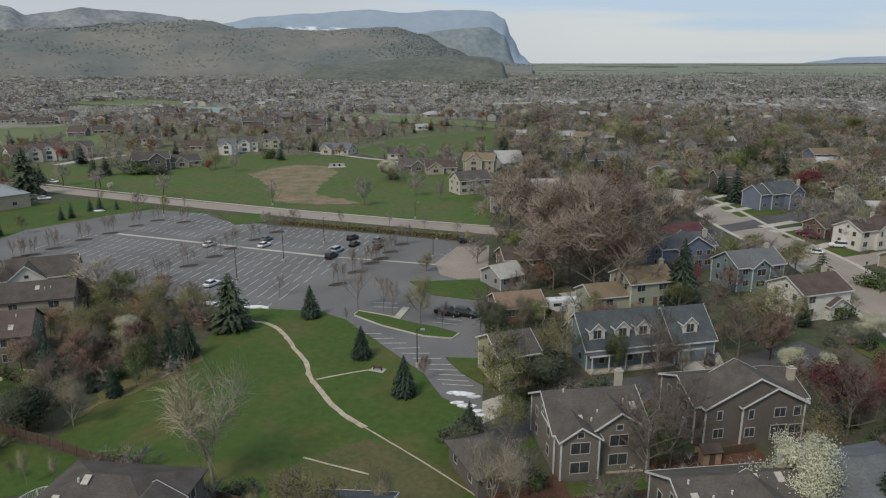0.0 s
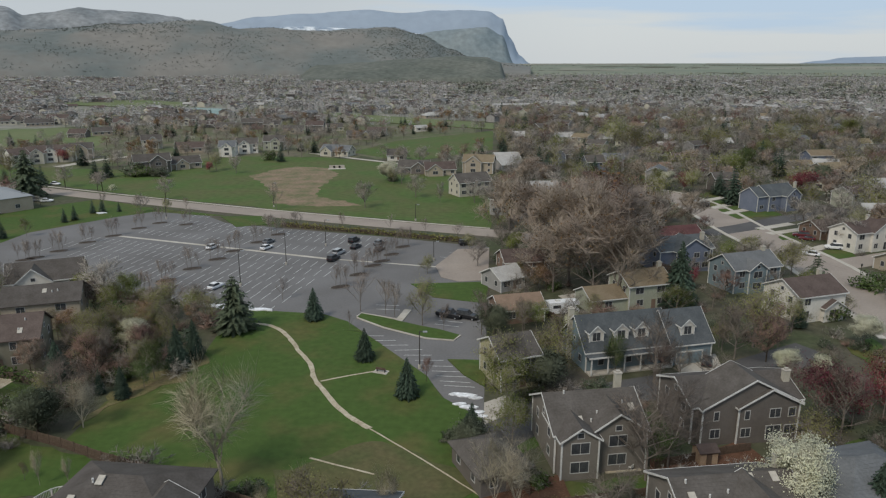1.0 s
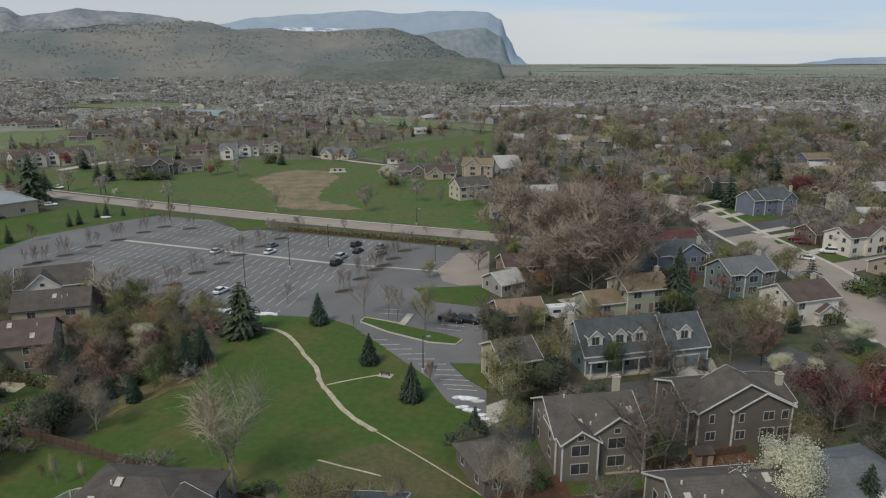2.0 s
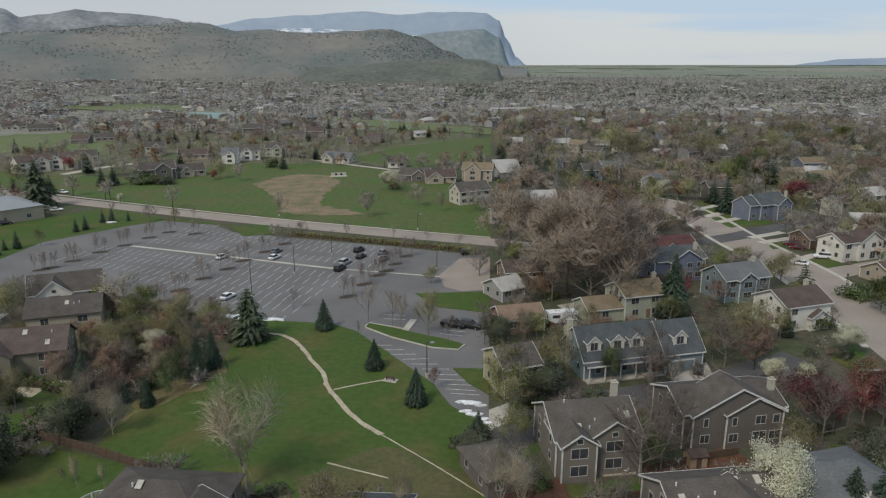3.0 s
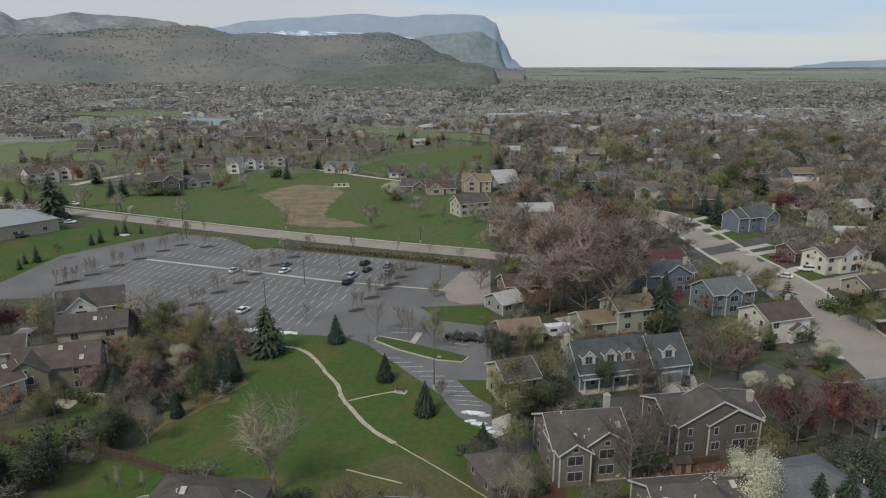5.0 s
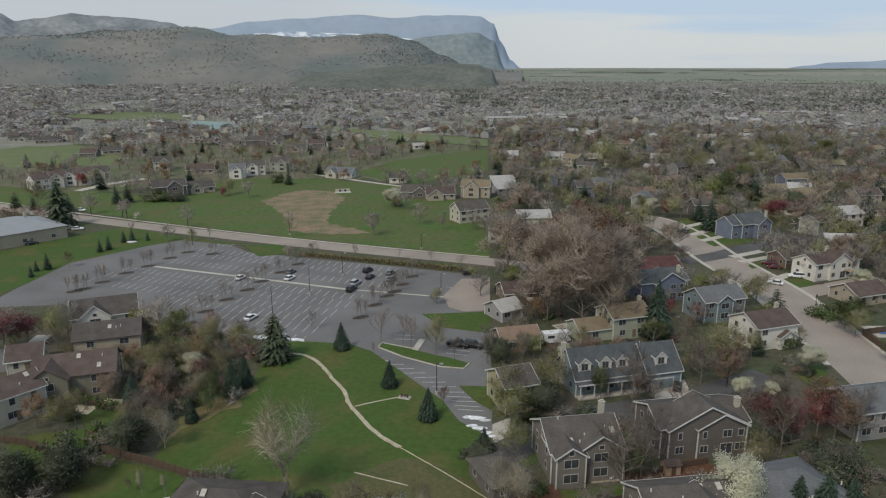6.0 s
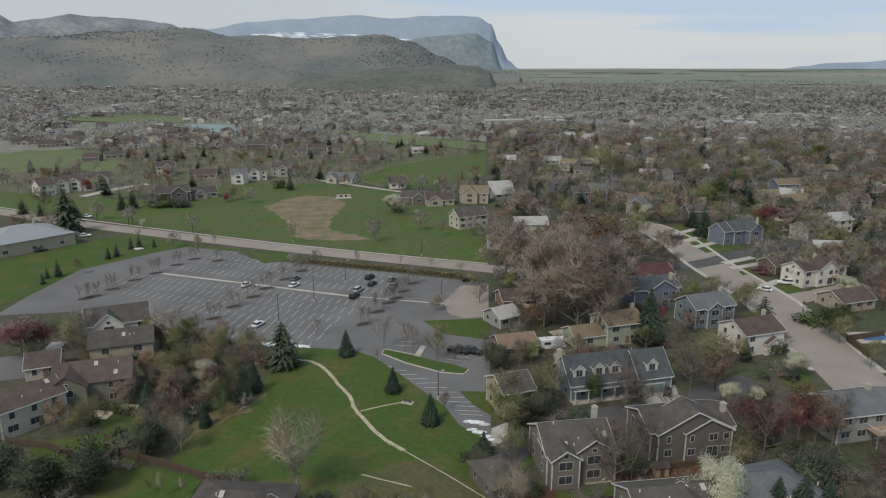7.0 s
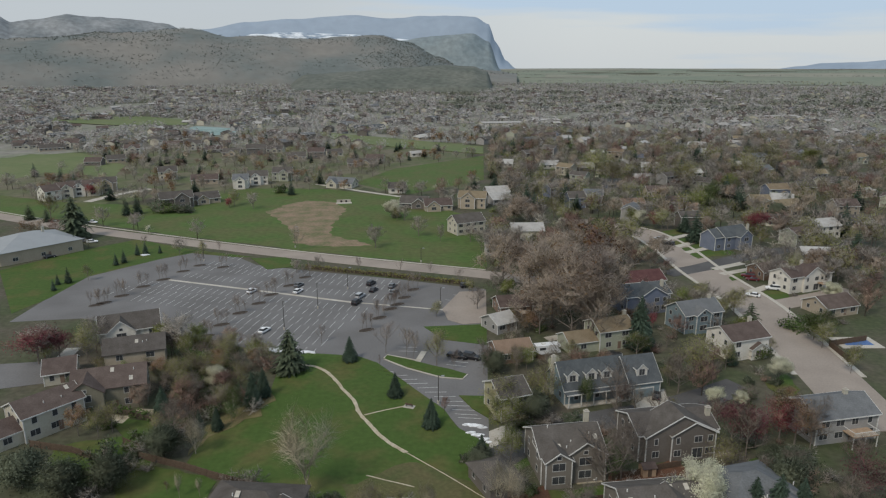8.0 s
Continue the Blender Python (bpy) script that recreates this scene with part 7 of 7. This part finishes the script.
house(131.8, 354.6, 4, 8.6, 9.5, storeys=1, wall='taupe', roof='brown', wing=None, detail=0, pitch=0.6, seed=78)
house(132.6, 334.9, -17, 9.3, 9.5, storeys=1, wall='tan', roof='orange', wing=(0, 5, 1.5, 1), detail=0, pitch=0.6, seed=79)
house(167.1, 388.4, 3, 10.9, 9.5, storeys=1, wall='tan', roof='grey', wing=None, detail=0, pitch=0.6, seed=80)
house(191.7, 414.7, 15, 11.8, 9.5, storeys=1, wall='grey', roof='grey', wing=None, detail=0, pitch=0.6, seed=81)
house(233.3, 498.9, -5, 12.6, 9.5, storeys=1, wall='cream', roof='light', wing=None, detail=0, pitch=0.6, seed=82)
house(188.1, 467.5, 5, 11.5, 9.5, storeys=1, wall='taupe', roof='grey', wing=None, detail=0, pitch=0.6, seed=83)
house(213.5, 329.9, 2, 12.0, 9.5, storeys=2, wall='tan', roof='brown', wing=None, detail=0, pitch=0.6, seed=84)
house(304.9, 516.0, -2, 15.5, 9.5, storeys=1, wall='cream', roof='light', wing=None, detail=0, pitch=0.6, seed=85)
house(347.5, 554.5, -21, 16.9, 9.5, storeys=1, wall='grey', roof='slate', wing=None, detail=0, pitch=0.6, seed=86)
house(285.2, 527.1, 1, 13.7, 9.5, storeys=1, wall='tan', roof='grey', wing=None, detail=0, pitch=0.6, seed=87)
house(161.2, 492.4, -17, 13.4, 9.5, storeys=1, wall='grey', roof='light', wing=None, detail=0, pitch=0.6, seed=88)
house(197.0, 555.0, 0, 13.4, 9.5, storeys=1, wall='cream', roof='grey', wing=None, detail=0, pitch=0.6, seed=89)

# ---- trees among the houses ----
tree('white', 42.2, 78.6, 13.2, 0.85)
tree('white', 61.7, 119.6, 5.7, 1.10)
tree('white', 83.6, 134.1, 6.3, 1.20)
tree('white', 67.4, 119.6, 4.6)
tree('crimson', 57.8, 102.1, 12.0)
tree('crimson', 63.0, 102.1, 10.7, 0.90)
tree('bare', 59.4, 98.6, 13.1, 0.90)
tree('crimson', 68.7, 103.9, 11.6, 0.90)
tree('orange', 72.1, 103.9, 12.6, 1.10)
tree('pine', 64.2, 93.0, 7.6)
tree('pine', 61.2, 92.2, 6.5, 0.90)
tree('pine', 65.9, 90.7, 7.7)
tree('olive', 21.6, 119.6, 11.6, 0.90)
tree('pine', 19.1, 115.5, 7.7, 1.10)
tree('lime', 11.9, 97.8, 8.5)
tree('lime', 11.9, 107.2, 11.5, 1.10)
tree('green', 31.9, 119.6, 8.7, 0.60)
tree('bare', 38.0, 117.3, 13.6, 0.90)
tree('bare', 28.5, 88.6, 14.6, 0.90)
tree('bare', 32.3, 91.5, 14.0, 0.80)
tree('green', 31.7, 92.2, 7.1, 0.90)
tree('pale', 10.9, 80.1, 14.1, 0.60)
tree('pale', 8.4, 83.2, 11.5, 0.60)
tree('olive', 12.4, 117.3, 11.4, 1.20)
tree('bare', 45.5, 112.9, 8.8, 1.20)
tree('bare', 42.3, 117.3, 8.0)
tree('olive', 61.4, 132.6, 13.6, 1.20)
tree('bare', 55.7, 127.2, 12.0, 1.10)
tree('reddish', 60.9, 125.8, 10.1)
tree('bare', 54.9, 131.2, 8.7)
tree('spruce', 54.2, 154.9, 15.8, 0.90)
tree('crimson', 62.0, 167.9, 6.1, 0.70, True)
tree('olive', 84.4, 189.8, 9.3, 1.10, True)
tree('olive', 91.4, 179.5, 10.4, 1.10, True)
tree('conifer', 90.2, 165.7, 9.7, 1.10, True)
tree('olive', 86.7, 177.0, 7.9, 1.00, True)
tree('bare', 116.9, 225.0, 12.6, 1.40, True)
tree('bare', 127.6, 232.7, 9.0, 1.20, True)
tree('crimson', 147.4, 286.0, 12.1, 1.20, True)
tree('crimson', 104.6, 302.1, 9.5, 1.10, True)
tree('white', 97.8, 304.7, 9.0, 1.20, True)
tree('spruce', 114.0, 273.6, 14.9, 1.00, True)
tree('pine', 172.9, 318.5, 10.7, 1.00, True)
tree('lime', 93.9, 304.7, 10.3, 1.20, True)
tree('olive', 107.1, 298.2, 11.4, 1.20, True)
tree('green', 106.2, 159.6, 8.6, 1.20, True)
tree('bush', 105.4, 167.9, 4.8, 1.30, True)
tree('olive', 105.5, 153.8, 9.0, 1.10, True)
tree('green', 112.9, 165.7, 8.2, 1.10, True)
tree('bush', 85.0, 148.4, 4.8, 1.00, True)
tree('fir', 75.4, 143.3, 6.0, 1.20)
tree('evergreen_bush', 81.4, 131.2, 2.5)
tree('bare_big', 32.6, 172.3, 28.2, 1.00, True)
tree('bare_big', 42.1, 167.9, 29.7, 1.00, True)
tree('bare_big', 27.0, 187.1, 26.3, 1.00, True)
tree('bare_big', 50.4, 177.0, 26.6, 0.90, True)
tree('bare_big', 20.5, 204.5, 24.9, 1.00, True)
tree('orange', 50.9, 214.3, 23.2, 1.30, True)
tree('bare_big', 43.4, 204.5, 24.9, 1.00, True)
tree('bare_big', 43.0, 159.6, 21.6, 0.90, True)
tree('bare_big', 36.4, 161.6, 22.5, 1.00, True)
tree('bare_big', 27.8, 165.7, 18.7, 1.00, True)
tree('bare', 40.7, 155.7, 19.8, 0.90)
tree('bare', 29.1, 145.0, 8.2)
tree('olive', 18.4, 141.7, 7.4)
tree('bush', 28.8, 143.3, 4.1)
tree('olive', 33.0, 145.0, 6.8)
tree('bare', 64.0, 226.0, 10.0, 1.00, True)
tree('olive', 69.0, 241.0, 8.0, 1.00, True)
tree('green', 71.4, 280.2, 10.8, 1.00, True)
tree('bare', 21.8, 241.0, 16.7, 1.20, True)
tree('bare', 18.3, 152.0, 8.5)
tree('pine', 11.9, 138.6, 7.9)
tree('white', 27.1, 137.0, 5.9, 0.80)
tree('brush', 32.8, 109.7, 3.8)
tree('brush', 32.7, 87.2, 4.6, 1.30)
tree('brush', 21.9, 83.2, 3.6, 1.20)
tree('brush', 55.4, 94.5, 3.8, 1.20)
tree('brush', 41.2, 90.0, 3.3)
tree('bush', 14.5, 87.2, 2.3)
tree('evergreen_bush', 27.4, 112.9, 3.4)
tree('bare', 58.3, 88.6, 8.1)
tree('bare', 66.2, 132.6, 6.9)
tree('brush', 70.7, 97.8, 3.9, 1.30)
tree('reddish', 63.2, 84.5, 7.7, 1.20)
tree('pine', 23.5, 81.3, 4.8, 0.80)
tree('brush', 22.3, 112.9, 3.4, 1.40)
tree('brush', 56.3, 112.9, 3.3, 1.40)
tree('olive', 89.2, 150.2, 5.5, 1.00, True)
tree('bare', 87.1, 187.1, 8.3, 1.00, True)
tree('bare', 72.5, 187.1, 10.0, 1.00, True)
tree('olive', 54.9, 132.6, 6.3)
tree('olive', 108.2, 448.7, 23.1, 1.30, True)
tree('olive', 111.3, 410.4, 20.9, 1.30, True)
tree('olive', 159.0, 410.4, 20.2, 1.30, True)
tree('olive', 243.7, 478.3, 24.5, 1.40, True)
tree('lime', 284.4, 494.6, 18.1, 1.40, True)
tree('lime', 176.6, 388.2, 15.4, 1.30, True)
tree('olive', 57.8, 318.5, 13.4, 1.20, True)
tree('lime', 142.0, 341.6, 12.8, 1.20, True)
tree('green', 154.8, 358.9, 13.4, 1.20, True)
tree('olive', 208.0, 435.2, 19.6, 1.30, True)
tree('fir', 208.1, 478.3, 15.6, 1.00, True)
tree('fir', 222.2, 488.0, 15.9, 1.00, True)
tree('green', 113.4, 572.0, 13.0, 1.20, True)
tree('crimson', 119.3, 325.9, 7.4, 1.10, True)
tree('crimson', 74.0, 84.6, 11.2, 1.20)
tree('spruce', 50.8, 76.7, 10.6)
tree('spruce', 54.6, 76.2, 11.5)
tree('spruce', 59.1, 77.0, 10.1)
tree('olive', 103.9, 137.4, 9.3, 0.70, True)
tree('bare', 74.5, 102.2, 12.7)
tree('pine', 60.6, 84.8, 10.3)
tree('lime', -31.0, 68.6, 6.2, 0.9)
tree('bare', 79.0, 93.0, 9.0)
tree('olive', 86.0, 90.0, 7.0)
tree('brush', 72.0, 91.0, 3.2, 1.2)
tree('bare', 69.0, 80.0, 10.0)
tree('olive', 66.0, 73.0, 6.5)
tree('pine', 76.0, 77.0, 7.5)
tree('reddish', 90.0, 98.0, 7.0)
tree('brush', 64.0, 68.0, 2.8, 1.3)
LINE_END = (86.2, 0.021)
EDGE_STALLS = [(-16.4, 140.4, -103), (-12.9, 137.8, -90), (-10.2, 135.4, -88), (-7.6, 133.1, -88), (-4.9, 130.8, -86), (-3.0, 128.4, -90), (-0.8, 126.1, -90), (0.9, 123.6, -92), (2.4, 121.4, -94), (3.3, 119.4, -95), (3.9, 117.3, -97), (4.6, 115.6, -97), (3.2, 145.9, -105), (2.4, 143.6, -106), (-10.7, 153.1, -96), (-11.0, 155.9, -96), (2.8, 195.4, -111), (5.7, 200.8, -104)]

# ---- painted stall lines ----
if "stall" not in SHARED:
    SHARED["stall"] = Shape().box(-0.065, -2.6, 0.0, 0.065, 2.6, 0.012).mesh("stall_line", [M["paint_white"]])
lines = tagged(new("parking_line", Shape().box(-0.07, -30, CAR_PARK_TOP, 0.07, 30, CAR_PARK_TOP + 0.01).mesh("parking_line", [M["paint_white"]])), "worn white parking stall lines on asphalt", "road marking", kind="structure")
lines.matrix_basis = pose(STRIP[0] + 40, STRIP[1] - 14, 0, 0, 0, 70)
back = lines.matrix_basis.inverted()
ca, sa = math.cos(radians(-20)), math.sin(radians(-20))
BEDS = [(o.location.x, o.location.y) for o in scene.objects if o.name.startswith("planted_island")]


def stall(x, y, turn):
    if any(math.hypot(x - a, y - b) < 3.4 for a, b in BEDS):
        return
    q = part("stall_line", SHARED["stall"], None, lines)
    q.matrix_parent_inverse = back
    q.matrix_basis = pose(x, y, CAR_PARK_TOP, 0, 0, turn)


for row, lo, hi in ((-33.5, -4, 84), (-24, -14, 84), (-17.5, -14, 84), (-7.5, -24, 84), (6.0, -30, 84), (13.0, -22, 84), (20.5, -8, 84), (27.0, 30, 84), (33.5, 40, 84), (41.0, 52, 84)):
    a = lo
    while a < hi:
        gx, gy = STRIP[0] + a * ca + row * sa, STRIP[1] + a * sa - row * ca
        if inside(gx, gy, CAR_PARK) and a < LINE_END[0] + LINE_END[1] * row and a > -6 - 0.2 * row:
            stall(gx, gy, -12)
        a += 2.9
for gx, gy, gt in EDGE_STALLS:
    stall(gx, gy, gt)

# ---- the town to the horizon ----
fill = random.Random(21)
TAKEN = [(o.location.x, o.location.y, 9) for o in scene.objects if o.parent is None and o.name.startswith("house")]
STREET = MAIN_STREET


def clear(x, y, gap):
    if any((x - a) ** 2 + (y - b) ** 2 < gap * gap for a, b, r in TAKEN):
        return False
    for (x0, y0), (x1, y1) in zip(STREET, STREET[1:]):
        dx, dy = x1 - x0, y1 - y0
        t = max(0, min(1, ((x - x0) * dx + (y - y0) * dy) / (dx * dx + dy * dy)))
        if math.hypot(x - x0 - t * dx, y - y0 - t * dy) < 15:
            return False
    return True


def polar(b, r):
    return r * math.sin(radians(b)), r * math.cos(radians(b))


for i in range(400):
    b, r = fill.uniform(4.5, 36), fill.uniform(240, 760)
    x, y = polar(b, r)
    if len(TAKEN) > 175 or not clear(x, y, 20) or in_field(x, y):
        continue
    TAKEN.append((x, y, 10))
    house(x, y, fill.choice((0, 30, -35, 60)) + fill.uniform(-8, 8), fill.uniform(10, 15), fill.uniform(8, 10), fill.choice((1, 2, 2)), fill.choice(("cream", "tan", "grey", "taupe", "white", "blue", "cream", "sage")),
          fill.choice(("grey", "brown", "slate", "tan", "grey", "light")), wing=fill.choice((None, (2.5, 5, 1.2, 1))), detail=0, seed=i)
KIND_MIX = ("bare", "bare", "bare", "bare_big", "reddish", "olive", "olive", "bare", "olive", "bare_big", "spruce", "bare_big", "white", "lime", "bare", "lime", "reddish", "olive", "olive")
count = 0
REST = []
for i in range(5200):
    b, r = fill.uniform(4.5, 37), 215 + 585 * fill.random() ** 0.8
    x, y = polar(b, r)
    if count >= 1350 or not clear(x, y, 7.0) or in_field(x, y):
        continue
    count += 1
    k = fill.choice(KIND_MIX)
    size, wide = fill.uniform(8.5, 14.5) if k not in ("white", "lime") else fill.uniform(5, 8), fill.uniform(0.95, 1.25)
    if r < 330:
        tree(k, x, y, size, wide, 1 if r < 255 else 2)
    else:
        REST.append((k, x, y, size, wide))
for i in range(900):
    b, r = fill.uniform(-34, 4), 300 + 500 * fill.random()
    x, y = polar(b, r)
    if not clear(x, y, 8) or in_field(x, y):
        continue
    k = fill.choice(("bare", "bare", "bare", "reddish", "bare", "olive", "spruce", "white", "bare_big", "orange"))
    REST.append((k, x, y, fill.uniform(7, 11) if k != "white" else 5, fill.uniform(0.95, 1.25)))
grove("town_trees", "among houses", REST)

# garden trees and brush between the nearer houses
for b0, b1, r0, r1, n in ((5, 36, 105, 240, 130), (-37, -19, 118, 185, 60)):
    made = 0
    for i in range(900):
        x, y = polar(fill.uniform(b0, b1), fill.uniform(r0, r1))
        if made >= n or in_field(x, y) or not clear(x, y, 8.0):
            continue
        made += 1
        k = fill.choice(("bare", "bare", "olive", "brush", "brush", "bush", "olive", "evergreen_bush", "reddish", "lime", "redbrush", "orange"))
        tree(k, x, y, fill.uniform(1.6, 3.0) if "bush" in k or "brush" in k else fill.uniform(5, 9), fill.uniform(0.9, 1.2), math.hypot(x, y) > 170)


def clumps(name, label, material, places, tris, seed, wide=0.42, size=0.13):
    """Many far trees in one mesh: each a loose heap of small faces, shaded as one soft crown."""
    rng = np.random.RandomState(seed)
    at = np.array([(x, y, land(x, y)) for x, y, h in places])[:, None, :]
    h = np.array([p[2] for p in places])[:, None]
    n = len(places)
    u, w, e = rng.uniform(0, 6.28, (n, tris)), rng.rand(n, tris) ** 0.5, rng.uniform(-1, 1, (n, tris))
    rad = h * wide * np.sqrt(1 - e * e) * w
    off = np.stack([np.cos(u) * rad, np.sin(u) * rad, h * (0.5 + 0.48 * e)], 2)
    out = off - np.stack([0 * h, 0 * h, 0.35 * h], 2)
    out = out / (np.linalg.norm(out, axis=2, keepdims=True) + 1e-6) + np.array((0, 0, 0.5))
    out /= np.linalg.norm(out, axis=2, keepdims=True)
    a = np.cross(out, rng.normal(0, 1, (n, tris, 3)))
    a /= np.linalg.norm(a, axis=2, keepdims=True) + 1e-6
    b = np.cross(out, a)
    k = (h * size)[:, :, None]
    c = at + off
    vs = np.stack([c + a * k, c - a * k * 0.6 + b * k * 0.9, c - a * k * 0.6 - b * k * 0.9], 2).reshape(-1, 3)
    s = Shape()
    s.v = vs.tolist()
    s.f = [(i, i + 1, i + 2) for i in range(0, len(vs), 3)]
    s.s = [0] * len(s.f)
    me = s.mesh(name, [material], True)
    me.normals_split_custom_set_from_vertices(np.repeat(out.reshape(-1, 3), 3, axis=0).tolist())
    return tagged(new(name, me), label, "trees", kind="stuff")


def scatter(n, b0, b1, r0, r1, h0, h1, power=0.75, fields=True):
    got = []
    while len(got) < n:
        b, r = fill.uniform(b0, b1), r0 + (r1 - r0) * fill.random() ** power
        x, y = polar(b, r)
        if fields and noise.noise((x / 130, y / 130, 5)) + 0.5 * noise.noise((x / 45, y / 45, 9)) < -0.3:
            continue
        if r < 1100 and in_field(x, y):
            continue
        got.append((x, y, fill.uniform(h0, h1)))
    return got


# The haze over these far trees is only in their paled materials.
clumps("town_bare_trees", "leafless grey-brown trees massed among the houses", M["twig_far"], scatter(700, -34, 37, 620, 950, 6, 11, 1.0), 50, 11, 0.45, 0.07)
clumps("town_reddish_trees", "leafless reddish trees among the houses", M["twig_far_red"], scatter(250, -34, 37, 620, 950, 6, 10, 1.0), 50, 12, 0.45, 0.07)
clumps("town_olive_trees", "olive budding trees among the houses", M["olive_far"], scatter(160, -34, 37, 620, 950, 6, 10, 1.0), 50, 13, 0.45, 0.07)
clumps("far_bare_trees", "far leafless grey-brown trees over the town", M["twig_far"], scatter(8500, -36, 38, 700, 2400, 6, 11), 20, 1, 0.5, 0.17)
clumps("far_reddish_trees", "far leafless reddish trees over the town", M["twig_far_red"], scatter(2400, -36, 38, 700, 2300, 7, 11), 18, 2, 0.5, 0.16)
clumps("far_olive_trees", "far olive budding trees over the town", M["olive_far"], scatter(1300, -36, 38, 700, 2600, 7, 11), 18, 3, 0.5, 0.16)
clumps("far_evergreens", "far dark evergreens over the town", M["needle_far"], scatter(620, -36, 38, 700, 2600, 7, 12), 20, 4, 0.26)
clumps("far_blossom_trees", "far pale blossoming trees over the town", M["twig_pale"], scatter(420, -36, 38, 700, 2000, 5, 8), 20, 5)


def far_field(b0, b1, r0, r1, material, label):
    """A field on the far plain that follows the lie of the land."""
    nb, nr = (14, 6) if b1 - b0 < 39 else (60, 24)
    vs = []
    for i in range(nb + 1):
        for j in range(nr + 1):
            x, y = polar(b0 + (b1 - b0) * i / nb, r0 + (r1 - r0) * (j / nr) + 25 * noise.noise((i * 0.7 + b0, r0 / 100, 3)))
            vs.append((x, y, land(x, y) + 0.6))
    fs = [(i * (nr + 1) + j, (i + 1) * (nr + 1) + j, (i + 1) * (nr + 1) + j + 1, i * (nr + 1) + j + 1) for i in range(nb) for j in range(nr)]
    return tagged(new("field", Shape().add(vs, fs).mesh("field", [material], True)), label, "field", kind="structure")


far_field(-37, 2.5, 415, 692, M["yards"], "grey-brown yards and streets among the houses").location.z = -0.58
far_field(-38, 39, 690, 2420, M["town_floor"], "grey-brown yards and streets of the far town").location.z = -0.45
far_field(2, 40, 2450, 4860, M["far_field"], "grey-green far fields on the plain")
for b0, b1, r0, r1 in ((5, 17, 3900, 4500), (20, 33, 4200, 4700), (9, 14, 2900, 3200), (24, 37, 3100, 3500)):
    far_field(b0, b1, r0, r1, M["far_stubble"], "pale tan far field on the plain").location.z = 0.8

woods = []
for r, n in ((1250, 330), (1500, 330), (1800, 300), (2300, 330), (2650, 260), (3200, 260), (3700, 200), (4300, 160)):
    for i in range(n):
        bb = fill.uniform(1, 39)
        if noise.noise((bb * 0.35, r, 4)) > -0.15:
            woods.append((*polar(bb, r + fill.gauss(0, 22)), fill.uniform(8, 14) if r < 2000 else fill.uniform(3, 6)))
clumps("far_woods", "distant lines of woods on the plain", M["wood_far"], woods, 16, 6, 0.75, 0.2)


def far_houses(places, seed):
    """Far roofs and walls in one mesh."""
    rng = random.Random(seed)
    s = Shape()
    for x, y in places:
        w, d, h, q = rng.uniform(10, 17), rng.uniform(8, 11), rng.choice((3.2, 5.6, 5.8)), rng.choice((0, 0.4, 0.9, 1.5)) + rng.uniform(-0.1, 0.1)
        z = land(x, y) - 0.5
        c, k = math.cos(q), math.sin(q)
        g, r = gable(w, d, 0, h, d * 0.22), gable_roof(w, d, h, d * 0.22, 0.4)
        for part_shape, slot in ((g, rng.choice((0, 1, 1, 2))), (r, rng.choice((3, 4, 3, 4, 3, 5, 7)))):
            s.add([(x + a * c - e * k, y + a * k + e * c, z + f) for a, e, f in part_shape.v], part_shape.f, slot)
        for i in range(3):
            a = -w / 2 + w * (i + 0.5) / 3
            win = Shape().box(a - 0.7, -d / 2 - 0.05, h - 1.9, a + 0.7, -d / 2, h - 0.6)
            s.add([(x + a2 * c - e * k, y + a2 * k + e * c, z + f) for a2, e, f in win.v], win.f, 6)
    mats = [M["wall_cream"], M["wall_taupe"], M["wall_grey"], M["roof_grey"], M["roof_brown"], M["roof_slate"], M["pane"], M["roof_light"]]
    return tagged(new("far_houses", s.mesh("far_houses", mats)), "far houses with grey and brown roofs", "houses", kind="stuff")


far_houses([(x, y) for x, y, h in scatter(850, -35, 37, 640, 2000, 1, 2, 0.85) + scatter(80, -34, -19, 1900, 2250, 1, 2, 1.0, False)], 8)


# ---- shrubs on the foothill ----
hill_mesh = bpy.data.objects["hill"].data
spots = []
for face in hill_mesh.polygons:
    x, y, z = face.center
    corner = [hill_mesh.vertices[k].co for k in face.vertices]
    bearing = math.degrees(math.atan2(x, y))
    thick = 0.3 + 0.9 * noise.noise((x / 300, z / 26, 2)) + 0.8 * noise.noise((x / 90, y / 90, 8))
    if -6.5 < bearing < 1.6:  # a wooded shoulder
        thick += 1.1 * min(1, (bearing + 6.5) / 3)
    if -29 < bearing < -20 and 160 < z < 190:  # a belt below the crest
        thick += 0.9
    if z > 24:
        for _ in range(max(0, min(14, int(thick * 7)))):
            u, w = fill.random(), fill.random()
            p = corner[0].lerp(corner[1], u).lerp(corner[-1].lerp(corner[-2], u), w)
            spots.append((p.x, p.y, p.z - 1.0, fill.uniform(2.0, 6.5)))
shrubs = Shape()
for x, y, z, h in fill.sample(spots, min(9500, len(spots))):
    for _ in range(6):
        c = Vector((x + fill.gauss(0, h * 0.3), y + fill.gauss(0, h * 0.3), z + h * fill.uniform(0.1, 0.8)))
        a = Vector((fill.gauss(0, 1), fill.gauss(0, 1), fill.gauss(0, 1))).normalized() * h * 0.3
        d = a.orthogonal().normalized() * h * 0.3
        shrubs.add([c - a, c + d, c + a], [(0, 1, 2)])
tagged(new("hillside_shrubs", shrubs.mesh("hillside_shrubs", [M["juniper_far"]])), "scattered dark junipers on the foothill", "shrubs", kind="stuff")
